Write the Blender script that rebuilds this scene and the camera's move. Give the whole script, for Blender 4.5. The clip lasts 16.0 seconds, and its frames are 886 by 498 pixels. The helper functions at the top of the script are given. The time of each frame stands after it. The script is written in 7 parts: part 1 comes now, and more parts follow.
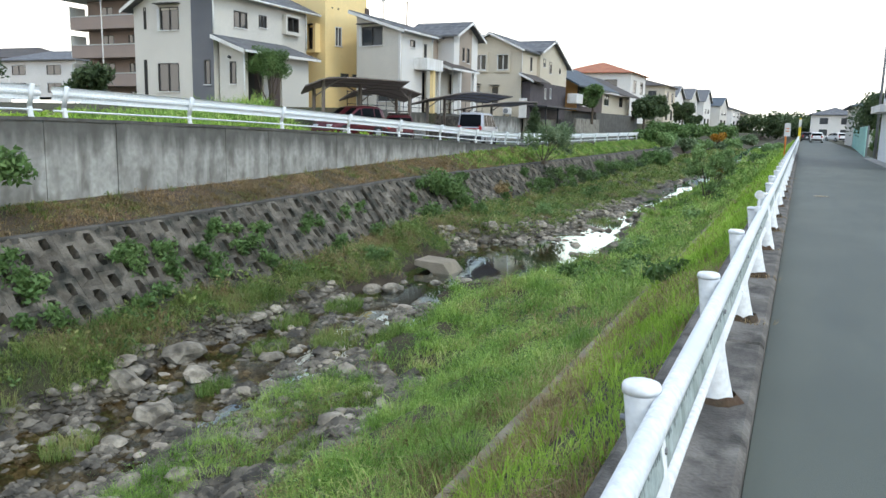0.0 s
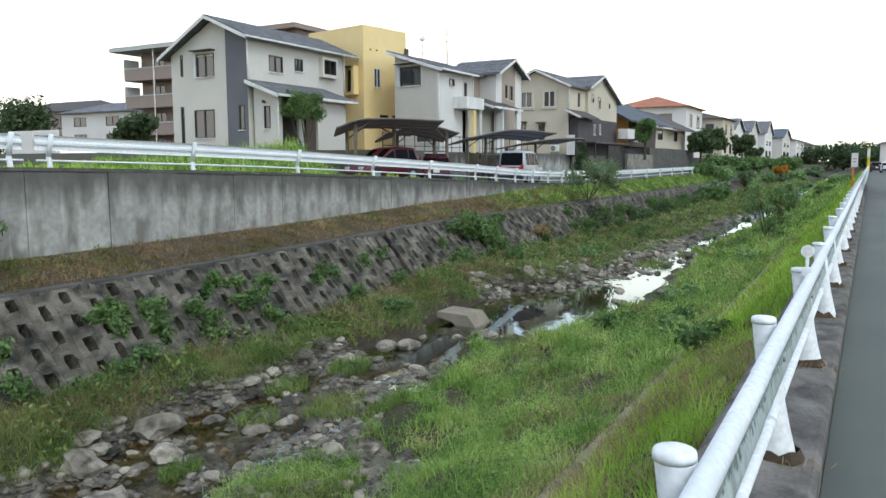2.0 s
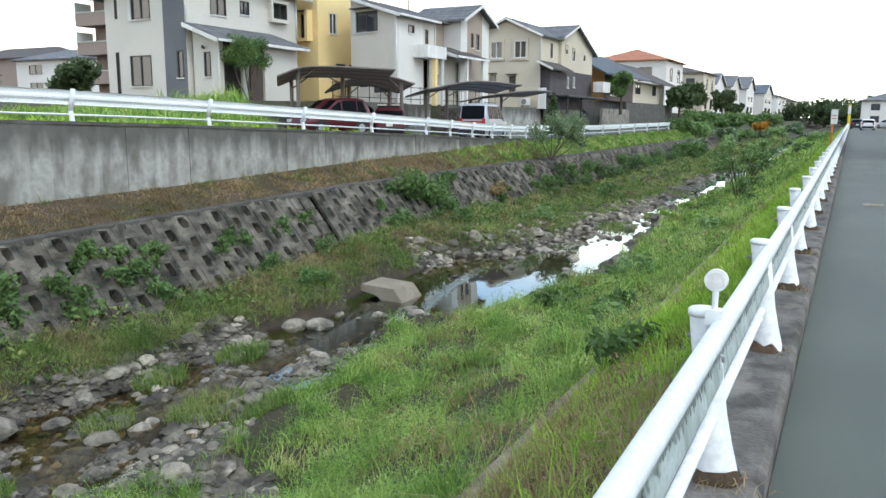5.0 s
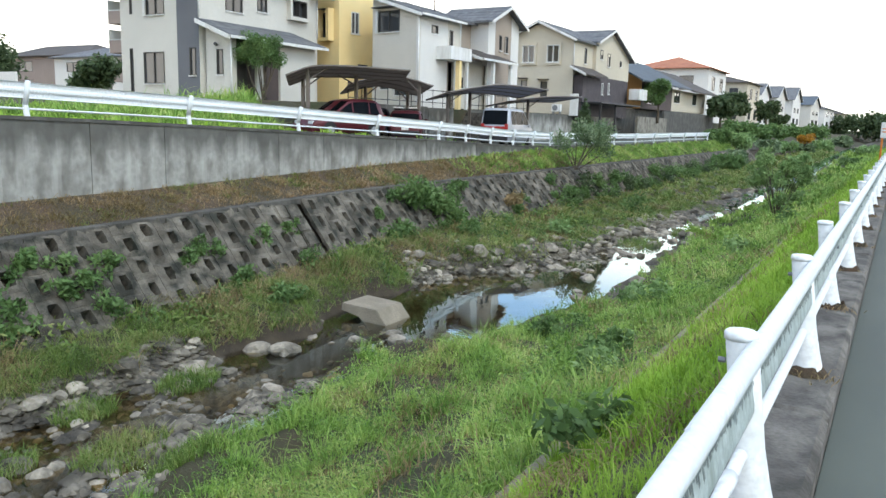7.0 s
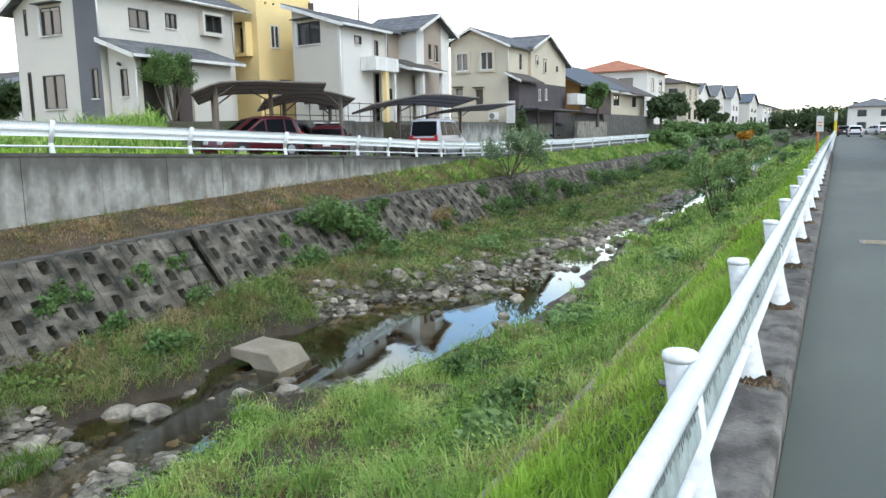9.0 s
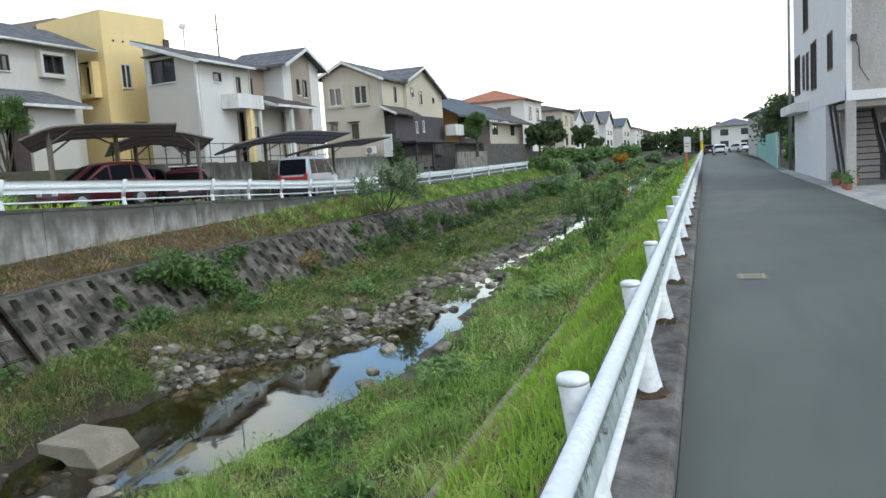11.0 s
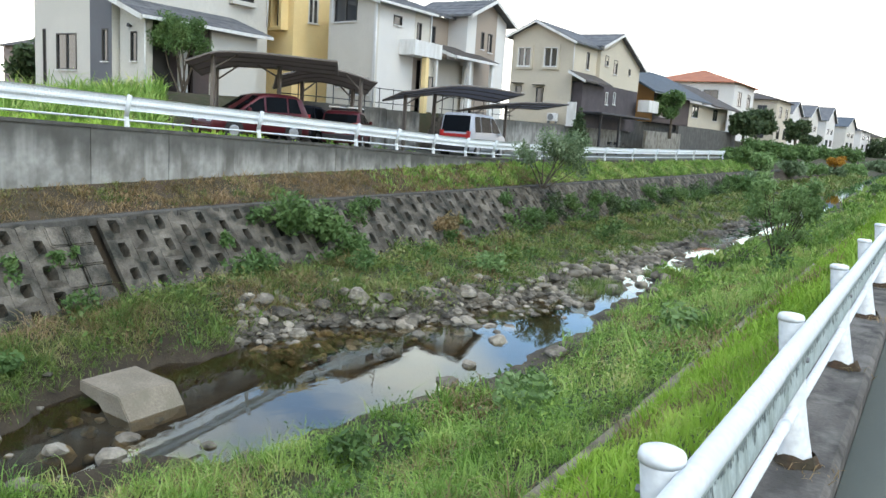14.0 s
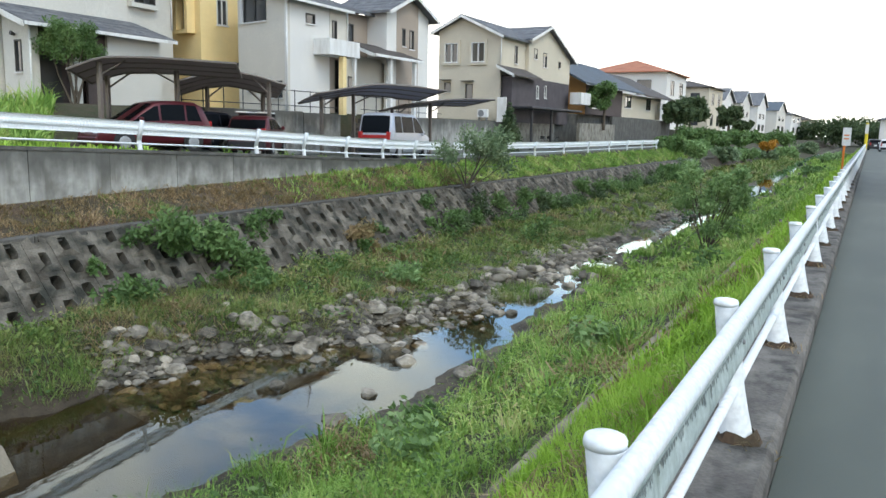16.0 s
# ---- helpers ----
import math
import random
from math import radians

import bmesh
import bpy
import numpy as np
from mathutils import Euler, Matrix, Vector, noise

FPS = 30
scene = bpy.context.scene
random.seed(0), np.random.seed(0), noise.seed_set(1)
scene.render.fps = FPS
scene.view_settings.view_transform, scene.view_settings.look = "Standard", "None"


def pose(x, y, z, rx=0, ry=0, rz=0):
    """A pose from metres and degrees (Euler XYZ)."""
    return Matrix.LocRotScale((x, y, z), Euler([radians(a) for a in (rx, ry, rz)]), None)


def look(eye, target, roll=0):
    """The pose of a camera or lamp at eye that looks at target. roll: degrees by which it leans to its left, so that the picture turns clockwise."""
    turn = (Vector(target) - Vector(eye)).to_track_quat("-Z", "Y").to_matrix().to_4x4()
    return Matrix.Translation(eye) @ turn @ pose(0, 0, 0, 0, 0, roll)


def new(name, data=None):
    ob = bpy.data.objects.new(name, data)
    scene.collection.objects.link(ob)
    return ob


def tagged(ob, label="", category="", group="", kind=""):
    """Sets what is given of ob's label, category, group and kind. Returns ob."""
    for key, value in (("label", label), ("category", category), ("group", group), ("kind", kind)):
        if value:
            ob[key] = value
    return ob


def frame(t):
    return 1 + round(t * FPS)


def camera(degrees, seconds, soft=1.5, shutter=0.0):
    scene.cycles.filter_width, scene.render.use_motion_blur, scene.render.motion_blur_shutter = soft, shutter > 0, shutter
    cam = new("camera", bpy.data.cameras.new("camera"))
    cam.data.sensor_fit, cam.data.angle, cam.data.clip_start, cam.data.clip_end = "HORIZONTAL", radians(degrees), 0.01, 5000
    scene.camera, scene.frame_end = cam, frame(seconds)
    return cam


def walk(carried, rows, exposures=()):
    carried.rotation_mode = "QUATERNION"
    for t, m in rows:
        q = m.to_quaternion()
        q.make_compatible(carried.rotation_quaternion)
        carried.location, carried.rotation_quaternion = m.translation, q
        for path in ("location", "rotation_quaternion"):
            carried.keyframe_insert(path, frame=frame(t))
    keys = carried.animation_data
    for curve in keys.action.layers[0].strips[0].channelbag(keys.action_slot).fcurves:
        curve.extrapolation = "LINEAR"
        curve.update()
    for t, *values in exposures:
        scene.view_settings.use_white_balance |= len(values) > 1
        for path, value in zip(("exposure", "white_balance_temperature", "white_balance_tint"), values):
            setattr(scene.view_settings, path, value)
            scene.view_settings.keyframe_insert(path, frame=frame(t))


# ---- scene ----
cam = camera(60.0, 16.0)
PATH = [
    (0, (0.255, 0.397, 1.62), (-0.567, 2.191, 1.296), 1.3),
    (0.5, (0.299, 0.964, 1.617), (-0.53, 2.766, 1.362), -0.4),
    (1, (0.307, 1.524, 1.622), (-0.625, 3.279, 1.393), 1.0),
    (1.5, (0.278, 2.114, 1.61), (-0.577, 3.905, 1.363), -0.5),
    (2, (0.29, 2.644, 1.622), (-0.675, 4.382, 1.398), -0.2),
    (2.5, (0.235, 3.195, 1.63), (-0.678, 4.968, 1.478), -1.5),
    (3, (0.264, 3.77, 1.617), (-0.741, 5.487, 1.413), -1.0),
    (3.5, (0.235, 4.237, 1.627), (-0.591, 6.039, 1.358), -0.4),
    (3.7, (0.255, 4.316, 1.675), (-0.543, 6.129, 1.403), -2.0),
    (5.8, (0.346, 6.543, 1.576), (-0.629, 8.25, 1.208), 1.2),
    (6, (0.334, 6.76, 1.596), (-0.621, 8.481, 1.241), -0.3),
    (6.5, (0.342, 7.298, 1.600), (-0.695, 8.975, 1.266), 0.1),
    (7, (0.321, 7.824, 1.575), (-0.679, 9.524, 1.245), 1.5),
    (7.5, (0.33, 8.374, 1.571), (-0.656, 10.085, 1.256), 1.3),
    (8, (0.331, 8.895, 1.556), (-0.661, 10.601, 1.232), 1.3),
    (8.2, (0.325, 9.096, 1.572), (-0.62, 10.828, 1.244), 1.2),
    (10.3, (0.32, 11.381, 1.617), (-0.521, 13.179, 1.368), -4.9),
    (10.5, (0.283, 11.439, 1.655), (-0.431, 13.291, 1.407), -4.2),
    (11, (0.322, 12.015, 1.644), (-0.329, 13.892, 1.417), -3.7),
    (11.5, (0.351, 12.496, 1.65), (-0.339, 14.361, 1.436), -2.6),
    (12, (0.382, 12.97, 1.662), (-0.173, 14.879, 1.444), -3.4),
    (12.5, (0.4, 13.389, 1.659), (-0.382, 15.214, 1.413), -2.4),
    (13, (0.358, 13.978, 1.623), (-0.531, 15.746, 1.332), -0.1),
    (13.5, (0.389, 14.443, 1.613), (-0.673, 16.109, 1.301), -0.5),
    (14, (0.365, 14.84, 1.616), (-0.695, 16.506, 1.302), 3.7),
    (14.5, (0.345, 15.386, 1.593), (-0.645, 17.094, 1.277), -0.0),
    (15, (0.365, 15.807, 1.612), (-0.65, 17.499, 1.284), 0.2),
    (15.5, (0.355, 16.274, 1.651), (-0.596, 18.002, 1.317), -0.5),
    (16, (0.418, 16.75, 1.66), (-0.531, 18.483, 1.351), 1.2),
]
EXPOSURE = [(0, -0.22), (1, -0.36), (2, -0.42), (3, -0.38), (3.5, -0.30), (6, -0.06), (7, -0.06), (8, -0.04), (10.5, -0.28), (11, -0.44), (12.5, -0.58), (13.5, -0.32), (14, -0.10), (14.5, -0.06), (15.5, -0.06), (16, -0.18)]
walk(cam, [(t, look(eye, target, roll)) for t, eye, target, roll in PATH], [(t, e - 0.36, 7300, 9) for t, e in EXPOSURE])

# ---- light ----
world = bpy.data.worlds.new("sky")
scene.world = world
world.use_nodes = True
wn, wl_ = world.node_tree.nodes, world.node_tree.links
wn.clear()
SUN_EL, SUN_ROT = radians(48), radians(115)
w_out = wn.new("ShaderNodeOutputWorld")
w_bg = wn.new("ShaderNodeBackground")
w_sky = wn.new("ShaderNodeTexSky")
w_sky.sky_type, w_sky.sun_disc, w_sky.sun_elevation, w_sky.sun_rotation = "NISHITA", False, SUN_EL, SUN_ROT
w_co = wn.new("ShaderNodeTexCoord")
w_map = wn.new("ShaderNodeMapping")
w_map.inputs["Scale"].default_value = (1.6, 1.6, 3.6)
w_noise = wn.new("ShaderNodeTexNoise")
w_noise.inputs["Scale"].default_value, w_noise.inputs["Detail"].default_value = 1.7, 7
w_ramp = wn.new("ShaderNodeValToRGB")
w_ramp.color_ramp.elements[0].position, w_ramp.color_ramp.elements[1].position = 0.52, 0.66
w_ramp.color_ramp.elements[0].color = (0.16, 0.16, 0.16, 1)
w_sep = wn.new("ShaderNodeSeparateXYZ")
w_haze = wn.new("ShaderNodeMapRange")   # white haze low over the horizon, broken cloud above
w_haze.inputs[1].default_value, w_haze.inputs[2].default_value, w_haze.inputs[3].default_value, w_haze.inputs[4].default_value = 0.215, 0.29, 1.0, 0.0
w_max = wn.new("ShaderNodeMath")
w_max.operation = "MAXIMUM"
w_mix = wn.new("ShaderNodeMixRGB")
w_mix.inputs[2].default_value = (19.0, 19.1, 19.2, 1)
wl_.new(w_co.outputs["Generated"], w_map.inputs[0])
wl_.new(w_map.outputs[0], w_noise.inputs["Vector"])
wl_.new(w_noise.outputs["Fac"], w_ramp.inputs[0])
wl_.new(w_co.outputs["Generated"], w_sep.inputs[0])
wl_.new(w_sep.outputs["Z"], w_haze.inputs[0])
wl_.new(w_ramp.outputs[0], w_max.inputs[0])
wl_.new(w_haze.outputs[0], w_max.inputs[1])
wl_.new(w_max.outputs[0], w_mix.inputs[0])
w_gain = wn.new("ShaderNodeMixRGB")     # thin bright veil over the blue
w_gain.blend_type = "MULTIPLY"
w_gain.inputs[0].default_value, w_gain.inputs[2].default_value = 1.0, (2.5, 3.5, 4.1, 1)
wl_.new(w_sky.outputs[0], w_gain.inputs[1])
wl_.new(w_gain.outputs[0], w_mix.inputs[1])
wl_.new(w_mix.outputs[0], w_bg.inputs[0])
w_bg.inputs[1].default_value = 0.15
wl_.new(w_bg.outputs[0], w_out.inputs[0])
sun = bpy.data.lights.new("sun", "SUN")
sun.energy, sun.angle, sun.color = 1.2, radians(12), (1.0, 0.95, 0.88)
sun_ob = new("sun", sun)
sun_ob.matrix_world = look((30 * math.sin(SUN_ROT), 30 * math.cos(SUN_ROT), 30 * math.tan(SUN_EL)), (0, 0, 0))


# ---- materials ----
def nodes_of(name):
    m = bpy.data.materials.new(name)
    m.use_nodes = True
    return m, m.node_tree.nodes, m.node_tree.links, m.node_tree.nodes["Principled BSDF"]


def mat(name, c1, c2, rough=0.8, scale=3.0, fine=40.0, bump=0.2, metal=0.0, stain=None, stain_scale=(0.6, 0.6, 0.15), spread=0.0, spec=0.4, depth=0.02, world_space=False, runs=None):
    """Two-scale noise paint: c1 to c2 in broad patches, fine grain, and stains if wanted."""
    m, n, l, b = nodes_of(name)
    place = n.new("ShaderNodeNewGeometry").outputs["Position"] if world_space else n.new("ShaderNodeTexCoord").outputs["Object"]
    n1 = n.new("ShaderNodeTexNoise")
    n1.inputs["Scale"].default_value, n1.inputs["Detail"].default_value = scale, 5
    n2 = n.new("ShaderNodeTexNoise")
    n2.inputs["Scale"].default_value, n2.inputs["Detail"].default_value = fine, 4
    l.new(place, n1.inputs["Vector"])
    l.new(place, n2.inputs["Vector"])
    mx = n.new("ShaderNodeMixRGB")
    mx.inputs[1].default_value, mx.inputs[2].default_value = (*c1, 1), (*c2, 1)
    r1 = n.new("ShaderNodeValToRGB")
    r1.color_ramp.elements[0].position, r1.color_ramp.elements[1].position = 0.35, 0.68
    l.new(n1.outputs["Fac"], r1.inputs[0])
    l.new(r1.outputs[0], mx.inputs[0])
    last = mx.outputs[0]
    g = n.new("ShaderNodeMixRGB")
    g.blend_type = "MULTIPLY"
    g.inputs[0].default_value = 0.5
    r2 = n.new("ShaderNodeValToRGB")
    r2.color_ramp.elements[0].position, r2.color_ramp.elements[1].position = 0.3, 0.7
    r2.color_ramp.elements[0].color, r2.color_ramp.elements[1].color = (0.55, 0.55, 0.55, 1), (1.15, 1.15, 1.15, 1)
    l.new(n2.outputs["Fac"], r2.inputs[0])
    l.new(last, g.inputs[1])
    l.new(r2.outputs[0], g.inputs[2])
    last = g.outputs[0]
    if stain:
        mp = n.new("ShaderNodeMapping")
        mp.inputs["Scale"].default_value = stain_scale
        n3 = n.new("ShaderNodeTexNoise")
        n3.inputs["Scale"].default_value, n3.inputs["Detail"].default_value = 4.0, 6
        l.new(place, mp.inputs[0])
        l.new(mp.outputs[0], n3.inputs["Vector"])
        r3 = n.new("ShaderNodeValToRGB")
        r3.color_ramp.elements[0].position, r3.color_ramp.elements[1].position = 0.46, 0.66
        l.new(n3.outputs["Fac"], r3.inputs[0])
        s = n.new("ShaderNodeMixRGB")
        s.inputs[2].default_value = (*stain, 1)
        l.new(r3.outputs[0], s.inputs[0])
        l.new(last, s.inputs[1])
        last = s.outputs[0]
    if runs:
        mp2 = n.new("ShaderNodeMapping")
        mp2.inputs["Scale"].default_value = (1.0, 0.8, 0.08)
        n4 = n.new("ShaderNodeTexNoise")
        n4.inputs["Scale"].default_value, n4.inputs["Detail"].default_value = 4.0, 5
        l.new(place, mp2.inputs[0])
        l.new(mp2.outputs[0], n4.inputs["Vector"])
        r4 = n.new("ShaderNodeValToRGB")
        r4.color_ramp.elements[0].position, r4.color_ramp.elements[1].position = 0.54, 0.82
        l.new(n4.outputs["Fac"], r4.inputs[0])
        s2 = n.new("ShaderNodeMixRGB")
        s2.inputs[2].default_value = (*runs, 1)
        l.new(r4.outputs[0], s2.inputs[0])
        l.new(last, s2.inputs[1])
        last = s2.outputs[0]
    if spread:
        oi = n.new("ShaderNodeObjectInfo")
        hs = n.new("ShaderNodeHueSaturation")
        mr = n.new("ShaderNodeMapRange")
        mr.inputs[3].default_value, mr.inputs[4].default_value = 1 - spread, 1 + spread
        isl = n.new("ShaderNodeNewGeometry")
        ad = n.new("ShaderNodeMath")
        fc = n.new("ShaderNodeMath")
        ad.operation, fc.operation = "ADD", "FRACT"
        l.new(oi.outputs["Random"], ad.inputs[0])
        l.new(isl.outputs["Random Per Island"], ad.inputs[1])
        l.new(ad.outputs[0], fc.inputs[0])
        l.new(fc.outputs[0], mr.inputs[0])
        l.new(mr.outputs[0], hs.inputs["Value"])
        l.new(last, hs.inputs["Color"])
        last = hs.outputs[0]
    l.new(last, b.inputs["Base Color"])
    b.inputs["Roughness"].default_value, b.inputs["Metallic"].default_value = rough, metal
    b.inputs["Specular IOR Level"].default_value = spec
    if bump:
        bp = n.new("ShaderNodeBump")
        bp.inputs["Strength"].default_value, bp.inputs["Distance"].default_value = bump, depth
        l.new(n2.outputs["Fac"], bp.inputs["Height"])
        l.new(bp.outputs[0], b.inputs["Normal"])
    return m


def leaf_mat(name, stops, rough=0.55, patch=0.7, through_light=0.25):
    """Leaves and blades: colour varies leaf by leaf and in broad patches of ground."""
    m, n, l, b = nodes_of(name)
    geo = n.new("ShaderNodeNewGeometry")
    co = n.new("ShaderNodeTexCoord")
    nz = n.new("ShaderNodeTexNoise")
    nz.inputs["Scale"].default_value, nz.inputs["Detail"].default_value = patch, 4
    l.new(co.outputs["Object"], nz.inputs["Vector"])
    ma = n.new("ShaderNodeMath")
    ma.operation = "MULTIPLY_ADD"
    ma.inputs[1].default_value = 0.34
    l.new(geo.outputs["Random Per Island"], ma.inputs[0])
    sc = n.new("ShaderNodeMapRange")
    sc.inputs[1].default_value, sc.inputs[2].default_value, sc.inputs[3].default_value, sc.inputs[4].default_value = 0.3, 0.7, 0.0, 0.64
    l.new(nz.outputs["Fac"], sc.inputs[0])
    l.new(sc.outputs[0], ma.inputs[2])
    rp = n.new("ShaderNodeValToRGB")
    el = rp.color_ramp.elements
    el[0].position, el[0].color = stops[0][0], (*stops[0][1], 1)
    el[1].position, el[1].color = stops[-1][0], (*stops[-1][1], 1)
    for p, c in stops[1:-1]:
        e = el.new(p)
        e.color = (*c, 1)
    l.new(ma.outputs[0], rp.inputs[0])
    l.new(rp.outputs[0], b.inputs["Base Color"])
    b.inputs["Roughness"].default_value = rough
    b.inputs["Specular IOR Level"].default_value = 0.25
    tr = n.new("ShaderNodeBsdfTranslucent")
    l.new(rp.outputs[0], tr.inputs[0])
    ms = n.new("ShaderNodeMixShader")
    ms.inputs[0].default_value = through_light
    l.new(b.outputs[0], ms.inputs[1])
    l.new(tr.outputs[0], ms.inputs[2])
    l.new(ms.outputs[0], n["Material Output"].inputs[0])
    return m


def plain(name, c, rough=0.5, metal=0.0, spec=0.5, coat=0.0):
    return mat(name, c, tuple(v * 0.88 for v in c), rough, 1.2, 25.0, 0.03, metal, spec=spec)


M = {}
M["asphalt"] = mat("asphalt", (0.079, 0.092, 0.076), (0.105, 0.121, 0.101), 0.66, 0.4, 150.0, 0.5, stain=(0.070, 0.083, 0.071), stain_scale=(0.5, 0.10, 0.5), depth=0.006, spec=0.5)
M["kerb"] = mat("kerb_concrete", (0.20, 0.185, 0.165), (0.085, 0.077, 0.070), 0.94, 2.2, 45.0, 0.9, stain=(0.055, 0.052, 0.046), stain_scale=(1.5, 1.0, 1.0), depth=0.014, runs=(0.26, 0.245, 0.22))
M["wall"] = mat("weathered_concrete", (0.41, 0.405, 0.375), (0.30, 0.295, 0.27), 0.92, 0.9, 7.0, 0.12, stain=(0.175, 0.168, 0.150), stain_scale=(1.0, 0.5, 0.28), spread=0.13, depth=0.012, world_space=True, runs=(0.50, 0.495, 0.46))


def drip_top(m):
    """Black algae that runs down unevenly from the top of each wall panel."""
    n, l = m.node_tree.nodes, m.node_tree.links
    b = n["Principled BSDF"]
    old = b.inputs["Base Color"].links[0].from_socket
    co = n.new("ShaderNodeTexCoord")
    sp = n.new("ShaderNodeSeparateXYZ")
    l.new(co.outputs["Generated"], sp.inputs[0])
    mp = n.new("ShaderNodeMapping")
    mp.inputs["Scale"].default_value = (1.0, 1.0, 0.12)
    l.new(n.new("ShaderNodeNewGeometry").outputs["Position"], mp.inputs[0])
    nz = n.new("ShaderNodeTexNoise")
    nz.inputs["Scale"].default_value, nz.inputs["Detail"].default_value = 2.2, 6
    l.new(mp.outputs[0], nz.inputs["Vector"])
    ad = n.new("ShaderNodeMath")
    ad.operation = "MULTIPLY_ADD"
    ad.inputs[1].default_value = 0.55
    l.new(nz.outputs["Fac"], ad.inputs[0])
    l.new(sp.outputs["Z"], ad.inputs[2])
    mr = n.new("ShaderNodeMapRange")
    mr.inputs[1].default_value, mr.inputs[2].default_value, mr.inputs[3].default_value, mr.inputs[4].default_value = 0.93, 1.17, 0.0, 0.82
    l.new(ad.outputs[0], mr.inputs[0])
    mx = n.new("ShaderNodeMixRGB")
    mx.inputs[2].default_value = (0.075, 0.074, 0.066, 1)
    l.new(mr.outputs[0], mx.inputs[0])
    l.new(old, mx.inputs[1])
    l.new(mx.outputs[0], b.inputs["Base Color"])


drip_top(M["wall"])
M["wall_cap"] = mat("dirty_concrete_top", (0.085, 0.083, 0.075), (0.14, 0.135, 0.125), 0.92, 1.5, 30.0, 0.3, stain=(0.07, 0.068, 0.06), stain_scale=(1.0, 0.8, 0.3))
M["block"] = mat("revetment_block", (0.215, 0.190, 0.155), (0.060, 0.051, 0.039), 0.94, 1.9, 26.0, 0.7, stain=(0.03, 0.031, 0.024), stain_scale=(0.7, 0.7, 0.7), spread=0.16, depth=0.05, world_space=True)
M["cap"] = mat("revetment_cap", (0.075, 0.07, 0.062), (0.125, 0.117, 0.103), 0.92, 1.0, 20.0, 0.5, stain=(0.045, 0.043, 0.036), depth=0.03, world_space=True)
M["dark_soil"] = mat("dark_soil", (0.040, 0.030, 0.020), (0.070, 0.053, 0.034), 0.95, 3.0, 30.0, 0.6)
M["soil_green"] = mat("green_soil", (0.042, 0.05, 0.022), (0.075, 0.058, 0.036), 0.95, 1.4, 25.0, 0.6, depth=0.04)
M["soil_dry"] = mat("dry_soil", (0.10, 0.067, 0.045), (0.06, 0.052, 0.03), 0.95, 1.2, 22.0, 0.6, depth=0.04)
M["gravel"] = mat("gravel_bed", (0.140, 0.115, 0.078), (0.070, 0.056, 0.037), 0.75, 2.2, 16.0, 0.8, stain=(0.038, 0.034, 0.027), stain_scale=(0.5, 0.5, 0.5), depth=0.05)
M["pebble"] = mat("wet_gravel", (0.19, 0.167, 0.130), (0.075, 0.065, 0.049), 0.7, 2.0, 18.0, 0.4, stain=(0.05, 0.044, 0.034), stain_scale=(0.5, 0.5, 0.5), spread=0.5, world_space=True)
M["stone"] = mat("river_stone", (0.345, 0.305, 0.245), (0.195, 0.168, 0.130), 0.8, 2.5, 18.0, 0.5, stain=(0.075, 0.065, 0.050), stain_scale=(0.7, 0.7, 0.7), spread=0.5, depth=0.02, world_space=True)
M["strip"] = mat("strip_concrete", (0.33, 0.29, 0.22), (0.23, 0.20, 0.14), 0.92, 2.0, 30.0, 0.4, stain=(0.13, 0.11, 0.07))
M["block_tan"] = mat("tan_concrete", (0.31, 0.262, 0.200), (0.24, 0.203, 0.152), 0.9, 2.0, 30.0, 0.4, stain=(0.22, 0.19, 0.14), stain_scale=(0.8, 0.8, 0.6))
M["slab"] = mat("slab_concrete", (0.30, 0.28, 0.24), (0.24, 0.22, 0.185), 0.9, 1.5, 30.0, 0.4, stain=(0.12, 0.11, 0.085), stain_scale=(0.6, 0.6, 0.4))
M["white_steel"] = mat("white_painted_steel", (0.80, 0.83, 0.84), (0.75, 0.785, 0.80), 0.4, 0.8, 25.0, 0.03, stain=(0.68, 0.72, 0.73), stain_scale=(1.0, 0.4, 1.0))
M["galv"] = mat("white_beam_paint", (0.76, 0.80, 0.82), (0.70, 0.75, 0.77), 0.45, 0.8, 40.0, 0.03, stain=(0.60, 0.66, 0.67), stain_scale=(1.0, 0.35, 1.0))
M["grime"] = mat("beam_grime", (0.10, 0.12, 0.12), (0.24, 0.28, 0.27), 0.8, 12.0, 60.0, 0.1)
# lower wave of the beam: darker grey-green than galv, with darker patches
M["beam_lower"] = mat("lower_wave_grey", (0.43, 0.50, 0.49), (0.33, 0.40, 0.39), 0.6, 3.0, 40.0, 0.05, stain=(0.22, 0.27, 0.25), stain_scale=(3.0, 3.0, 1.0))
M["rust"] = mat("dirt_and_rust", (0.085, 0.052, 0.032), (0.045, 0.04, 0.025), 0.95, 9.0, 40.0, 0.5)
M["black"] = plain("black_rubber", (0.02, 0.02, 0.02), 0.7)


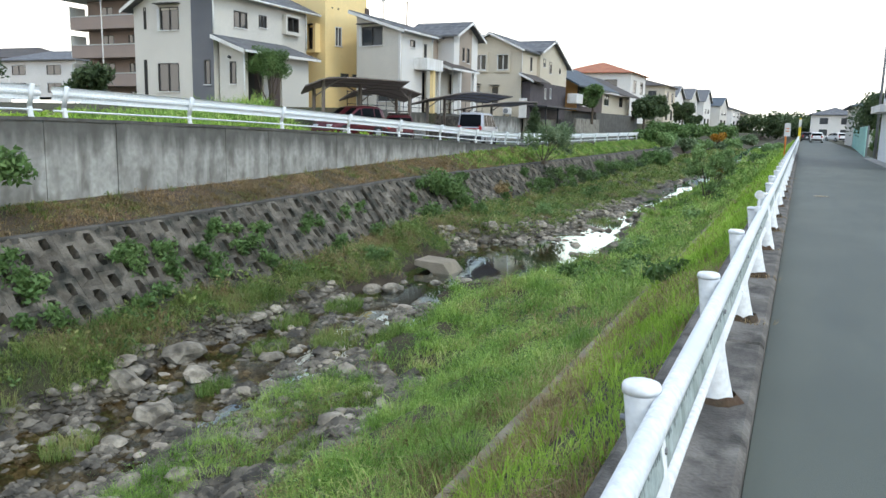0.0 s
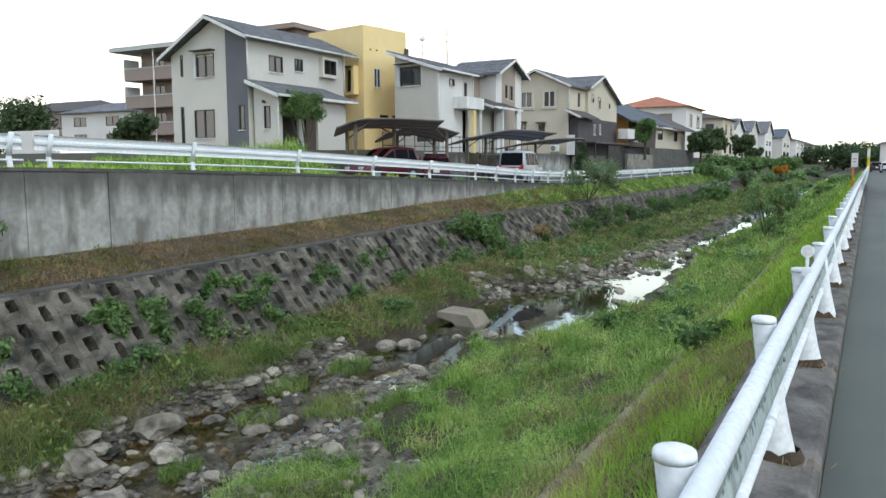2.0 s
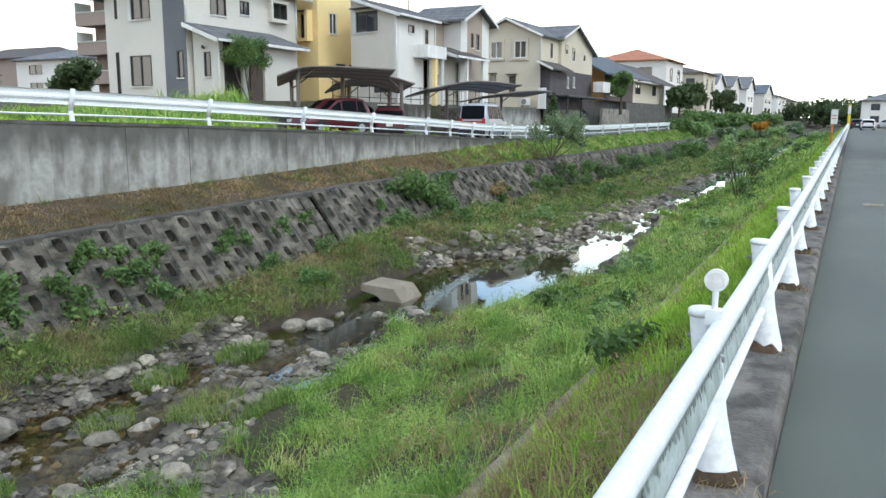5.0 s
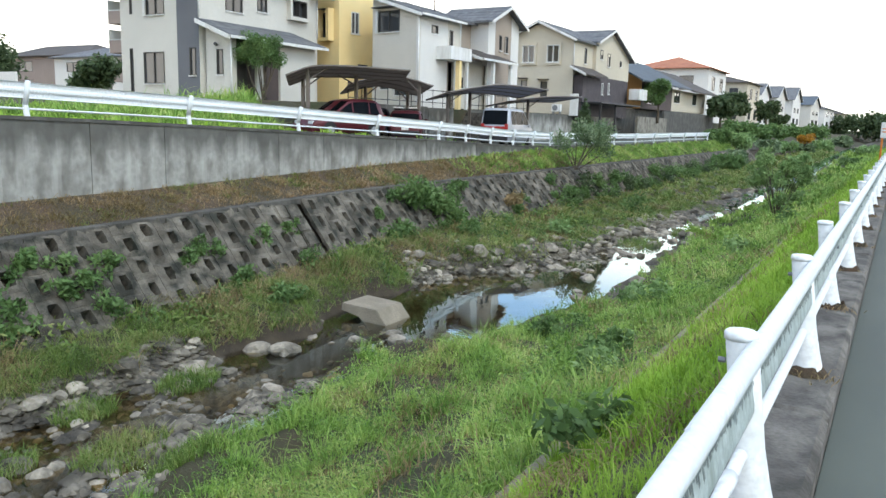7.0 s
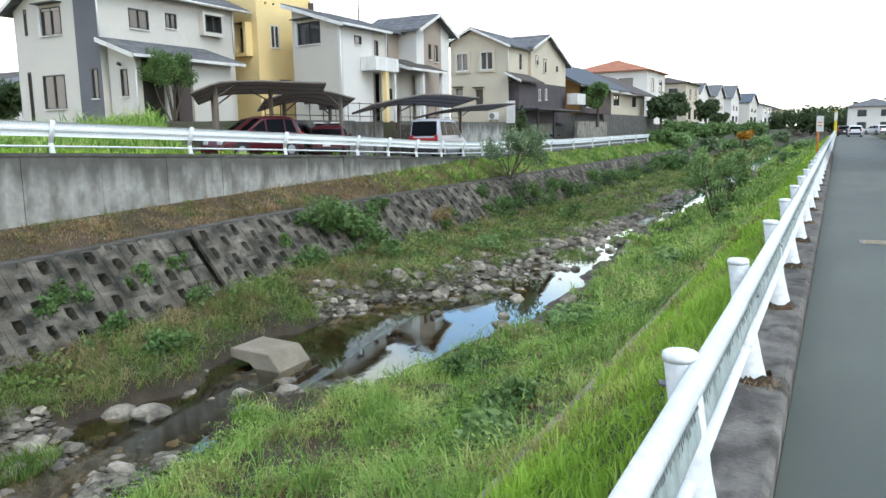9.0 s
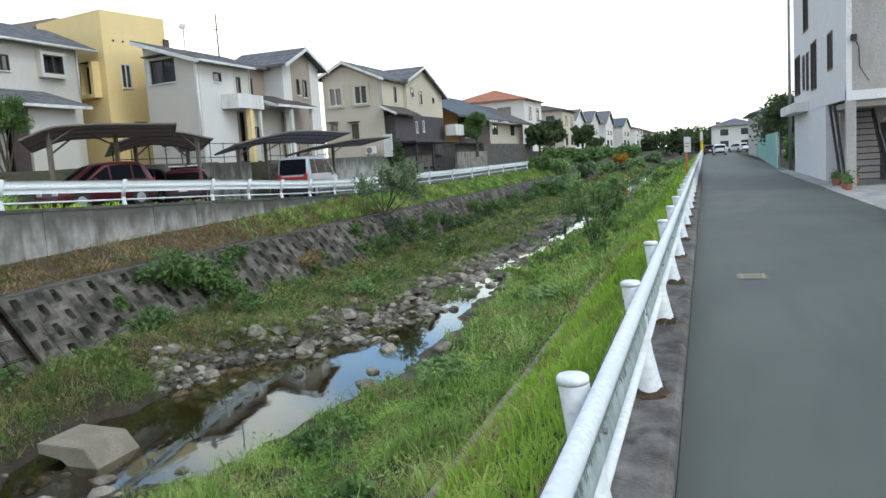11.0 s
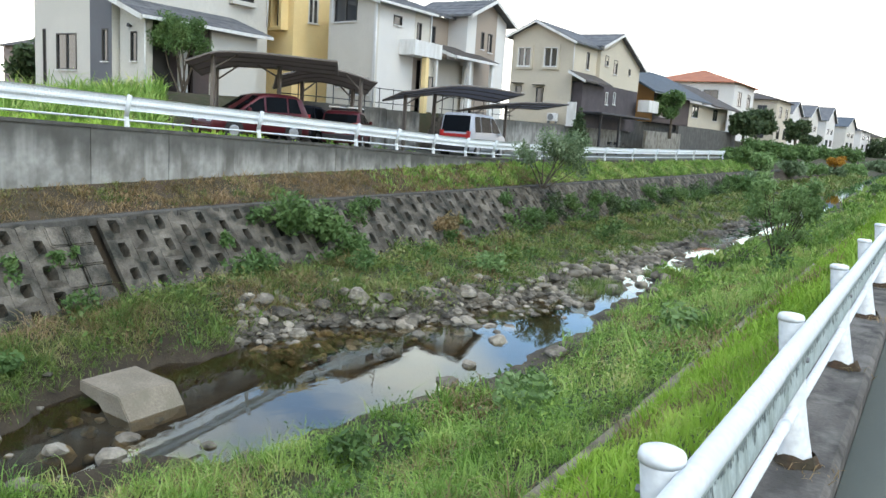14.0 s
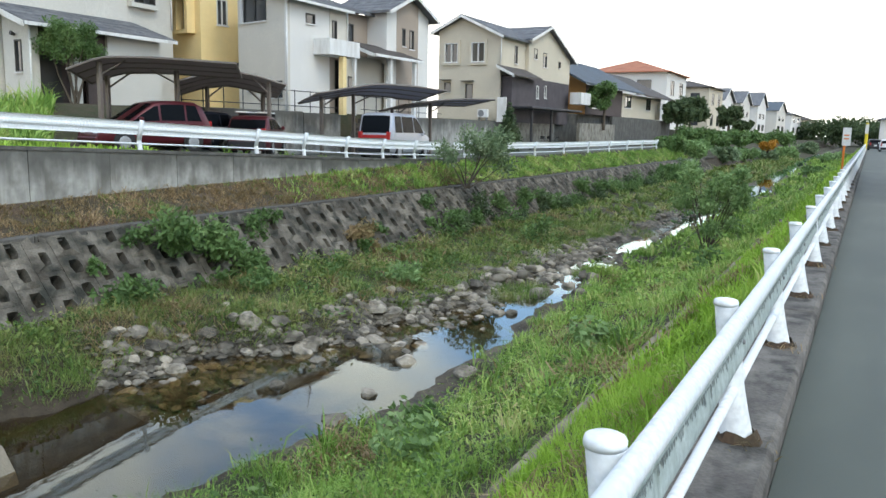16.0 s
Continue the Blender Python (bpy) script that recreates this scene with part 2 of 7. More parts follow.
def water_mat():
    m, n, l, b = nodes_of("stream_water")
    out = n["Material Output"]
    co = n.new("ShaderNodeTexCoord")
    mp = n.new("ShaderNodeMapping")
    mp.inputs["Scale"].default_value = (1.0, 0.5, 1.0)
    nz = n.new("ShaderNodeTexNoise")
    nz.inputs["Scale"].default_value, nz.inputs["Detail"].default_value = 2.6, 3
    l.new(co.outputs["Object"], mp.inputs[0])
    l.new(mp.outputs[0], nz.inputs["Vector"])
    bp = n.new("ShaderNodeBump")
    bp.inputs["Strength"].default_value, bp.inputs["Distance"].default_value = 0.08, 0.02
    l.new(nz.outputs["Fac"], bp.inputs["Height"])
    gl = n.new("ShaderNodeBsdfGlossy")
    gl.inputs["Roughness"].default_value = 0.02
    gl.inputs["Color"].default_value = (0.80, 0.94, 1.0, 1)
    tp = n.new("ShaderNodeBsdfTransparent")
    tp.inputs[0].default_value = (0.80, 0.69, 0.50, 1)
    fr = n.new("ShaderNodeFresnel")
    fr.inputs["IOR"].default_value = 1.36
    mx = n.new("ShaderNodeMixShader")
    l.new(bp.outputs[0], gl.inputs["Normal"])
    l.new(bp.outputs[0], fr.inputs["Normal"])
    ml = n.new("ShaderNodeMath")
    ml.operation, ml.use_clamp = "MULTIPLY", True
    ml.inputs[1].default_value = 1.8
    l.new(fr.outputs[0], ml.inputs[0])
    l.new(ml.outputs[0], mx.inputs[0])
    l.new(tp.outputs[0], mx.inputs[1])
    l.new(gl.outputs[0], mx.inputs[2])
    l.new(mx.outputs[0], out.inputs[0])
    return m


M["water"] = water_mat()


def glass_mat(name, c, rough=0.05):
    m, n, l, b = nodes_of(name)
    b.inputs["Base Color"].default_value = (*c, 1)
    b.inputs["Roughness"].default_value = rough
    b.inputs["Specular IOR Level"].default_value = 0.8
    b.inputs["Coat Weight"].default_value = 0.5
    return m


M["glass"] = glass_mat("window_glass", (0.045, 0.05, 0.055))
M["car_glass"] = plain("car_glass", (0.010, 0.012, 0.015), 0.2, spec=0.12)
M["curtain"] = plain("pale_curtain", (0.62, 0.62, 0.60), 0.9)
M["frosted"] = glass_mat("frosted_glass", (0.55, 0.6, 0.62), 0.3)
M["frame_dark"] = plain("dark_window_frame", (0.05, 0.048, 0.045), 0.5)
M["frame_white"] = plain("white_window_frame", (0.70, 0.70, 0.68), 0.5)
M["trim_white"] = mat("white_trim", (0.80, 0.80, 0.78), (0.72, 0.72, 0.70), 0.55, 1.0, 20.0, 0.05, stain=(0.58, 0.57, 0.54))


def stucco(name, c, c2=None):
    return mat(name, c, c2 or tuple(v * 0.92 for v in c), 0.92, 0.5, 35.0, 0.25, stain=tuple(v * 0.88 for v in c), stain_scale=(0.3, 0.3, 0.2), depth=0.01)


M["cream"] = stucco("cream_stucco", (0.66, 0.635, 0.575))
M["warm_white"] = stucco("warm_white_stucco", (0.66, 0.62, 0.54))
M["white_wall"] = stucco("white_siding", (0.76, 0.74, 0.70))
M["grey_panel"] = mat("grey_siding", (0.16, 0.165, 0.18), (0.14, 0.145, 0.16), 0.8, 0.6, 30.0, 0.15)
M["brown_panel"] = mat("brown_siding", (0.10, 0.075, 0.07), (0.085, 0.065, 0.06), 0.8, 0.6, 30.0, 0.2)
M["yellow"] = stucco("yellow_stucco", (0.90, 0.70, 0.36), (0.87, 0.66, 0.32))
M["beige_panel"] = stucco("taupe_siding", (0.40, 0.33, 0.27))
M["ochre"] = stucco("ochre_stucco", (0.62, 0.555, 0.44))
M["dark_brick"] = mat("dark_cladding", (0.075, 0.065, 0.07), (0.10, 0.085, 0.09), 0.85, 1.5, 30.0, 0.3)
M["orange_wall"] = stucco("orange_wall", (0.55, 0.30, 0.12))
M["roof"] = mat("slate_roof", (0.135, 0.14, 0.15), (0.10, 0.105, 0.115), 0.75, 0.8, 18.0, 0.4, stain=(0.19, 0.195, 0.2), depth=0.02)
M["roof_blue"] = mat("blue_grey_tile", (0.075, 0.10, 0.125), (0.06, 0.075, 0.09), 0.6, 0.8, 14.0, 0.5, depth=0.03)
M["roof_brown"] = mat("brown_roof", (0.10, 0.085, 0.075), (0.075, 0.065, 0.06), 0.75, 0.8, 14.0, 0.4)
M["roof_orange"] = mat("orange_tile", (0.46, 0.185, 0.105), (0.36, 0.135, 0.08), 0.75, 0.8, 12.0, 0.5)
M["pink_conc"] = stucco("brown_pink_concrete", (0.34, 0.27, 0.235))
M["apt_pale"] = stucco("pale_concrete", (0.55, 0.57, 0.54))
M["bldg_white"] = mat("stained_white_paint", (0.80, 0.81, 0.81), (0.77, 0.78, 0.78), 0.9, 0.4, 25.0, 0.12, stain=(0.72, 0.72, 0.705), stain_scale=(0.3, 0.3, 0.2))
M["pave"] = mat("pale_concrete_paving", (0.42, 0.41, 0.38), (0.34, 0.33, 0.305), 0.9, 0.8, 30.0, 0.3, stain=(0.26, 0.25, 0.23), stain_scale=(0.4, 0.4, 0.4))
M["bldg_grey"] = mat("grey_beige_siding", (0.46, 0.44, 0.41), (0.42, 0.405, 0.375), 0.9, 0.5, 25.0, 0.2, stain=(0.36, 0.345, 0.32), stain_scale=(0.6, 0.6, 0.2))
M["steel_grey"] = plain("grey_steel", (0.25, 0.26, 0.27), 0.5, 0.3)
M["steel_dark"] = plain("dark_steel", (0.035, 0.035, 0.04), 0.5, 0.3)
M["mint"] = mat("mint_sheet_metal", (0.33, 0.62, 0.55), (0.28, 0.56, 0.50), 0.6, 0.6, 20.0, 0.1, stain=(0.22, 0.42, 0.38))
M["polycarb"] = mat("smoked_roof_sheet", (0.095, 0.078, 0.070), (0.125, 0.104, 0.094), 0.5, 0.8, 10.0, 0.1)
M["polycarb_blue"] = mat("blue_smoked_roof_sheet", (0.070, 0.074, 0.086), (0.095, 0.098, 0.112), 0.45, 0.8, 10.0, 0.1)
for k_ in ("polycarb", "polycarb_blue"):      # daylight glows through the sheets
    n_, l_ = M[k_].node_tree.nodes, M[k_].node_tree.links
    pb_, tr_, mx_ = n_["Principled BSDF"], n_.new("ShaderNodeBsdfTranslucent"), n_.new("ShaderNodeMixShader")
    tr_.inputs[0].default_value = (0.30, 0.265, 0.245, 1) if k_ == "polycarb" else (0.36, 0.36, 0.39, 1)
    mx_.inputs[0].default_value = 0.55
    l_.new(pb_.outputs[0], mx_.inputs[1])
    l_.new(tr_.outputs[0], mx_.inputs[2])
    l_.new(mx_.outputs[0], n_["Material Output"].inputs[0])
M["alu"] = plain("bronze_aluminium", (0.20, 0.17, 0.15), 0.5, 0.4)
M["bark"] = mat("bark", (0.13, 0.105, 0.08), (0.09, 0.07, 0.05), 0.95, 4.0, 40.0, 0.5)
M["orange"] = plain("orange_paint", (0.80, 0.22, 0.03), 0.6)
M["yellow_paint"] = plain("yellow_paint", (0.80, 0.62, 0.03), 0.6)
M["terracotta"] = plain("terracotta", (0.38, 0.16, 0.09), 0.85)
M["cover"] = mat("manhole_iron", (0.32, 0.28, 0.21), (0.42, 0.36, 0.27), 0.7, 8.0, 60.0, 0.6, 0.1)

GREEN_FRESH = [(0.0, (0.139, 0.261, 0.031)), (0.45, (0.316, 0.528, 0.067)), (0.8, (0.467, 0.646, 0.127)), (1.0, (0.737, 0.646, 0.278))]
GREEN_MIX = [(0.0, (0.063, 0.131, 0.027)), (0.36, (0.189, 0.350, 0.069)), (0.68, (0.379, 0.526, 0.143)), (0.90, (0.594, 0.549, 0.248)), (1.0, (0.758, 0.584, 0.359))]
GREEN_BANK = [(0.0, (0.060, 0.100, 0.026)), (0.32, (0.135, 0.215, 0.050)), (0.58, (0.240, 0.290, 0.090)), (0.80, (0.370, 0.320, 0.150)), (1.0, (0.480, 0.380, 0.225))]
DRY = [(0.0, (0.120, 0.115, 0.045)), (0.35, (0.235, 0.180, 0.085)), (0.7, (0.390, 0.275, 0.155)), (1.0, (0.520, 0.390, 0.235))]
LEAF = [(0.0, (0.050, 0.098, 0.032)), (0.5, (0.112, 0.200, 0.064)), (1.0, (0.215, 0.315, 0.120))]
LEAF_DARK = [(0.0, (0.032, 0.056, 0.026)), (0.5, (0.070, 0.110, 0.048)), (1.0, (0.135, 0.180, 0.080))]
LEAF_PALE = [(0.0, (0.080, 0.130, 0.062)), (0.5, (0.165, 0.240, 0.125)), (1.0, (0.300, 0.370, 0.225))]
M["grass_fresh"] = leaf_mat("fresh_grass", GREEN_FRESH, patch=0.8)
M["grass_mix"] = leaf_mat("mixed_grass", GREEN_MIX, patch=0.9)
M["grass_bank"] = leaf_mat("bank_grass", GREEN_BANK, patch=0.8)
M["grass_far"] = leaf_mat("far_bank_tufts", [(0.0, (0.045, 0.085, 0.022)), (0.34, (0.125, 0.215, 0.048)), (0.60, (0.230, 0.310, 0.090)), (0.82, (0.370, 0.345, 0.150)), (1.0, (0.480, 0.390, 0.220))], patch=1.0)
M["grass_dry"] = leaf_mat("dry_grass", DRY, patch=0.7)
M["leaf"] = leaf_mat("leaves", LEAF, patch=1.2)
M["leaf_dark"] = leaf_mat("dark_leaves", LEAF_DARK, patch=1.2)
M["leaf_pale"] = leaf_mat("pale_willow_leaves", LEAF_PALE, patch=1.5)
M["leaf_light"] = leaf_mat("light_green_leaves", [(0.0, (0.10, 0.18, 0.06)), (0.5, (0.20, 0.32, 0.12)), (1.0, (0.34, 0.46, 0.22))], patch=1.5)
M["flower"] = leaf_mat("orange_flowers", [(0.0, (0.30, 0.13, 0.02)), (1.0, (0.55, 0.30, 0.04))])


# ---- builders ----
WHERE = {}


def thing(name, loc, label, category, group="", kind=""):
    """A top-level thing: an Empty at its base, which parents its parts."""
    ob = new(name)
    ob.empty_display_size = 0.2
    ob.location = loc
    WHERE[ob.name] = Vector(loc)
    return tagged(ob, label, category, group, kind)


def to_mesh(name, bm, smooth=False):
    me = bpy.data.meshes.new(name)
    bmesh.ops.recalc_face_normals(bm, faces=bm.faces)
    bm.to_mesh(me)
    bm.free()
    if smooth:
        me.shade_smooth()
    return me


def part(name, bm, material, parent=None, label="", smooth=False, kind="", category="", group=""):
    """Links a bmesh (or a mesh), built in world places, as one object under a thing or a part."""
    me = bm if isinstance(bm, bpy.types.Mesh) else to_mesh(name, bm, smooth)
    if material and not me.materials:
        me.materials.append(M[material] if isinstance(material, str) else material)
    ob = new(name, me)
    if parent is not None:
        ob.parent = parent
        if parent.name in WHERE:
            ob.matrix_parent_inverse = Matrix.Translation(-WHERE[parent.name])
    return tagged(ob, label, category, group, kind)


def solo(name, bm, material, label, category, kind="", group="", smooth=False):
    return part(name, bm, material, None, label, smooth, kind, category, group)


def box(bm, x0, x1, y0, y1, z0, z1, bevel=0.0):
    vs = [bm.verts.new((x, y, z)) for x in (x0, x1) for y in (y0, y1) for z in (z0, z1)]
    fs = [bm.faces.new([vs[i] for i in f]) for f in ((0, 1, 3, 2), (4, 6, 7, 5), (0, 4, 5, 1), (2, 3, 7, 6), (0, 2, 6, 4), (1, 5, 7, 3))]
    if bevel:
        es = {e for f in fs for e in f.edges}
        bmesh.ops.bevel(bm, geom=list(es), offset=bevel, segments=1, affect="EDGES")
    return bm


def boxes(*rows, bevel=0.0):
    bm = bmesh.new()
    for r in rows:
        box(bm, *r, bevel=bevel)
    return bm


def slab(bm, pts, th):
    """A plate over the corner points, th thick downwards."""
    top = [bm.verts.new(p) for p in pts]
    low = [bm.verts.new((p[0], p[1], p[2] - th)) for p in pts]
    bm.faces.new(top)
    bm.faces.new(low[::-1])
    k = len(pts)
    for i in range(k):
        bm.faces.new((top[i], low[i], low[(i + 1) % k], top[(i + 1) % k]))
    return bm


def prism(bm, pts, axis, a, b):
    """A polygon of (u, v) pulled along an axis from a to b: axis x takes (y, z), axis y takes (x, z)."""
    def at(u, v, s):
        return (s, u, v) if axis == "x" else (u, s, v)
    one = [bm.verts.new(at(u, v, a)) for u, v in pts]
    two = [bm.verts.new(at(u, v, b)) for u, v in pts]
    k = len(pts)
    bm.faces.new(one)
    bm.faces.new(two[::-1])
    for i in range(k):
        bm.faces.new((one[i], two[i], two[(i + 1) % k], one[(i + 1) % k]))
    return bm


def tube(bm, p, q, r, r2=None, n=8, caps=True):
    p, q = Vector(p), Vector(q)
    d = (q - p).normalized()
    a = d.orthogonal().normalized()
    b = d.cross(a)
    r2 = r if r2 is None else r2
    one = [bm.verts.new(p + r * (math.cos(t) * a + math.sin(t) * b)) for t in (2 * math.pi * i / n for i in range(n))]
    two = [bm.verts.new(q + r2 * (math.cos(t) * a + math.sin(t) * b)) for t in (2 * math.pi * i / n for i in range(n))]
    for i in range(n):
        bm.faces.new((one[i], one[(i + 1) % n], two[(i + 1) % n], two[i]))
    if caps:
        bm.faces.new(one[::-1])
        bm.faces.new(two)
    return bm


def pulled(profile, stations, place):
    """An open or closed line of profile points carried through stations; place(station, point) gives the vertex."""
    bm = bmesh.new()
    rows = [[bm.verts.new(place(s, p)) for p in profile] for s in stations]
    for a, b in zip(rows, rows[1:]):
        for i in range(len(profile) - 1):
            bm.faces.new((a[i], b[i], b[i + 1], a[i + 1]))
    return bm


def raw_mesh(name, verts, faces_loop, sizes, material, smooth=False):
    """A mesh straight from arrays: vertices, corner indices, corners per face."""
    me = bpy.data.meshes.new(name)
    me.vertices.add(len(verts))
    me.vertices.foreach_set("co", np.asarray(verts, np.float32).ravel())
    me.loops.add(len(faces_loop))
    me.loops.foreach_set("vertex_index", np.asarray(faces_loop, np.int32))
    me.polygons.add(len(sizes))
    sizes = np.asarray(sizes, np.int32)
    me.polygons.foreach_set("loop_start", np.concatenate([[0], np.cumsum(sizes)[:-1]]).astype(np.int32))
    me.polygons.foreach_set("loop_total", sizes)
    if smooth:
        me.polygons.foreach_set("use_smooth", np.ones(len(sizes), bool))
    me.materials.append(M[material])
    me.update(calc_edges=True)
    return me


rng = np.random.default_rng(7)

# ---- lie of the land ----
KX0, KX1, KZ = -0.42, 0.15, 0.16   # low kerb
STRIP_X, STRIP_Z = -1.93, -1.2
CAP_X = -13.95                # top of the sloping revetment
WALL_X = -15.45


def wl(y):
    return np.interp(y, [-20, 5, 17, 22, 34, 60, 140, 400], [-4.4, -3.66, -3.03, -3.00, -2.92, -2.62, -2.2, -1.6])


YS = [-20, 4, 8, 10.5, 13, 16, 20, 22, 24, 26, 28, 30, 33, 37, 45, 60, 80, 140, 400]
LEFT = [-11, -10.9, -10.7, -10.8, -11.0, -10.7, -10.2, -10.4, -10.7, -10.6, -9.9, -9.1, -8.6, -8.7, -8.4, -8.3, -7.9, -8.8, -9]
RIGHT = [-8, -8.7, -8.7, -8.2, -8.4, -8.0, -8.15, -7.2, -6.6, -5.9, -5.7, -5.9, -6.3, -6.6, -6.9, -6.3, -6.0, -7.5, -8]


def wavy(y, s):
    return 0.22 * np.sin(1.3 * y + s) + 0.13 * np.sin(3.1 * y + 2 * s) + 0.07 * np.sin(7.3 * y + 3 * s)


def edge_l(y):
    return np.interp(y, YS, LEFT) + wavy(y, 1.0)


def edge_r(y):
    return np.interp(y, YS, RIGHT) + wavy(y, 4.0)


def bank_foot(y):
    """Where the grass of the near bank ends on the gravel, by the first bend."""
    return np.interp(y, [4, 8, 9.2, 11.7, 12.6, 13.1, 14.5, 17.0], [-4.5, -4.8, -5.0, -5.4, -5.8, -7.2, -7.6, -7.8])


def wall_top(y):
    return np.interp(y, [-40, 12, 18, 22, 29, 35, 40, 46, 60, 90, 200], [1.55, 1.55, 1.41, 1.28, 1.01, 0.77, 0.53, 0.38, 0.32, 0.42, 0.5])


def wall_foot(y):
    return np.interp(y, [-40, 11, 20, 30, 36, 44, 60, 90, 200], [-0.40, -0.38, -0.24, 0.02, 0.12, 0.30, 0.26, 0.36, 0.4])


def cap_z(y):
    return np.interp(y, [15, 27], [-0.88, -0.62])


def rev_plane(x, y):
    return cap_z(y) + (CAP_X - x) * 1.2


def bumps(x, y, amp):
    return amp * (np.sin(1.7 * x + 0.9 * y) * np.sin(1.1 * y - 0.6 * x + 1.0) + 0.5 * np.sin(4.3 * x - 2.1 * y) * np.sin(3.7 * y + 0.8 * x))


def land(x, y):
    """Height of the ground at arrays x, y."""
    x, y = np.broadcast_arrays(np.asarray(x, float), np.asarray(y, float))
    w, el, er = wl(y), edge_l(y), edge_r(y)
    upper = STRIP_Z + (x - STRIP_X) * (0 - STRIP_Z - 0.04) / (KX0 - STRIP_X)
    lower = STRIP_Z + (x - STRIP_X) * 0.50
    shelf = w + 0.05 + 0.10 * (x - er) + bumps(x, y, 0.05)
    right = np.where(x > STRIP_X, upper, np.maximum(lower, shelf)) + np.where(x > STRIP_X, 0, bumps(x, y, 0.03) + np.clip((STRIP_X - x) / 1.0, 0, 1) * bumps(1.6 * x, 1.6 * y, 0.13))
    right = np.where(x > KX0, -0.06, right)
    t = np.clip((x - el) / np.maximum(er - el, 0.3), 0, 1)
    bed = w - 0.02 - 0.42 * t * (1 - t) * np.interp(y, [10, 19, 23, 34, 40], [0.55, 0.7, 1.5, 1.5, 0.6]) + bumps(2.2 * x, 2.2 * y, 0.06) * np.interp(y, [19, 23, 34, 40], [1.3, 0.4, 0.4, 1.0])
    left = np.minimum(w + 0.03 + 0.62 * (el - x), np.interp(y, [8, 17, 22, 25, 32, 36, 44, 60], [-3.10, -3.0, -2.78, -2.5, -2.5, -2.68, -2.7, -2.42]) + 0.16 * np.clip(-9.5 - x, 0, 9)) + bumps(x, y, 0.06) + bumps(1.5 * x, 1.5 * y, 0.07) * np.clip(el - x, 0, 1)
    left = np.where(x < CAP_X + 2.2, np.maximum(left, rev_plane(x, y) - 0.28), left)
    k = np.clip((CAP_X - 0.12 - x) / (CAP_X - 0.12 - WALL_X), 0, 1)
    berm = cap_z(y) - 0.02 + k ** 0.9 * (wall_foot(y) - cap_z(y)) + bumps(x, y, 0.03) * np.sin(np.pi * k)
    terrace = wall_top(y) - 0.05
    lot = np.interp(y, [20, 30, 36, 40, 120, 200], [1.5, 1.7, 2.35, 2.35, 2.3, 1.6])
    s = np.clip((-21.5 - x) / 5.0, 0, 1)
    s = np.where(y > 38.5, (x < -23.62) * 1.0, s * np.clip((y - 22) / 10, 0, 1))
    far = terrace + s * (lot - terrace)
    z = np.where(x > er, right, np.where(x > el, bed, np.where(x > CAP_X, left, np.where(x > WALL_X - 0.1, berm, far))))
    return z


def ground():
    xs = np.r_[-2500, -900, -400, -200, -120, -80, -60, -48, -42, -38, -34, np.arange(-32, -24, 1.0), -23.66, -23.6, np.arange(-23, -15.9, 0.7), -15.56, -15.54,
               np.arange(-15.4, -14.0, 0.2), np.arange(-13.98, -5, 0.16), np.arange(-5, -0.5, 0.2), -0.42, -0.41, 0.1, 4.5, 6, 9, 15, 30, 60, 150, 500, 2500]
    ys = np.r_[-1500, -400, -120, -50, -25, -12, -6, np.arange(-2, 50, 0.28), np.arange(50, 90, 0.8), np.arange(90, 200, 4), 230, 300, 400, 700, 1500, 3500]
    gx, gy = np.meshgrid(xs, ys)
    gz = land(gx, gy)
    verts = np.stack([gx, gy, gz], -1).reshape(-1, 3)
    nx, ny = len(xs), len(ys)
    i, j = np.meshgrid(np.arange(nx - 1), np.arange(ny - 1))
    a = (j * nx + i).ravel()
    quads = np.stack([a, a + 1, a + nx + 1, a + nx], -1)
    me = raw_mesh("ground", verts, quads.ravel(), np.full(len(quads), 4), "soil_green", True)
    me.materials.append(M["gravel"])
    me.materials.append(M["soil_dry"])
    me.materials.append(M["dark_soil"])
    me.materials.append(M["asphalt"])
    c = verts[quads].mean(1)
    x, y = c[:, 0], c[:, 1]
    k = np.zeros(len(c), np.int32)
    k[(x > edge_l(y) - 0.5) & (x < edge_r(y) + 0.45)] = 1
    k[(x > edge_r(y)) & (x < bank_foot(y)) & (y < 16.5)] = 1
    k[(x > edge_l(y) - 1.0) & (x < edge_r(y) + 0.5) & (y > 17.6) & (y < 25)] = 3
    k[(x < CAP_X) & (x > WALL_X - 0.1) & (y < 38)] = 2
    k[(x < -12.4) & (x > CAP_X)] = 3
    k[(x < -16.6) & (x > -23.6) & (y > 37) & (y < 95)] = 4
    me.polygons.foreach_set("material_index", k)
    return tagged(new("ground", me), "grassy river banks and stony bed between the roads", "ground", kind="structure")


ground()

# water
wy = np.r_[np.arange(-6, 60, 0.5), np.arange(60, 200, 3.0)]
wv = np.array([[(x, y, float(wl(y)) - 0.046 * (x + 8.4) * float(np.interp(y, [17, 25, 34, 44], [0, 1, 1, 0]))) for x in (float(edge_l(y)) - 0.5, float(np.interp(y, YS, LEFT) * 0.5 + np.interp(y, YS, RIGHT) * 0.5), float(edge_r(y)) + 0.4)] for y in wy]).reshape(-1, 3)
wq = np.array([[3 * r + c, 3 * r + c + 1, 3 * r + c + 4, 3 * r + c + 3] for r in range(len(wy) - 1) for c in (0, 1)])
tagged(new("water", raw_mesh("water", wv, wq.ravel(), np.full(len(wq), 4), "water", True)), "shallow clear stream reflecting the pale sky", "stream", kind="structure")

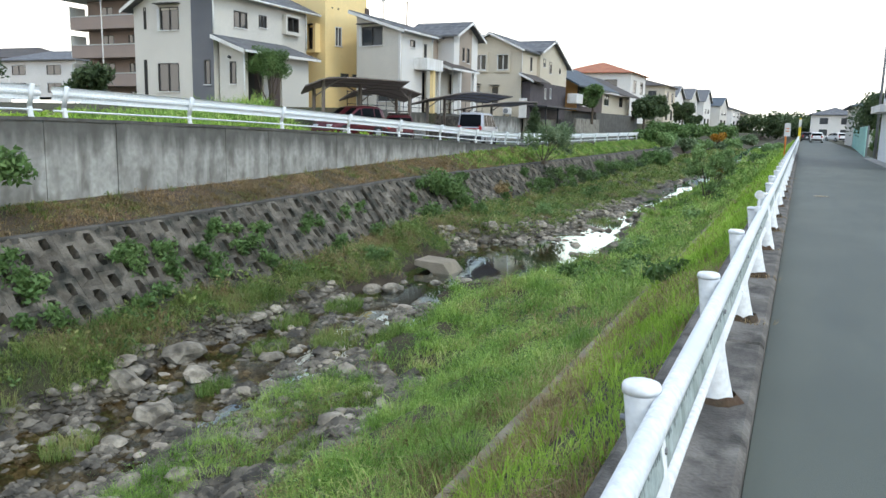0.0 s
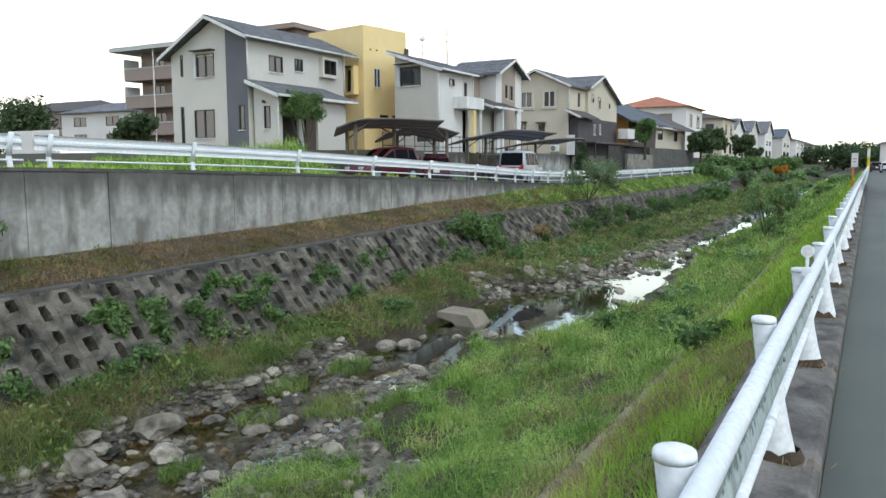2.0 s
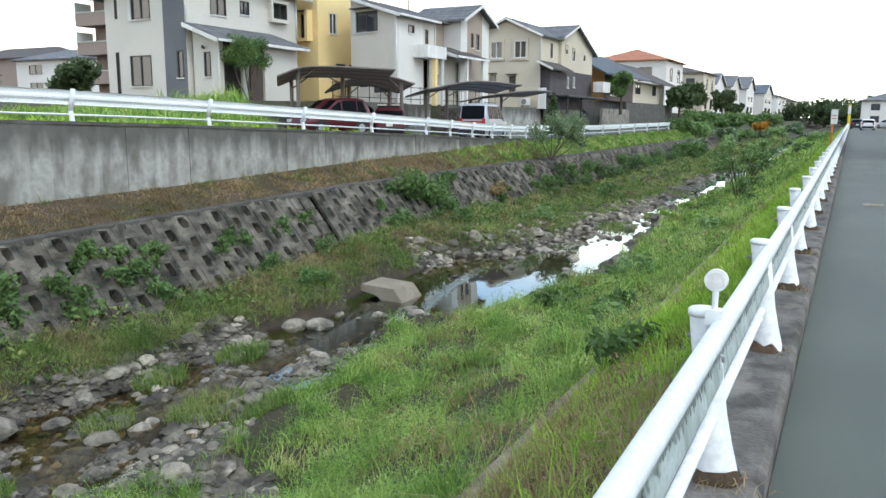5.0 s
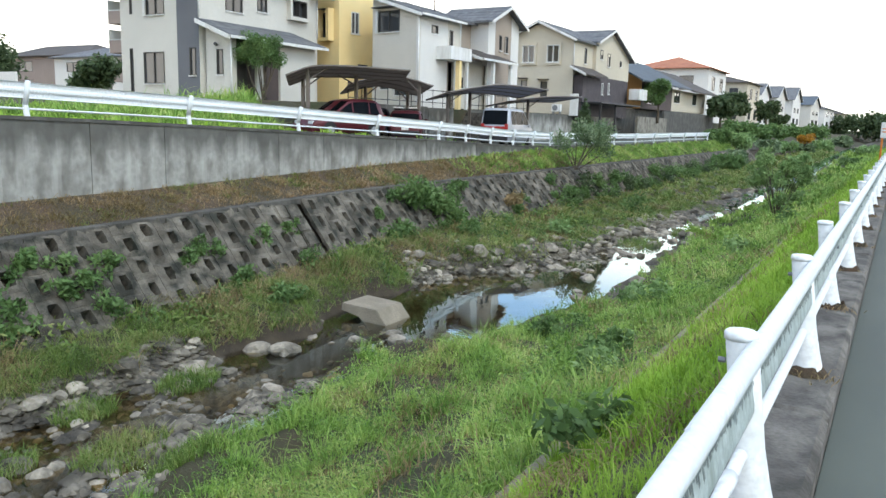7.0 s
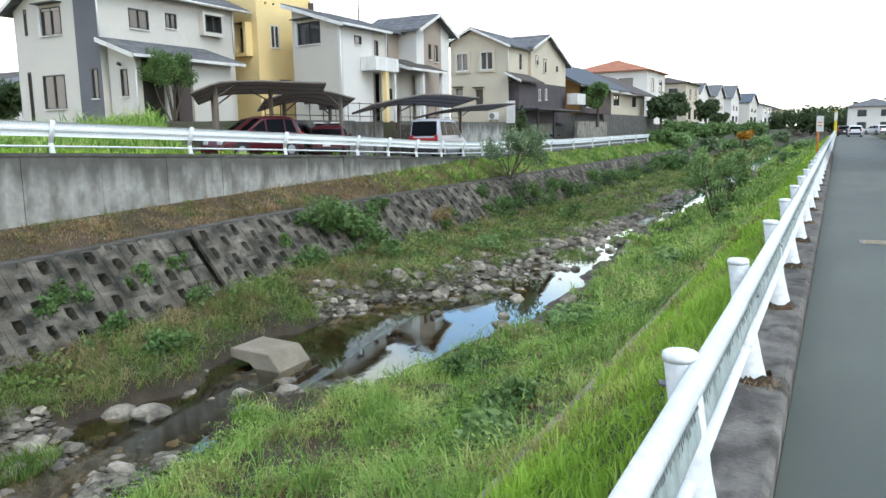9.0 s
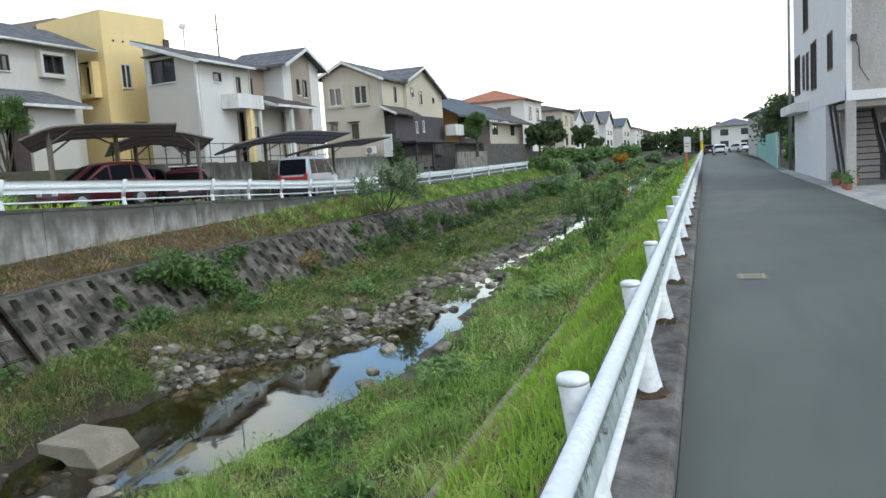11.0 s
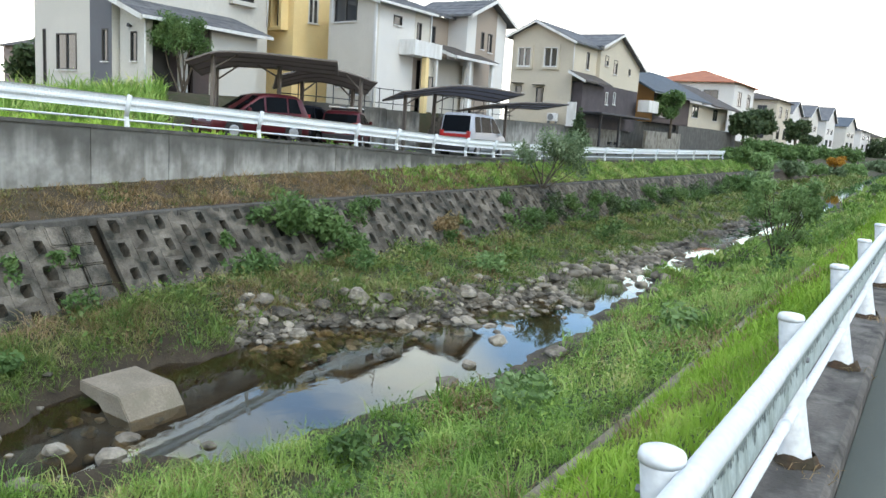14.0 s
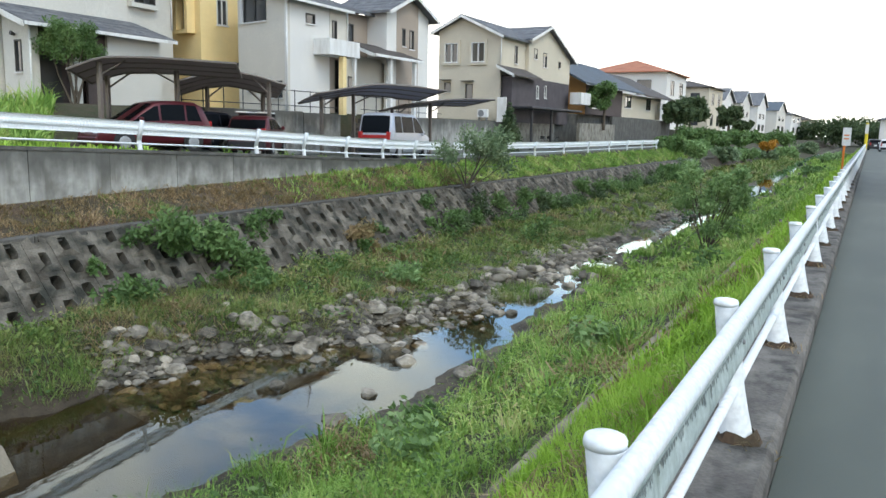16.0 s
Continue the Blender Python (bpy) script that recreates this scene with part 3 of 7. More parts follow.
# road, kerb
solo("road", boxes((0.154, 4.6, -30, 260, -0.3, 0.0)), "asphalt", "grey asphalt lane beside the guardrail", "road", "structure")
solo("pavement", boxes((3.9, 12, -30, 38.9, -0.3, 0.03), (3.95, 4.49, 38.904, 56, -0.3, 0.03)), "pave", "pale concrete forecourt beside the lane", "pavement", "structure")
kb = bmesh.new()
ky = -12.0
while ky < 170:
    n_ = 6.0 if ky < 60 else 30.0
    box(kb, KX0, KX1, ky, ky + n_ - 0.012, -0.4, KZ, 0.03)
    ky += n_
solo("kerb", kb, "kerb", "weathered concrete kerb that carries the guardrail", "kerb", "structure")
# narrow concrete strip half way down the slope
sb = bmesh.new()
sy = -8.0
while sy < 60:
    n_ = 1.9
    j = 0.012 * math.sin(sy * 3.1)
    box(sb, STRIP_X - 0.075 + j, STRIP_X + 0.075 + j, sy, sy + n_, STRIP_Z - 0.25, STRIP_Z + 0.05 + 0.01 * math.sin(sy * 1.7), 0.015)
    sy += 1.915
solo("trim", sb, "strip", "mossy concrete edging strip along the slope", "edging", "structure")

# ---- far wall and revetment ----
wall_ob = thing("wall_west", (WALL_X, 20, -0.3), "stained grey concrete retaining wall below the far rail", "retaining wall", kind="structure")
py = -14.0
pn = 0
while py < 50:
    n_ = 2.05
    b = bmesh.new()
    out = 0.012 if pn == 14 else 0.0
    za, zb = float(wall_top(py)), float(wall_top(py + n_))
    pts = [(py + 0.008, -1.2), (py + n_ - 0.008, -1.2), (py + n_ - 0.008, zb - 0.06), (py + 0.008, za - 0.06)]
    prism(b, pts, "x", WALL_X - 0.25, WALL_X + out + 0.006 * (pn % 3))
    part("panel", b, "wall", wall_ob)
    b = bmesh.new()
    prism(b, [(py, za - 0.058), (py + n_, zb - 0.058), (py + n_, zb + 0.02), (py, za + 0.02)], "x", WALL_X - 0.28, WALL_X + 0.035)
    part("coping", b, "wall_cap", wall_ob)
    py += n_
    pn += 1

rev = thing("wall_revetment", (CAP_X, 20, -2.5), "sloping revetment of hollow concrete blocks with weeds", "revetment", kind="structure")
cb = bmesh.new()
cy = -14.0
while cy < 100:
    zc = float(cap_z(cy))
    zd = float(cap_z(cy + 4)) - zc
    seg = bmesh.new()
    box(seg, CAP_X - 0.16, CAP_X + 0.14, cy, cy + 3.985, zc - 0.12, zc + 0.05, 0.015)
    for v in seg.verts:
        v.co.z += zd * (v.co.y - cy) / 4
    seg_me = bpy.data.meshes.new("cap_piece")
    seg.to_mesh(seg_me)
    cb.from_mesh(seg_me)
    bpy.data.meshes.remove(seg_me)
    seg.free()
    cy += 4.0
part("cap", cb, "cap", rev)

# one hollow block: a face with an eight-sided hole, walls of the hole, and its dark back
BW, BH = 0.55, 0.56


def block_mesh(seed):
    r = random.Random(seed)
    hw, hh, d = 0.118 + r.uniform(-0.015, 0.025), 0.142 + r.uniform(-0.02, 0.025), 0.42
    w, h = BW / 2 - 0.003, BH / 2 - 0.002
    outer = [(-w, -h), (0, -h), (w, -h), (w, 0), (w, h), (0, h), (-w, h), (-w, 0)]
    c = 0.74
    inner = [(-hw * c, -hh), (hw * c * 0.1, -hh), (hw * c, -hh), (hw, 0), (hw * c, hh), (0, hh), (-hw * c, hh), (-hw, 0)]
    bm = bmesh.new()
    o = [bm.verts.new((u, v, r.uniform(-0.008, 0.008))) for u, v in outer]
    i1 = [bm.verts.new((u + r.uniform(-0.012, 0.012), v + r.uniform(-0.012, 0.012), r.uniform(0.02, 0.06))) for u, v in inner]
    i2 = [bm.verts.new((u * 0.9, v * 0.9, -d)) for u, v in inner]
    o2 = [bm.verts.new((u, v, -0.1)) for u, v in outer]
    for a, b in ((o, i1), (i1, i2), (o2, o)):
        for k in range(8):
            bm.faces.new((a[k], a[(k + 1) % 8], b[(k + 1) % 8], b[k]))
    bm.faces.new(i2)
    me = to_mesh("block", bm)
    me.materials.append(M["block"])
    me.materials.append(M["dark_soil"])
    me.polygons[len(me.polygons) - 1].material_index = 1
    return me


def half_block_mesh(seed):
    """The upper end of every other column: half a block, its hole cut off by the cap."""
    r = random.Random(seed)
    hw, hh, d, w, h = 0.118 + r.uniform(-0.015, 0.02), 0.13 + r.uniform(-0.02, 0.02), 0.3, BW / 2 - 0.003, BH / 2 - 0.002
    bm = bmesh.new()
    o = [bm.verts.new((u, v, 0.0)) for u, v in ((-w, 0.0), (-w, -h), (0, -h), (w, -h), (w, 0.0))]
    i1 = [bm.verts.new((u, v, r.uniform(0.015, 0.05))) for u, v in ((-hw, 0.0), (-hw * 0.74, -hh), (0, -hh), (hw * 0.74, -hh), (hw, 0.0))]
    i2 = [bm.verts.new((v.co.x * 0.9, v.co.y * 0.9, -d)) for v in i1]
    for a, b in ((o, i1), (i1, i2)):
        for k in range(4):
            bm.faces.new((a[k], a[k + 1], b[k + 1], b[k]))
    bm.faces.new(i2)
    me = to_mesh("block", bm)
    me.materials.append(M["block"])
    me.materials.append(M["dark_soil"])
    me.polygons[len(me.polygons) - 1].material_index = 1
    return me


blocks = [block_mesh(s) for s in range(9)]
half_blocks = [half_block_mesh(s) for s in range(4)]
slope = Vector((CAP_X - (CAP_X + 1.0), 0, 1.2)).normalized()
nrm = Vector((1.2, 0, 1.0)).normalized()
tilt = Matrix((Vector((0, 1, 0)), slope, Vector((0, 1, 0)).cross(slope))).transposed().to_4x4()
if tilt.to_3x3().col[2].x < 0:
    tilt = Matrix((Vector((0, -1, 0)), slope, Vector((0, -1, 0)).cross(slope))).transposed().to_4x4()
rest_v, rest_f, rest_n = [], [], []
col = 0
by = -12.0
rb = random.Random(3)
while by < 96:
    if not 22.8 < by < 23.85:
        for row in range(-1 if col % 2 else 0, 5):
            down = 0.20 + row * BH + (BH / 2 if col % 2 else 0.0)
            if down > 2.75:
                continue
            half = row < 0
            down = -0.06 if half else down
            base = Vector((CAP_X + 0.14, by, float(cap_z(by)) - 0.02)) - slope * down
            me = half_blocks[col % 4] if half else blocks[rb.randrange(9)]
            m4 = Matrix.Translation(base) @ tilt
            if 9 <= by <= 43:
                ob = part("block", me, None, rev)
                ob.matrix_basis = m4
            else:
                st = len(rest_v)
                rest_v += [tuple(m4 @ v.co) for v in me.vertices]
                for p in me.polygons:
                    rest_f += [st + k for k in p.vertices]
                    rest_n.append(len(p.vertices))
    by += BW
    col += 1
part("block_field", raw_mesh("block_field", np.array(rest_v), rest_f, rest_n, "block"), None, rev, kind="stuff")
# pier of rough stones between two stretches of blocks
rp_ = random.Random(8)
for k in range(6):
    d0, d1 = 0.1 + k * 0.46, 0.1 + (k + 1) * 0.46 - 0.02
    cut = 22.87 + 0.9 * rp_.uniform(0.35, 0.65)
    for ya, yb in ((22.87, cut - 0.015), (cut + 0.015, 23.78)):
        out = rp_.uniform(0.0, 0.07)
        pa, pb = Vector((CAP_X + 0.1, 0, cap_z(23.3))) - slope * d0, Vector((CAP_X + 0.1, 0, cap_z(23.3))) - slope * d1
        pts = [pa + nrm * out, pb + nrm * (out + rp_.uniform(-0.02, 0.03)), pb - nrm * 0.25, pa - nrm * 0.25]
        b = bmesh.new()
        prism(b, [(p.x, p.z) for p in pts], "y", ya, yb)
        bmesh.ops.bevel(b, geom=list(b.edges), offset=0.03, segments=2, affect="EDGES")
        part("stone", b, "block", rev)


# ---- guardrail beside the lane ----
def near_rail():
    g = thing("guardrail", (-0.05, 4.68, KZ), "white guardrail with leaning tube posts on the kerb", "guardrail")
    ys = [0.68 + 2 * k for k in range(66)]
    pb = bmesh.new()
    top, foot = Vector((-0.124, 0, 0.852)), Vector((-0.03, 0, KZ))
    n = 16
    rings = []
    for s_, rad in ((0.0, 0.088), (0.08, 0.082), (0.22, 0.070), (0.40, 0.060), (0.965, 0.0575), (0.968, 0.0565)):
        c = foot.lerp(top, s_)
        rings.append([pb.verts.new(c + Vector((rad * math.cos(2 * math.pi * i / n), rad * math.sin(2 * math.pi * i / n), 0))) for i in range(n)])
    for rad, dz in ((0.0595, -0.024), (0.0600, -0.006), (0.0565, 0.003), (0.049, 0.007)):
        rings.append([pb.verts.new(top + Vector((rad * math.cos(2 * math.pi * i / n), rad * math.sin(2 * math.pi * i / n), dz))) for i in range(n)])
    for a, c in zip(rings, rings[1:]):
        for i in range(n):
            pb.faces.new((a[i], a[(i + 1) % n], c[(i + 1) % n], c[i]))
    ctr = pb.verts.new(top + Vector((0, 0, 0.009)))
    for i in range(n):
        pb.faces.new((rings[-1][i], rings[-1][(i + 1) % n], ctr))
    post = to_mesh("post", pb, True)
    post.materials.append(M["white_steel"])
    bracket = to_mesh("bracket", boxes((-0.10, -0.060, -0.04, 0.04, 0.60, 0.80), bevel=0.006))
    bracket.materials.append(M["white_steel"])
    tb = bmesh.new()
    tube(tb, (-0.040, 0, 0.655), (-0.028, 0, 0.655), 0.014, 0.011, 8)
    bolt = to_mesh("bolt", tb)
    bolt.materials.append(M["steel_grey"])
    tb = bmesh.new()
    tube(tb, (-0.176, 0.0, 0.74), (-0.150, 0.0, 0.74), 0.011, 0.011, 8)
    nut = to_mesh("nut", tb)
    nut.materials.append(M["steel_grey"])
    lean = {6.68: -0.012, 8.68: 0.002, 10.68: 0.020, 12.68: 0.013, 14.68: -0.021, 16.68: 0.004, 20.68: -0.008, 22.68: -0.008}   # posts set a little out of line
    for k, y in enumerate(ys):
        off = lean.get(round(y, 2), 0.008 * math.sin(5 * y))
        for nm, me in (("post", post), ("bracket", bracket), ("bolt", bolt), ("nut", nut)):
            if y > 60 and nm != "post":
                continue
            o = part(nm, me, None, g)
            o.location = (off if nm == "post" else 0.0, y, 0.0)
        if y > 60:
            continue
        r = random.Random(k)
        rb_ = bmesh.new()
        q = [(0.10 + r.uniform(0.0, 0.035)) for _ in range(12)]
        a0 = [rb_.verts.new((-0.03 + q[i] * math.cos(i * math.pi / 6), y + q[i] * math.sin(i * math.pi / 6), KZ + 0.002)) for i in range(12)]
        a1 = [rb_.verts.new((-0.03 + 0.088 * math.cos(i * math.pi / 6), y + 0.088 * math.sin(i * math.pi / 6), KZ + 0.05 + r.uniform(-0.02, 0.015))) for i in range(12)]
        for i in range(12):
            rb_.faces.new((a0[i], a0[(i + 1) % 12], a1[(i + 1) % 12], a1[i]))
        part("rust_ring", rb_, "rust", g)
    # beam: a bold upper wave and a shallow lower one, in panels of 4 m that overlap
    upper = [(-0.082, 0.826), (-0.066, 0.838), (-0.044, 0.834), (-0.029, 0.822), (-0.020, 0.806), (-0.020, 0.786), (-0.028, 0.764), (-0.046, 0.738), (-0.055, 0.712)]
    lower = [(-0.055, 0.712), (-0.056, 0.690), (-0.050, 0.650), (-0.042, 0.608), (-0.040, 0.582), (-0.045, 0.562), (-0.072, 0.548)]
    y = -6.3
    while y < 132:
        bm = pulled(upper, [y, y + 4.12], lambda s, p: (p[0] + 0.009 + (0.003 if s > y else 0.0), s, p[1]))
        part("beam", bm, "galv", g, smooth=True)
        # the lower wave is coloured darker than the upper one
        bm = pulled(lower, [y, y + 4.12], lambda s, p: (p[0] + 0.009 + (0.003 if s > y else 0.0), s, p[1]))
        part("beam_trough", bm, "beam_lower", g, smooth=True)
        y += 4.0
    # drip grime in the trough of the beam
    gb = bmesh.new()
    r = random.Random(5)
    yy = -2.0
    while yy < 44:
        w_ = r.uniform(0.006, 0.035)
        h_ = min(0.075, 0.008 + abs(r.gauss(0.0, 0.020)))
        for z0, dx in ((0.694, 0.0),):
            x0, x1 = -0.0450, -0.0450 + 0.17 * h_
            gb.faces.new([gb.verts.new(p) for p in ((x0 + 0.002, yy, z0), (x0 + 0.002, yy + w_, z0), (x1 + 0.002, yy + w_ * 0.8, z0 - h_ * 0.7), (x1 + 0.002, yy + w_ * 0.35, z0 - h_))])
        yy += w_ * 0.9 + abs(r.gauss(0.0, 0.008))
    part("grime", gb, "grime", g, "dark drip marks")
    pb2 = bmesh.new()
    tube(pb2, (-0.06, -6.3, 0.415), (-0.06, 132, 0.415), 0.024, 0.024, 12)
    part("lower_pipe", pb2, "white_steel", g, smooth=True)
    for y in range(-2, 60, 4):
        jb = bmesh.new()
        tube(jb, (-0.06, y + 0.3, 0.415), (-0.06, y + 0.42, 0.415), 0.028, 0.028, 12)
        part("pipe_sleeve", jb, "white_steel", g, smooth=True)
    return g


near_rail()


def delineator(x, y, z):
    d = thing("delineator", (x, y, z), "round white reflector on a short stem at a rail post", "reflector")
    b = bmesh.new()
    tube(b, (x, y, z), (x, y, z + 0.09), 0.012, 0.012, 8)
    part("stem", b, "white_steel", d)
    b = bmesh.new()
    tube(b, (x, y - 0.012, z + 0.125), (x, y + 0.012, z + 0.125), 0.044, 0.044, 18)
    part("disc", b, "white_steel", d)
    b = bmesh.new()
    tube(b, (x, y - 0.016, z + 0.125), (x, y - 0.0125, z + 0.125), 0.034, 0.034, 18)
    part("reflector", b, "frame_white", d)
    b = boxes((x - 0.03, x + 0.03, y - 0.03, y + 0.03, z - 0.05, z + 0.01))
    part("clamp", b, "white_steel", d)


delineator(-0.072, 8.62, 0.862)


# ---- rail on the far side ----
def far_rail(name, x, posts, y0, y1, base, label, open_end=False):
    g = thing(name, (x, y0, float(base(y0))), label, "guardrail", "rails on the far bank")
    pb = bmesh.new()
    tube(pb, (0.10, 0, -0.02), (0.06, 0, 0.25), 0.062, 0.056, 10, False)
    tube(pb, (0.06, 0, 0.25), (0.20, 0, 0.74), 0.056, 0.056, 10)
    me = to_mesh("post", pb, True)
    me.materials.append(M["white_steel"])
    for y in posts:
        o = part("post", me, None, g)
        o.location = (x - 0.05, y, float(base(y)))
    prof = [(0.0, 0.72), (-0.05, 0.70), (-0.05, 0.62), (0.0, 0.57), (0.0, 0.53), (-0.05, 0.48), (-0.05, 0.41), (0.0, 0.39)]
    st = list(np.arange(y0, y1, 2.1)) + [y1]
    bm = pulled(prof, st, lambda s, p: (x + 0.03 + p[0], s, float(base(s)) + p[1]))
    part("beam", bm, "white_steel", g)
    ring = [(0.024 * math.cos(k * math.pi / 4), 0.024 * math.sin(k * math.pi / 4)) for k in range(9)]
    bm = pulled(ring, st, lambda q, p: (x + 0.02 + p[0], q, float(base(q)) + 0.17 + p[1]))
    part("lower_pipe", bm, "white_steel", g, smooth=True)


far_rail("far_guardrail", WALL_X - 0.1, [-8.6, -4.4, -0.2, 4.0, 8.2, 12.4], -9, 12.7, wall_top, "white steel guardrail end on the far wall")
far_rail("far_guardrail", WALL_X - 0.1, [13.3, 17.4, 21.7, 25.9, 30.0, 34.2, 36.4, 38.7, 41.0, 43.3, 45.5], 13.0, 46.0, wall_top, "white steel guardrail along the parking edge")
far_rail("far_guardrail", WALL_X - 0.25, [48.0, 52.3, 56.4, 61.0, 65.6, 70.2, 74.8, 79.2, 84.0], 47.0, 84.3, wall_top, "white steel guardrail above the grass bank")


# ---- houses ----
def wall_with_holes(u0, u1, v0, v1, holes):
    """Rectangles (u, v) that cover a wall but for its openings."""
    us = sorted({u0, u1, *(h[0] for h in holes), *(h[1] for h in holes)})
    out = []
    for a, b in zip(us, us[1:]):
        cut = sorted((h[2], h[3]) for h in holes if h[0] < b - 1e-6 and h[1] > a + 1e-6)
        z = v0
        for lo, hi in cut:
            if lo > z:
                out.append((a, b, z, lo))
            z = max(z, hi)
        if z < v1:
            out.append((a, b, z, v1))
    return out


class Face:
    """One wall plane: origin, direction along it, outward normal. Turns (along, out, up) into world places."""

    def __init__(self, x, y, dx, dy):
        self.o = Vector((x, y, 0))
        self.d = Vector((dx, dy, 0)).normalized()
        self.n = Vector((self.d.y, -self.d.x, 0))

    def at(self, u, out, z):
        return self.o + u * self.d + out * self.n + Vector((0, 0, z))

    def box(self, bm, u0, u1, o0, o1, z0, z1):
        c = [self.at(u, o, z) for u in (u0, u1) for o in (o0, o1) for z in (z0, z1)]
        vs = [bm.verts.new(p) for p in c]
        for f in ((0, 1, 3, 2), (4, 6, 7, 5), (0, 4, 5, 1), (2, 3, 7, 6), (0, 2, 6, 4), (1, 5, 7, 3)):
            bm.faces.new([vs[i] for i in f])
        return bm

    def poly(self, bm, pts, o0, o1):
        a = [bm.verts.new(self.at(u, o0, z)) for u, z in pts]
        b = [bm.verts.new(self.at(u, o1, z)) for u, z in pts]
        bm.faces.new(a)
        bm.faces.new(b[::-1])
        for i in range(len(pts)):
            bm.faces.new((a[i], b[i], b[(i + 1) % len(pts)], a[(i + 1) % len(pts)]))
        return bm


TH = 0.16


def wall(house, face, u0, u1, z0, z1, material, holes=(), gable=None, label=""):
    """A wall with real openings; gable: (u, z) points of what rises above z1."""
    bm = bmesh.new()
    u0, u1 = u0 + 0.003, u1 - 0.003      # corners: no two faces in one plane
    for a, b, lo, hi in wall_with_holes(u0, u1, z0, z1, [h[:4] for h in holes]):
        face.box(bm, a, b, -TH, 0, lo, hi)
    if gable:
        face.poly(bm, [(min(max(u, u0), u1), z) for u, z in gable], -TH, 0)
    bmesh.ops.remove_doubles(bm, verts=bm.verts, dist=0.001)
    return part("wall", bm, material, house, label)


def window(house, face, u0, u1, z0, z1, kind="slide", frame_mat="frame_dark", hood=False, sill=True, proud=0.03, shutter=0.0):
    f = 0.055
    bm = bmesh.new()
    face.box(bm, u0, u1, -0.09, proud, z1 - f, z1)
    face.box(bm, u0, u1, -0.09, proud, z0, z0 + f)
    face.box(bm, u0, u0 + f, -0.09, proud, z0 + f, z1 - f)
    face.box(bm, u1 - f, u1, -0.09, proud, z0 + f, z1 - f)
    mid = (u0 + u1) / 2
    if kind == "slide":
        face.box(bm, mid - 0.03, mid + 0.03, -0.07, proud - 0.01, z0 + f, z1 - f)
    if kind == "cross":
        face.box(bm, mid - 0.03, mid + 0.03, -0.07, proud - 0.01, z0 + f, z1 - f)
        face.box(bm, u0 + f, u1 - f, -0.07, proud - 0.012, (z0 + z1) / 2 - 0.025, (z0 + z1) / 2 + 0.025)
    w = part("window", bm, frame_mat, house)
    if kind in ("slide", "cross"):
        for k, (a, b) in enumerate(((u0 + f, mid - 0.03), (mid + 0.03, u1 - f))):
            g = bmesh.new()
            face.box(g, a, b, -0.05, -0.04, z0 + f, z1 - f)
            part("pane", g, "glass" if k == 0 or kind != "cross" else "glass", w)
        g = bmesh.new()
        face.box(g, mid + 0.05, u1 - f, -0.15, -0.13, z0 + f, z1 - f)
        part("curtain", g, "curtain", w)
    else:
        g = bmesh.new()
        face.box(g, u0 + f, u1 - f, -0.05, -0.04, z0 + f, z1 - f)
        part("pane", g, "glass", w)
    if sill:
        g = bmesh.new()
        face.box(g, u0 - 0.05, u1 + 0.05, proud, proud + 0.05, z0 - 0.05, z0 + 0.005)
        part("sill", g, "trim_white", w)
    if hood:
        g = bmesh.new()
        face.box(g, u0 - 0.22, u1 + 0.12, 0.0, 0.42, z1 + 0.16, z1 + 0.21)
        part("hood", g, "frame_dark", w)
    if shutter:
        g = bmesh.new()
        face.box(g, u0 - shutter, u0 - 0.005, 0.0, 0.10, z0 - 0.03, z1 + 0.03)
        part("shutter_box", g, "frame_white", w)
    return w


def inside(house, x0, x1, y0, y1, z0, z1):
    """Floors and a partition, so that one sees no daylight through the rooms."""
    part("inner_wall", boxes((x0, x1, y0, y1, z0, z1)), "frame_dark", house)


def downpipe(house, x, y, z0, z1):
    b = bmesh.new()
    tube(b, (x, y, z0), (x, y, z1), 0.045, 0.045, 8)
    part("downpipe", b, "trim_white", house, smooth=True)


def gutter(house, p, q, r=0.07):
    b = bmesh.new()
    tube(b, p, q, r, r, 8)
    part("gutter", b, "trim_white", house, smooth=True)


def roof_slope(house, pts, material="roof", th=0.12, courses=0):
    b = bmesh.new()
    slab(b, pts, th)
    r = part("roof", b, material, house)
    if courses:
        p0, p1, p2, p3 = (Vector(p) for p in pts)
        for k in range(courses):
            s0, s1 = k / courses, (k + 0.93) / courses
            c = bmesh.new()
            up = Vector((0, 0, 0.012))
            a, b2, c2, d = p0.lerp(p3, s0), p1.lerp(p2, s0), p1.lerp(p2, s1), p0.lerp(p3, s1)
            slab(c, [a + up * 2.2, b2 + up * 2.2, c2 + up, d + up], 0.012)
            part("course", c, material, r)
    return r


def fascia(house, p, q, h=0.2, w=0.04):
    p, q = Vector(p), Vector(q)
    d = (q - p)
    side = Vector((d.y, -d.x, 0))
    if side.length < 1e-6:
        side = Vector((1, 0, 0))
    side = side.normalized() * w
    b = bmesh.new()
    vs = [b.verts.new(v) for v in (p, q, q - Vector((0, 0, h)), p - Vector((0, 0, h)), p + side, q + side, q + side - Vector((0, 0, h)), p + side - Vector((0, 0, h)))]
    for f in ((0, 1, 2, 3), (7, 6, 5, 4), (0, 4, 5, 1), (3, 2, 6, 7), (0, 3, 7, 4), (1, 5, 6, 2)):
        b.faces.new([vs[i] for i in f])
    part("fascia", b, "trim_white", house)


LOT = 2.25


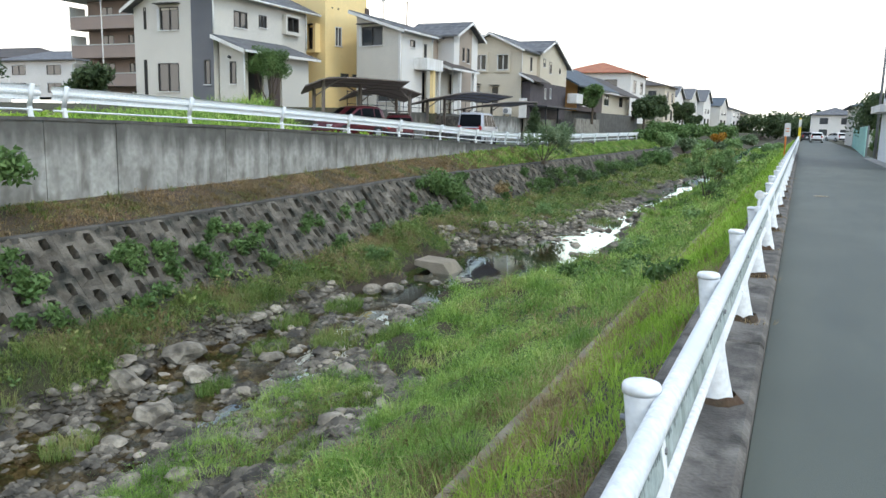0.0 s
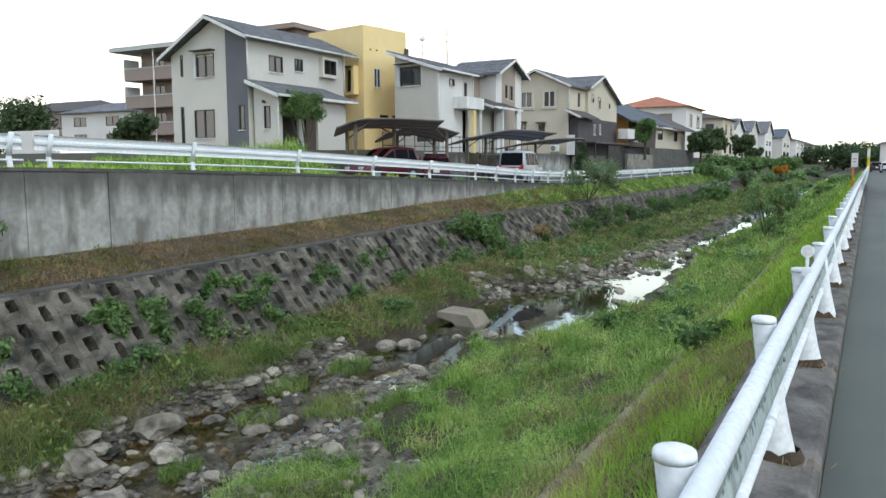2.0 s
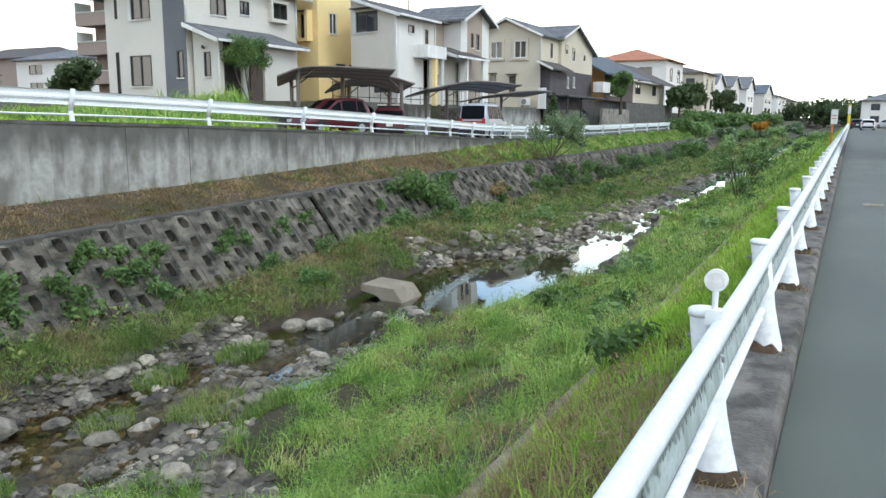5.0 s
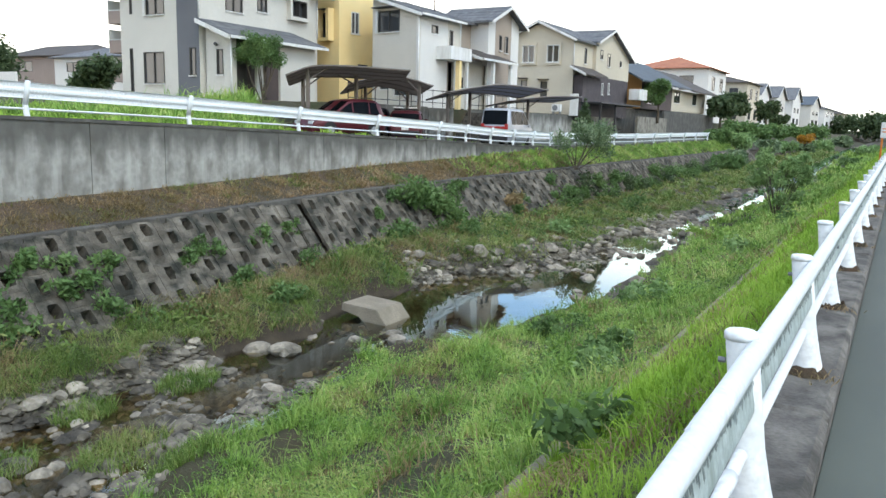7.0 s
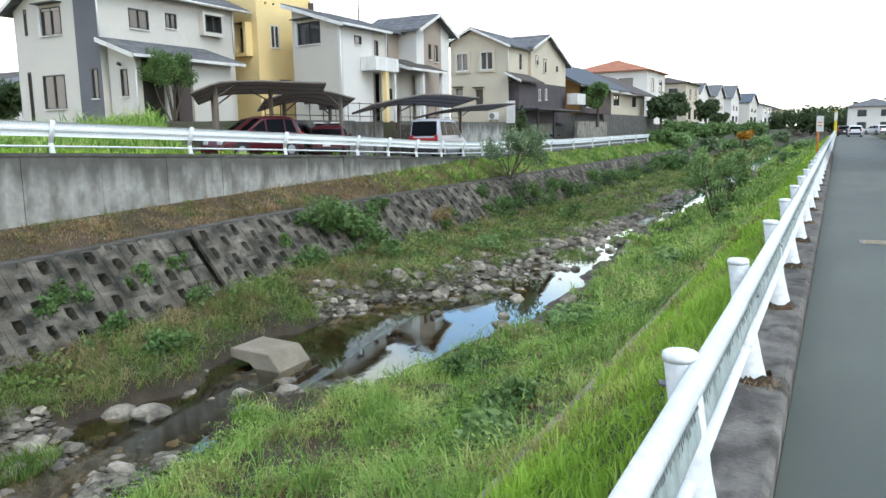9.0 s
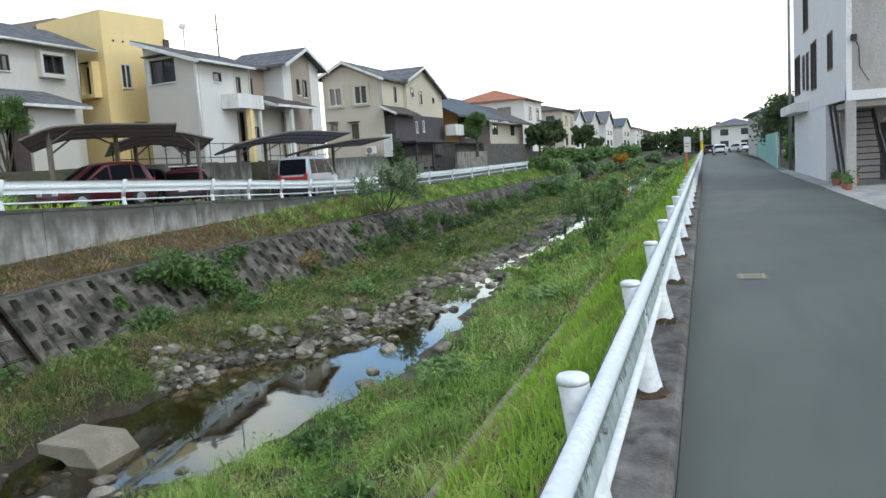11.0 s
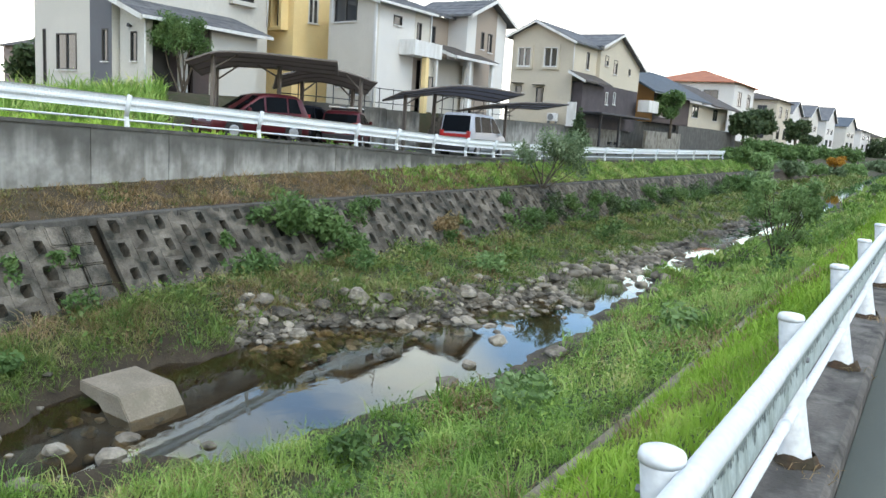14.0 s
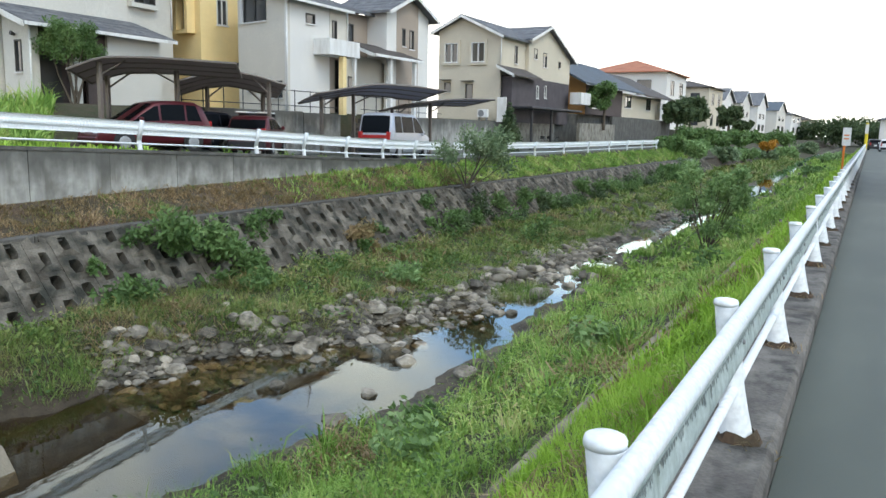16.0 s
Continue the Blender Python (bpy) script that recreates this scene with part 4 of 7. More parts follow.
def house_one():
    h = thing("house", (-33.5, 40, LOT), "cream two-storey house with grey corner panel and slate roof", "house", "houses along the far bank")
    g = Face(-36.5, 35.6, 1, 0)          # gable wall, towards the viewer's start
    wins = [(2.1, 3.5, 6.6, 7.9), (0.8, 1.0, 6.7, 7.95), (1.8, 3.4, 3.1, 4.73), (0.7, 0.95, 2.4, 4.95)]
    wall(h, g, 0, 4.4, LOT, 7.75, "cream", wins, [(0, 7.75), (4.4, 7.75), (4.4, 9.28), (3.4, 9.72), (0, 7.95)])
    wall(h, g, 4.404, 6.0, LOT, 8.5, "grey_panel", [(5.3, 5.75, 3.5, 4.9)], [(4.404, 8.5), (6.0, 8.5), (6.0, 8.62), (4.404, 9.28)], "dark grey siding")
    window(h, g, 2.1, 3.5, 6.6, 7.9, hood=True, shutter=0.18)
    window(h, g, 0.8, 1.0, 6.7, 7.95, "one", sill=False)
    window(h, g, 1.8, 3.4, 3.1, 4.73)
    window(h, g, 0.7, 0.95, 2.4, 4.95, "one", sill=False)
    window(h, g, 5.3, 5.75, 3.5, 4.9, "one")
    f = Face(-30.5, 35.604, 0, 1)          # long wall towards the river
    holes = [(1.8, 3.0, 6.9, 7.85), (4.1, 4.85, 7.15, 7.9), (6.6, 7.85, 7.2, 8.1)]
    wall(h, f, 0.0, 9.1, LOT, 8.6, "cream", holes)
    window(h, f, 1.8, 3.0, 6.9, 7.85)
    window(h, f, 4.1, 4.85, 7.15, 7.9)
    b = bmesh.new()
    f.box(b, 6.45, 8.0, 0.0, 0.32, 7.0, 7.2)
    f.box(b, 6.45, 8.0, 0.0, 0.34, 8.1, 8.25)
    f.box(b, 6.45, 6.6, 0.0, 0.32, 7.2, 8.1)
    f.box(b, 7.85, 8.0, 0.0, 0.32, 7.2, 8.1)
    part("bay", b, "cream", h)
    window(h, f, 6.6, 7.85, 7.2, 8.1, proud=0.3, sill=False)
    wall(h, Face(-36.5, 44.7, 0, -1), 0, 9.1, LOT, 7.8, "cream")
    wall(h, Face(-30.5, 44.704, -1, 0), 0, 6.0, LOT, 8.5, "cream")
    inside(h, -36, -31.2, 36.3, 44, LOT, 7.6)
    # main roof, ridge along the long wall
    y0, y1 = 35.0, 45.6
    rz, rx = 10.0, -33.1
    roof_slope(h, [(-30.0, y0, 8.66), (-30.0, y1, 8.66), (rx, y1, rz), (rx, y0, rz)], "roof", 0.13, 9)
    roof_slope(h, [(-37.0, y1, 7.82), (-37.0, y0, 7.82), (rx - 0.01, y0, rz), (rx - 0.01, y1, rz)], "roof")
    fascia(h, (-30.0, y0 - 0.03, 8.62), (rx, y0 - 0.03, rz - 0.04))
    fascia(h, (rx, y0 - 0.03, rz - 0.04), (-37.0, y0 - 0.03, 7.78))
    gutter(h, (-29.95, y0, 8.56), (-29.95, y1, 8.56))
    downpipe(h, -30.42, 35.55, 6.3, 8.5)
    downpipe(h, -30.42, 44.6, 6.2, 8.5)
    # entrance wing
    g2 = Face(-30.35, 35.9, 1, 0)
    wall(h, g2, 0, 1.75, LOT, 5.5, "cream", [(0.75, 1.2, 3.55, 4.8)], [(0, 5.5), (1.75, 5.5), (0, 6.15)])
    window(h, g2, 0.75, 1.2, 3.55, 4.8, "one")
    f2 = Face(-28.6, 35.904, 0, 1)
    wall(h, f2, 0.0, 0.35, LOT, 5.4, "cream")
    wall(h, Face(-29.3, 36.25, 0, 1), 0.0, 2.6, LOT, 5.5, "brown_panel", [(0.5, 1.4, LOT, 4.3)], label="dark brown recessed entrance wall")
    wall(h, f2, 1.75, 2.2, LOT, 5.4, "cream")
    wall(h, Face(-28.75, 38.5, 0, 1), 0.0, 0.95, LOT, 5.4, "brown_panel", label="dark brown slatted screen")
    wall(h, f2, 3.5, 6.3, LOT, 5.3, "cream")
    wall(h, Face(-28.6, 42.2, -1, 0), 0, 1.9, LOT, 5.3, "cream")
    d = bmesh.new()
    Face(-29.32, 36.25, 0, 1).box(d, 0.5, 1.4, 0.0, 0.05, LOT, 4.3)
    part("door", d, "frame_dark", h)
    roof_slope(h, [(-28.1, 35.35, 5.42), (-28.1, 42.75, 5.42), (-30.45, 42.2, 6.3), (-30.45, 35.35, 6.3)], "roof", 0.12, 5)
    fascia(h, (-28.1, 35.32, 5.40), (-30.5, 35.32, 6.28), 0.22)
    fascia(h, (-28.06, 35.35, 5.40), (-28.06, 42.75, 5.40), 0.14)
    downpipe(h, -28.55, 35.85, LOT, 5.3)
    lp = bmesh.new()
    tube(lp, (-29.5, 35.85, 5.0), (-29.5, 35.68, 5.05), 0.06, 0.09, 8)
    part("porch_lamp", lp, "frame_dark", h)


def house_yellow():
    h = thing("house", (-31, 48, LOT), "yellow stucco flat-roofed house with parapet", "house", "houses along the far bank")
    c, e = Vector((-29.7, 45.8, 0)), Vector((0.19, 0.98, 0)).normalized()
    s = Vector((-0.98, 0.19, 0)).normalized()
    f = Face(c.x, c.y, e.x, e.y)
    top = 10.75
    wall(h, f, 0.0, 4.2, LOT, top, "yellow", [(0.95, 1.6, 6.7, 8.0), (1.5, 2.3, 4.4, 4.9), (2.7, 3.5, 4.4, 4.9)])
    window(h, f, 0.95, 1.6, 6.7, 8.0, "slide", "frame_white")
    window(h, f, 1.5, 2.3, 4.4, 4.9, "slide")
    window(h, f, 2.7, 3.5, 4.4, 4.9, "slide")
    q = c + s * 5.5
    g = Face(q.x, q.y, -s.x, -s.y)
    wall(h, g, 0.0, 5.496, LOT, top, "yellow", [(4.0, 4.75, 6.4, 7.9)])
    window(h, g, 4.0, 4.75, 6.4, 7.9, "one", hood=True)
    b = bmesh.new()
    g.box(b, 3.8, 4.0, 0.0, 0.45, 6.2, 8.1)
    g.box(b, 4.75, 5.0, 0.0, 0.45, 6.2, 8.1)
    g.box(b, 4.0, 4.75, 0.0, 0.45, 6.2, 6.4)
    part("bay", b, "yellow", h)
    k = c + e * 4.2
    wall(h, Face(k.x, k.y, s.x, s.y), 0, 5.5, LOT, top, "yellow")
    k2 = q + e * 4.2
    wall(h, Face(k2.x, k2.y, -e.x, -e.y), 0, 4.2, LOT, top, "yellow")
    b = bmesh.new()
    mid = (c + k2) / 2
    slab(b, [mid + 0.94 * (p - mid) + Vector((0, 0, top - 0.3)) for p in (c, c + e * 4.2, k2, q)], 0.2)
    part("roof", b, "roof", h)
    for u in (0.25, 0.85):
        v = bmesh.new()
        tube(v, f.at(u + 0.4, 0, 9.2), f.at(u + 0.4, 0.06, 9.2), 0.05, 0.06, 8)
        part("vent", v, "frame_dark", h)
    d = bmesh.new()
    f.box(d, 4.0, 4.35, -0.3, 0.12, 9.0, 9.6)
    part("meter_box", d, "brown_panel", h)


def house_white():
    h = thing("house", (-26, 50, LOT), "white and taupe two-storey house with slate gables and balcony", "house", "houses along the far bank")
    g = Face(-27.3, 45.92, 3.7, -0.72)
    holes = [(0.5, 2.25, 6.55, 7.75), (0.75, 1.4, 3.3, 4.1), (1.95, 3.4, 2.95, 3.75)]
    wall(h, g, 0, 3.77, LOT, 6.55, "warm_white", holes[1:])
    wall(h, g, 0, 0.5, 6.553, 7.75, "warm_white")
    wall(h, g, 2.25, 3.77, 6.553, 6.9, "warm_white", (), [(2.25, 6.9), (3.77, 6.9), (3.77, 7.45), (2.25, 7.95)])
    wall(h, g, 0, 2.25, 7.753, 7.9, "warm_white", (), [(0, 7.9), (2.25, 7.9), (2.25, 7.95), (0, 8.7)])
    window(h, g, 0.5, 2.25, 6.55, 7.75, hood=True, shutter=0.2)
    window(h, g, 0.75, 1.4, 3.3, 4.1, "one")
    window(h, g, 1.95, 3.4, 2.95, 3.75)
    f = Face(-23.6, 45.204, 0, 1)
    wall(h, f, 0, 3.2, LOT, 7.5, "white_wall", [(1.35, 2.05, 6.5, 6.98)])
    window(h, f, 1.35, 2.05, 6.5, 6.98, "one")
    wall(h, f, 3.204, 4.7, 5.3, 7.5, "warm_white", [(3.4, 3.8, 5.75, 6.9)])
    window(h, f, 3.4, 3.8, 5.75, 6.9, "one", sill=False)
    wall(h, Face(-24.4, 48.4, 0, 1), 0, 1.5, LOT, 5.4, "beige_panel")
    wall(h, Face(-24.9, 49.9, 0, 1), 0, 3.9, 5.2, 7.8, "beige_panel", [(1.9, 2.35, 6.0, 7.2)])
    window(h, Face(-24.9, 49.9, 0, 1), 1.9, 2.35, 6.0, 7.2, "one", sill=False)
    wall(h, Face(-24.0, 49.9, 0, 1), 0, 4.1, LOT, 5.4, "warm_white", [(0.6, 1.2, 3.6, 4.3)])
    window(h, Face(-24.0, 49.9, 0, 1), 0.6, 1.2, 3.6, 4.3, "one")
    # second gable, facing the river
    f2 = Face(-23.6, 53.6, 0, 1)
    wall(h, Face(-24.9, 53.6, 1, 0), 0, 1.3, 5.2, 8.0, "white_wall")
    wall(h, f2, 0.0, 1.0, LOT, 8.0, "white_wall", (), [(0, 8.0), (1.0, 8.0), (1.0, 8.55), (0, 8.1)])
    wall(h, f2, 1.004, 3.4, LOT, 8.1, "beige_panel", [(1.6, 1.95, 6.3, 7.3), (2.4, 2.9, 6.2, 7.3)], [(1.004, 8.1), (3.4, 8.1), (3.4, 8.7), (2.3, 9.1), (1.004, 8.55)])
    window(h, f2, 1.6, 1.95, 6.3, 7.3, "one")
    window(h, f2, 2.4, 2.9, 6.2, 7.3, "one")
    wall(h, f2, 3.404, 4.6, LOT, 8.1, "white_wall", (), [(3.404, 8.1), (4.6, 8.1), (4.6, 8.2), (3.404, 8.7)])
    wall(h, Face(-23.6, 58.204, -1, 0), 0, 3.7, LOT, 8.0, "warm_white")
    wall(h, Face(-27.3, 58.2, 0, -1), 0, 12.27, LOT, 8.0, "warm_white")
    inside(h, -26.8, -25.2, 46.4, 57.6, LOT, 7.4)
    # roofs
    roof_slope(h, [(-23.15, 44.75, 7.45), (-23.15, 49.8, 7.45), (-27.7, 49.8, 8.88), (-27.7, 45.5, 8.88)], "roof", 0.12, 8)
    roof_slope(h, [(-24.4, 49.8, 7.85), (-24.4, 53.6, 7.85), (-27.7, 53.6, 8.9), (-27.7, 49.8, 8.9)], "roof", 0.12, 6)
    roof_slope(h, [(-23.1, 53.1, 8.0), (-27.7, 53.1, 8.0), (-27.7, 55.9, 9.25), (-23.1, 55.9, 9.25)], "roof", 0.12, 5)
    roof_slope(h, [(-27.7, 58.7, 8.05), (-23.1, 58.7, 8.05), (-23.1, 55.9, 9.25), (-27.7, 55.9, 9.25)], "roof", 0.12)
    fascia(h, (-23.12, 44.72, 7.42), (-27.7, 45.46, 8.84))
    fascia(h, (-23.1, 44.75, 7.44), (-23.1, 49.8, 7.44), 0.12)
    fascia(h, (-23.07, 53.1, 7.98), (-23.07, 55.9, 9.22))
    fascia(h, (-23.07, 55.9, 9.22), (-23.07, 58.7, 8.02))
    downpipe(h, -23.55, 45.12, LOT, 7.4)
    downpipe(h, -23.55, 49.85, 5.4, 7.4)
    # balcony on a yellow pier
    b = boxes((-23.58, -22.6, 47.1, 49.6, 5.1, 5.22), (-22.68, -22.6, 47.1, 49.6, 5.22, 5.85), (-23.58, -22.69, 47.1, 47.18, 5.22, 5.85), (-23.58, -22.69, 49.52, 49.6, 5.22, 5.85))
    part("balcony", b, "trim_white", h)
    part("pier", boxes((-22.95, -22.68, 48.3, 48.58, LOT, 5.1)), "yellow", h, "yellow stucco pier")
    part("pier", boxes((-22.85, -22.7, 49.3, 49.45, LOT, 5.1)), "trim_white", h)
    # entrance roof
    roof_slope(h, [(-22.3, 50.5, 5.45), (-22.3, 55.4, 5.45), (-24.4, 55.0, 6.2), (-24.4, 50.5, 6.2)], "roof_brown", 0.1, 4)
    fascia(h, (-22.26, 50.5, 5.44), (-22.26, 55.4, 5.44), 0.14)
    fascia(h, (-22.3, 50.46, 5.43), (-24.4, 50.46, 6.18), 0.18)
    part("pier", boxes((-22.6, -22.4, 52.2, 52.4, LOT, 5.35)), "trim_white", h)
    part("pier", boxes((-22.6, -22.4, 54.7, 54.9, LOT, 5.35)), "trim_white", h)
    # dish and aerial
    a = bmesh.new()
    tube(a, (-26.4, 51.4, 8.3), (-26.4, 51.4, 11.0), 0.04, 0.03, 8)
    part("aerial_mast", a, "steel_dark", h)
    a = bmesh.new()
    tube(a, (-26.75, 51.4, 10.1), (-26.05, 51.4, 10.1), 0.02, 0.02, 6)
    part("aerial_arm", a, "steel_dark", h)
    a = bmesh.new()
    bmesh.ops.create_cone(a, cap_ends=True, segments=18, radius1=0.2, radius2=0.07, depth=0.08, matrix=Matrix.Translation((-27.2, 49.3, 10.1)) @ Euler((radians(70), 0, radians(20))).to_matrix().to_4x4())
    part("dish", a, "trim_white", h)
    a = bmesh.new()
    tube(a, (-27.2, 49.36, 8.6), (-27.2, 49.36, 10.05), 0.025, 0.025, 6)
    part("dish_mast", a, "steel_grey", h)


def house_three():
    h = thing("house", (-26, 75, LOT), "ochre two-storey house with dark clad lower storey", "house", "houses along the far bank")
    g = Face(-28.5, 68.3, 1, 0)
    holes = [(0.55, 1.65, 6.55, 7.95), (2.75, 3.85, 6.55, 7.95), (0.5, 1.05, 4.4, 5.1), (2.3, 2.9, 3.5, 5.0)]
    wall(h, g, 0, 5.1, LOT, 8.4, "ochre", holes, [(0, 8.4), (5.1, 8.4), (2.05, 9.75), (0, 8.85)])
    for u0, u1, z0, z1 in holes[:2]:
        window(h, g, u0, u1, z0, z1, "slide", "frame_white", proud=0.12)
        b = bmesh.new()
        g.box(b, u0 - 0.18, u0, 0.0, 0.14, z0 - 0.2, z1 + 0.2)
        g.box(b, u1, u1 + 0.18, 0.0, 0.14, z0 - 0.2, z1 + 0.2)
        g.box(b, u0, u1, 0.0, 0.14, z1, z1 + 0.2)
        g.box(b, u0, u1, 0.0, 0.14, z0 - 0.2, z0)
        part("shutter_frame", b, "ochre", h)
    window(h, g, 0.5, 1.05, 4.4, 5.1, "one", hood=True)
    window(h, g, 2.3, 2.9, 3.5, 5.0, "one", hood=True)
    f = Face(-23.4, 68.304, 0, 1)
    wall(h, f, 0, 4.5, 5.6, 8.4, "ochre", [(2.4, 2.95, 6.6, 7.9)])
    window(h, f, 2.4, 2.95, 6.6, 7.9, "one")
    f2 = Face(-23.1, 72.8, 0, 1)
    wall(h, Face(-23.4, 72.8, 1, 0), 0, 0.3, 5.6, 8.6, "ochre")
    holes = [(0.95, 1.65, 7.2, 8.0), (2.9, 3.7, 6.7, 7.85), (6.4, 6.9, 6.9, 7.45)]
    wall(h, f2, 0.004, 9.2, 5.7, 7.6, "ochre", holes, [(0.004, 7.6), (9.2, 7.6), (9.2, 7.75), (3.6, 9.85), (0.004, 8.65)])
    for w in holes:
        window(h, f2, *w, "one")
    wall(h, f2, 0.0, 9.2, LOT, 5.696, "dark_brick", [(1.7, 2.2, 4.2, 5.2), (3.4, 3.9, 4.3, 5.3)], label="dark grey cladding")
    window(h, f2, 1.7, 2.2, 4.2, 5.2, "one", "frame_white")
    window(h, f2, 3.4, 3.9, 4.3, 5.3, "one", "frame_white")
    wall(h, Face(-22.6, 68.6, 0, 1), 0.0, 4.2, LOT, 5.5, "dark_brick")
    wall(h, Face(-23.4, 68.6, 1, 0), 0.0, 0.8, LOT, 5.5, "dark_brick")
    wall(h, Face(-23.1, 82.0, -1, 0), 0, 5.4, LOT, 7.7, "ochre")
    wall(h, Face(-28.5, 82.0, 0, -1), 0, 13.7, LOT, 8.4, "ochre")
    inside(h, -28, -24.2, 69, 81.4, LOT, 7.5)
    roof_slope(h, [(-23.0, 67.8, 8.35), (-23.0, 73.0, 8.35), (-26.45, 76.4, 9.95), (-26.45, 67.8, 9.95)], "roof", 0.12, 6)
    roof_slope(h, [(-29.0, 80, 8.75), (-29.0, 67.8, 8.75), (-26.46, 67.8, 9.95), (-26.46, 80, 9.95)], "roof", 0.12)
    roof_slope(h, [(-22.7, 72.3, 8.55), (-26.6, 72.3, 8.55), (-26.6, 76.4, 9.98), (-22.7, 76.4, 9.98)], "roof", 0.12, 5)
    roof_slope(h, [(-29, 82.7, 7.6), (-22.7, 82.7, 7.6), (-22.7, 76.4, 9.98), (-29, 76.4, 9.98)], "roof", 0.12)
    fascia(h, (-23.0, 67.77, 8.33), (-26.45, 67.77, 9.92))
    fascia(h, (-26.45, 67.77, 9.92), (-29.0, 67.77, 8.72))
    fascia(h, (-22.66, 72.3, 8.53), (-22.66, 76.4, 9.95))
    fascia(h, (-22.66, 76.4, 9.95), (-22.66, 82.7, 7.58))
    roof_slope(h, [(-22.0, 67.6, 5.6), (-22.0, 73.0, 5.6), (-23.4, 73.0, 6.3), (-23.4, 67.6, 6.3)], "roof_brown", 0.12)
    fascia(h, (-22.0, 67.57, 5.6), (-23.4, 67.57, 6.28), 0.2)
    downpipe(h, -23.35, 68.22, 6.2, 8.3)
    part("balcony", boxes((-22.6, -21.6, 81.0, 83.6, 4.0, 5.0)), "trim_white", h)
    part("screen", boxes((-23.3, -22.6, 67.7, 67.8, LOT, 4.0)), "trim_white", h)


def house_long():
    h = thing("house", (-25, 98, LOT), "low house with blue-grey tiled roof and orange end wall", "house", "houses along the far bank")
    wall(h, Face(-27.5, 86, 1, 0), 0, 4.6, 3.3, 6.0, "orange_wall", (), [(0, 6.0), (4.6, 6.0), (4.6, 6.2), (0, 8.4)])
    f = Face(-22.9, 86.004, 0, 1)
    holes = [(2.0, 5.0, 3.9, 5.4), (13.0, 15.5, 4.3, 5.6), (22, 24, 4.3, 5.6)]
    wall(h, f, 0, 12, 3.3, 6.0, "brown_panel", holes[:1])
    wall(h, f, 12.004, 29, 3.3, 5.8, "ochre", holes[1:])
    for w in holes:
        window(h, f, *w, "slide")
    wall(h, Face(-22.9, 115.0, -1, 0), 0, 5, 3.3, 6, "ochre")
    inside(h, -27, -23.6, 87, 114, 3.3, 5.9)
    roof_slope(h, [(-21.9, 83, 6.0), (-21.9, 103, 6.0), (-27.6, 103, 8.9), (-27.6, 83, 8.9)], "roof_blue", 0.16, 9)
    roof_slope(h, [(-21.6, 103.2, 5.8), (-21.6, 117, 5.8), (-27.6, 117, 8.6), (-27.6, 103.2, 8.6)], "roof_brown", 0.16, 9)
    return h


def hip_house(x0, x1, y0, y1, base, eave, apex, wall_mat, roof_mat, label, wins=2):
    h = thing("house", ((x0 + x1) / 2, (y0 + y1) / 2, base), label, "house", "houses along the far bank")
    faces = [Face(x0, y0, 1, 0), Face(x1, y0 + 0.004, 0, 1), Face(x1 - 0.004, y1, -1, 0), Face(x0, y1 - 0.004, 0, -1)]
    ls = [x1 - x0, y1 - y0, x1 - x0, y1 - y0]
    for k, (f, n) in enumerate(zip(faces, ls)):
        holes = []
        if k < 2:
            for lev in ((base + (eave - base) * 0.12, base + (eave - base) * 0.38), (base + (eave - base) * 0.60, base + (eave - base) * 0.86)):
                for i in range(wins):
                    c = n * (i + 0.6) / (wins + 0.2)
                    holes.append((c - n * 0.09, c + n * 0.09, *lev))
        wall(h, f, 0.0, n - 0.01, base, eave, wall_mat, holes)
        for w in holes:
            window(h, f, *w, "slide", sill=False)
    inside(h, x0 + 0.6, x1 - 0.6, y0 + 0.6, y1 - 0.6, base, eave - 0.2)
    o = 0.6
    cx, cy = (x0 + x1) / 2, (y0 + y1) / 2
    r = min(x1 - x0, y1 - y0) * 0.45
    a, b = (cx, y0 + r, apex), (cx, y1 - r, apex)
    if x1 - x0 > y1 - y0:
        a, b = (x0 + r, cy, apex), (x1 - r, cy, apex)
    c = [(x0 - o, y0 - o, eave), (x1 + o, y0 - o, eave), (x1 + o, y1 + o, eave), (x0 - o, y1 + o, eave)]
    if x1 - x0 > y1 - y0:
        sl = [[c[0], c[1], b, a], [c[1], c[2], b], [c[2], c[3], a, b], [c[3], c[0], a]]
    else:
        sl = [[c[0], c[1], a], [c[1], c[2], b, a], [c[2], c[3], b], [c[3], c[0], a, b]]
    for pts in sl:
        bm = bmesh.new()
        slab(bm, pts, 0.14)
        part("roof", bm, roof_mat, h)
    return h


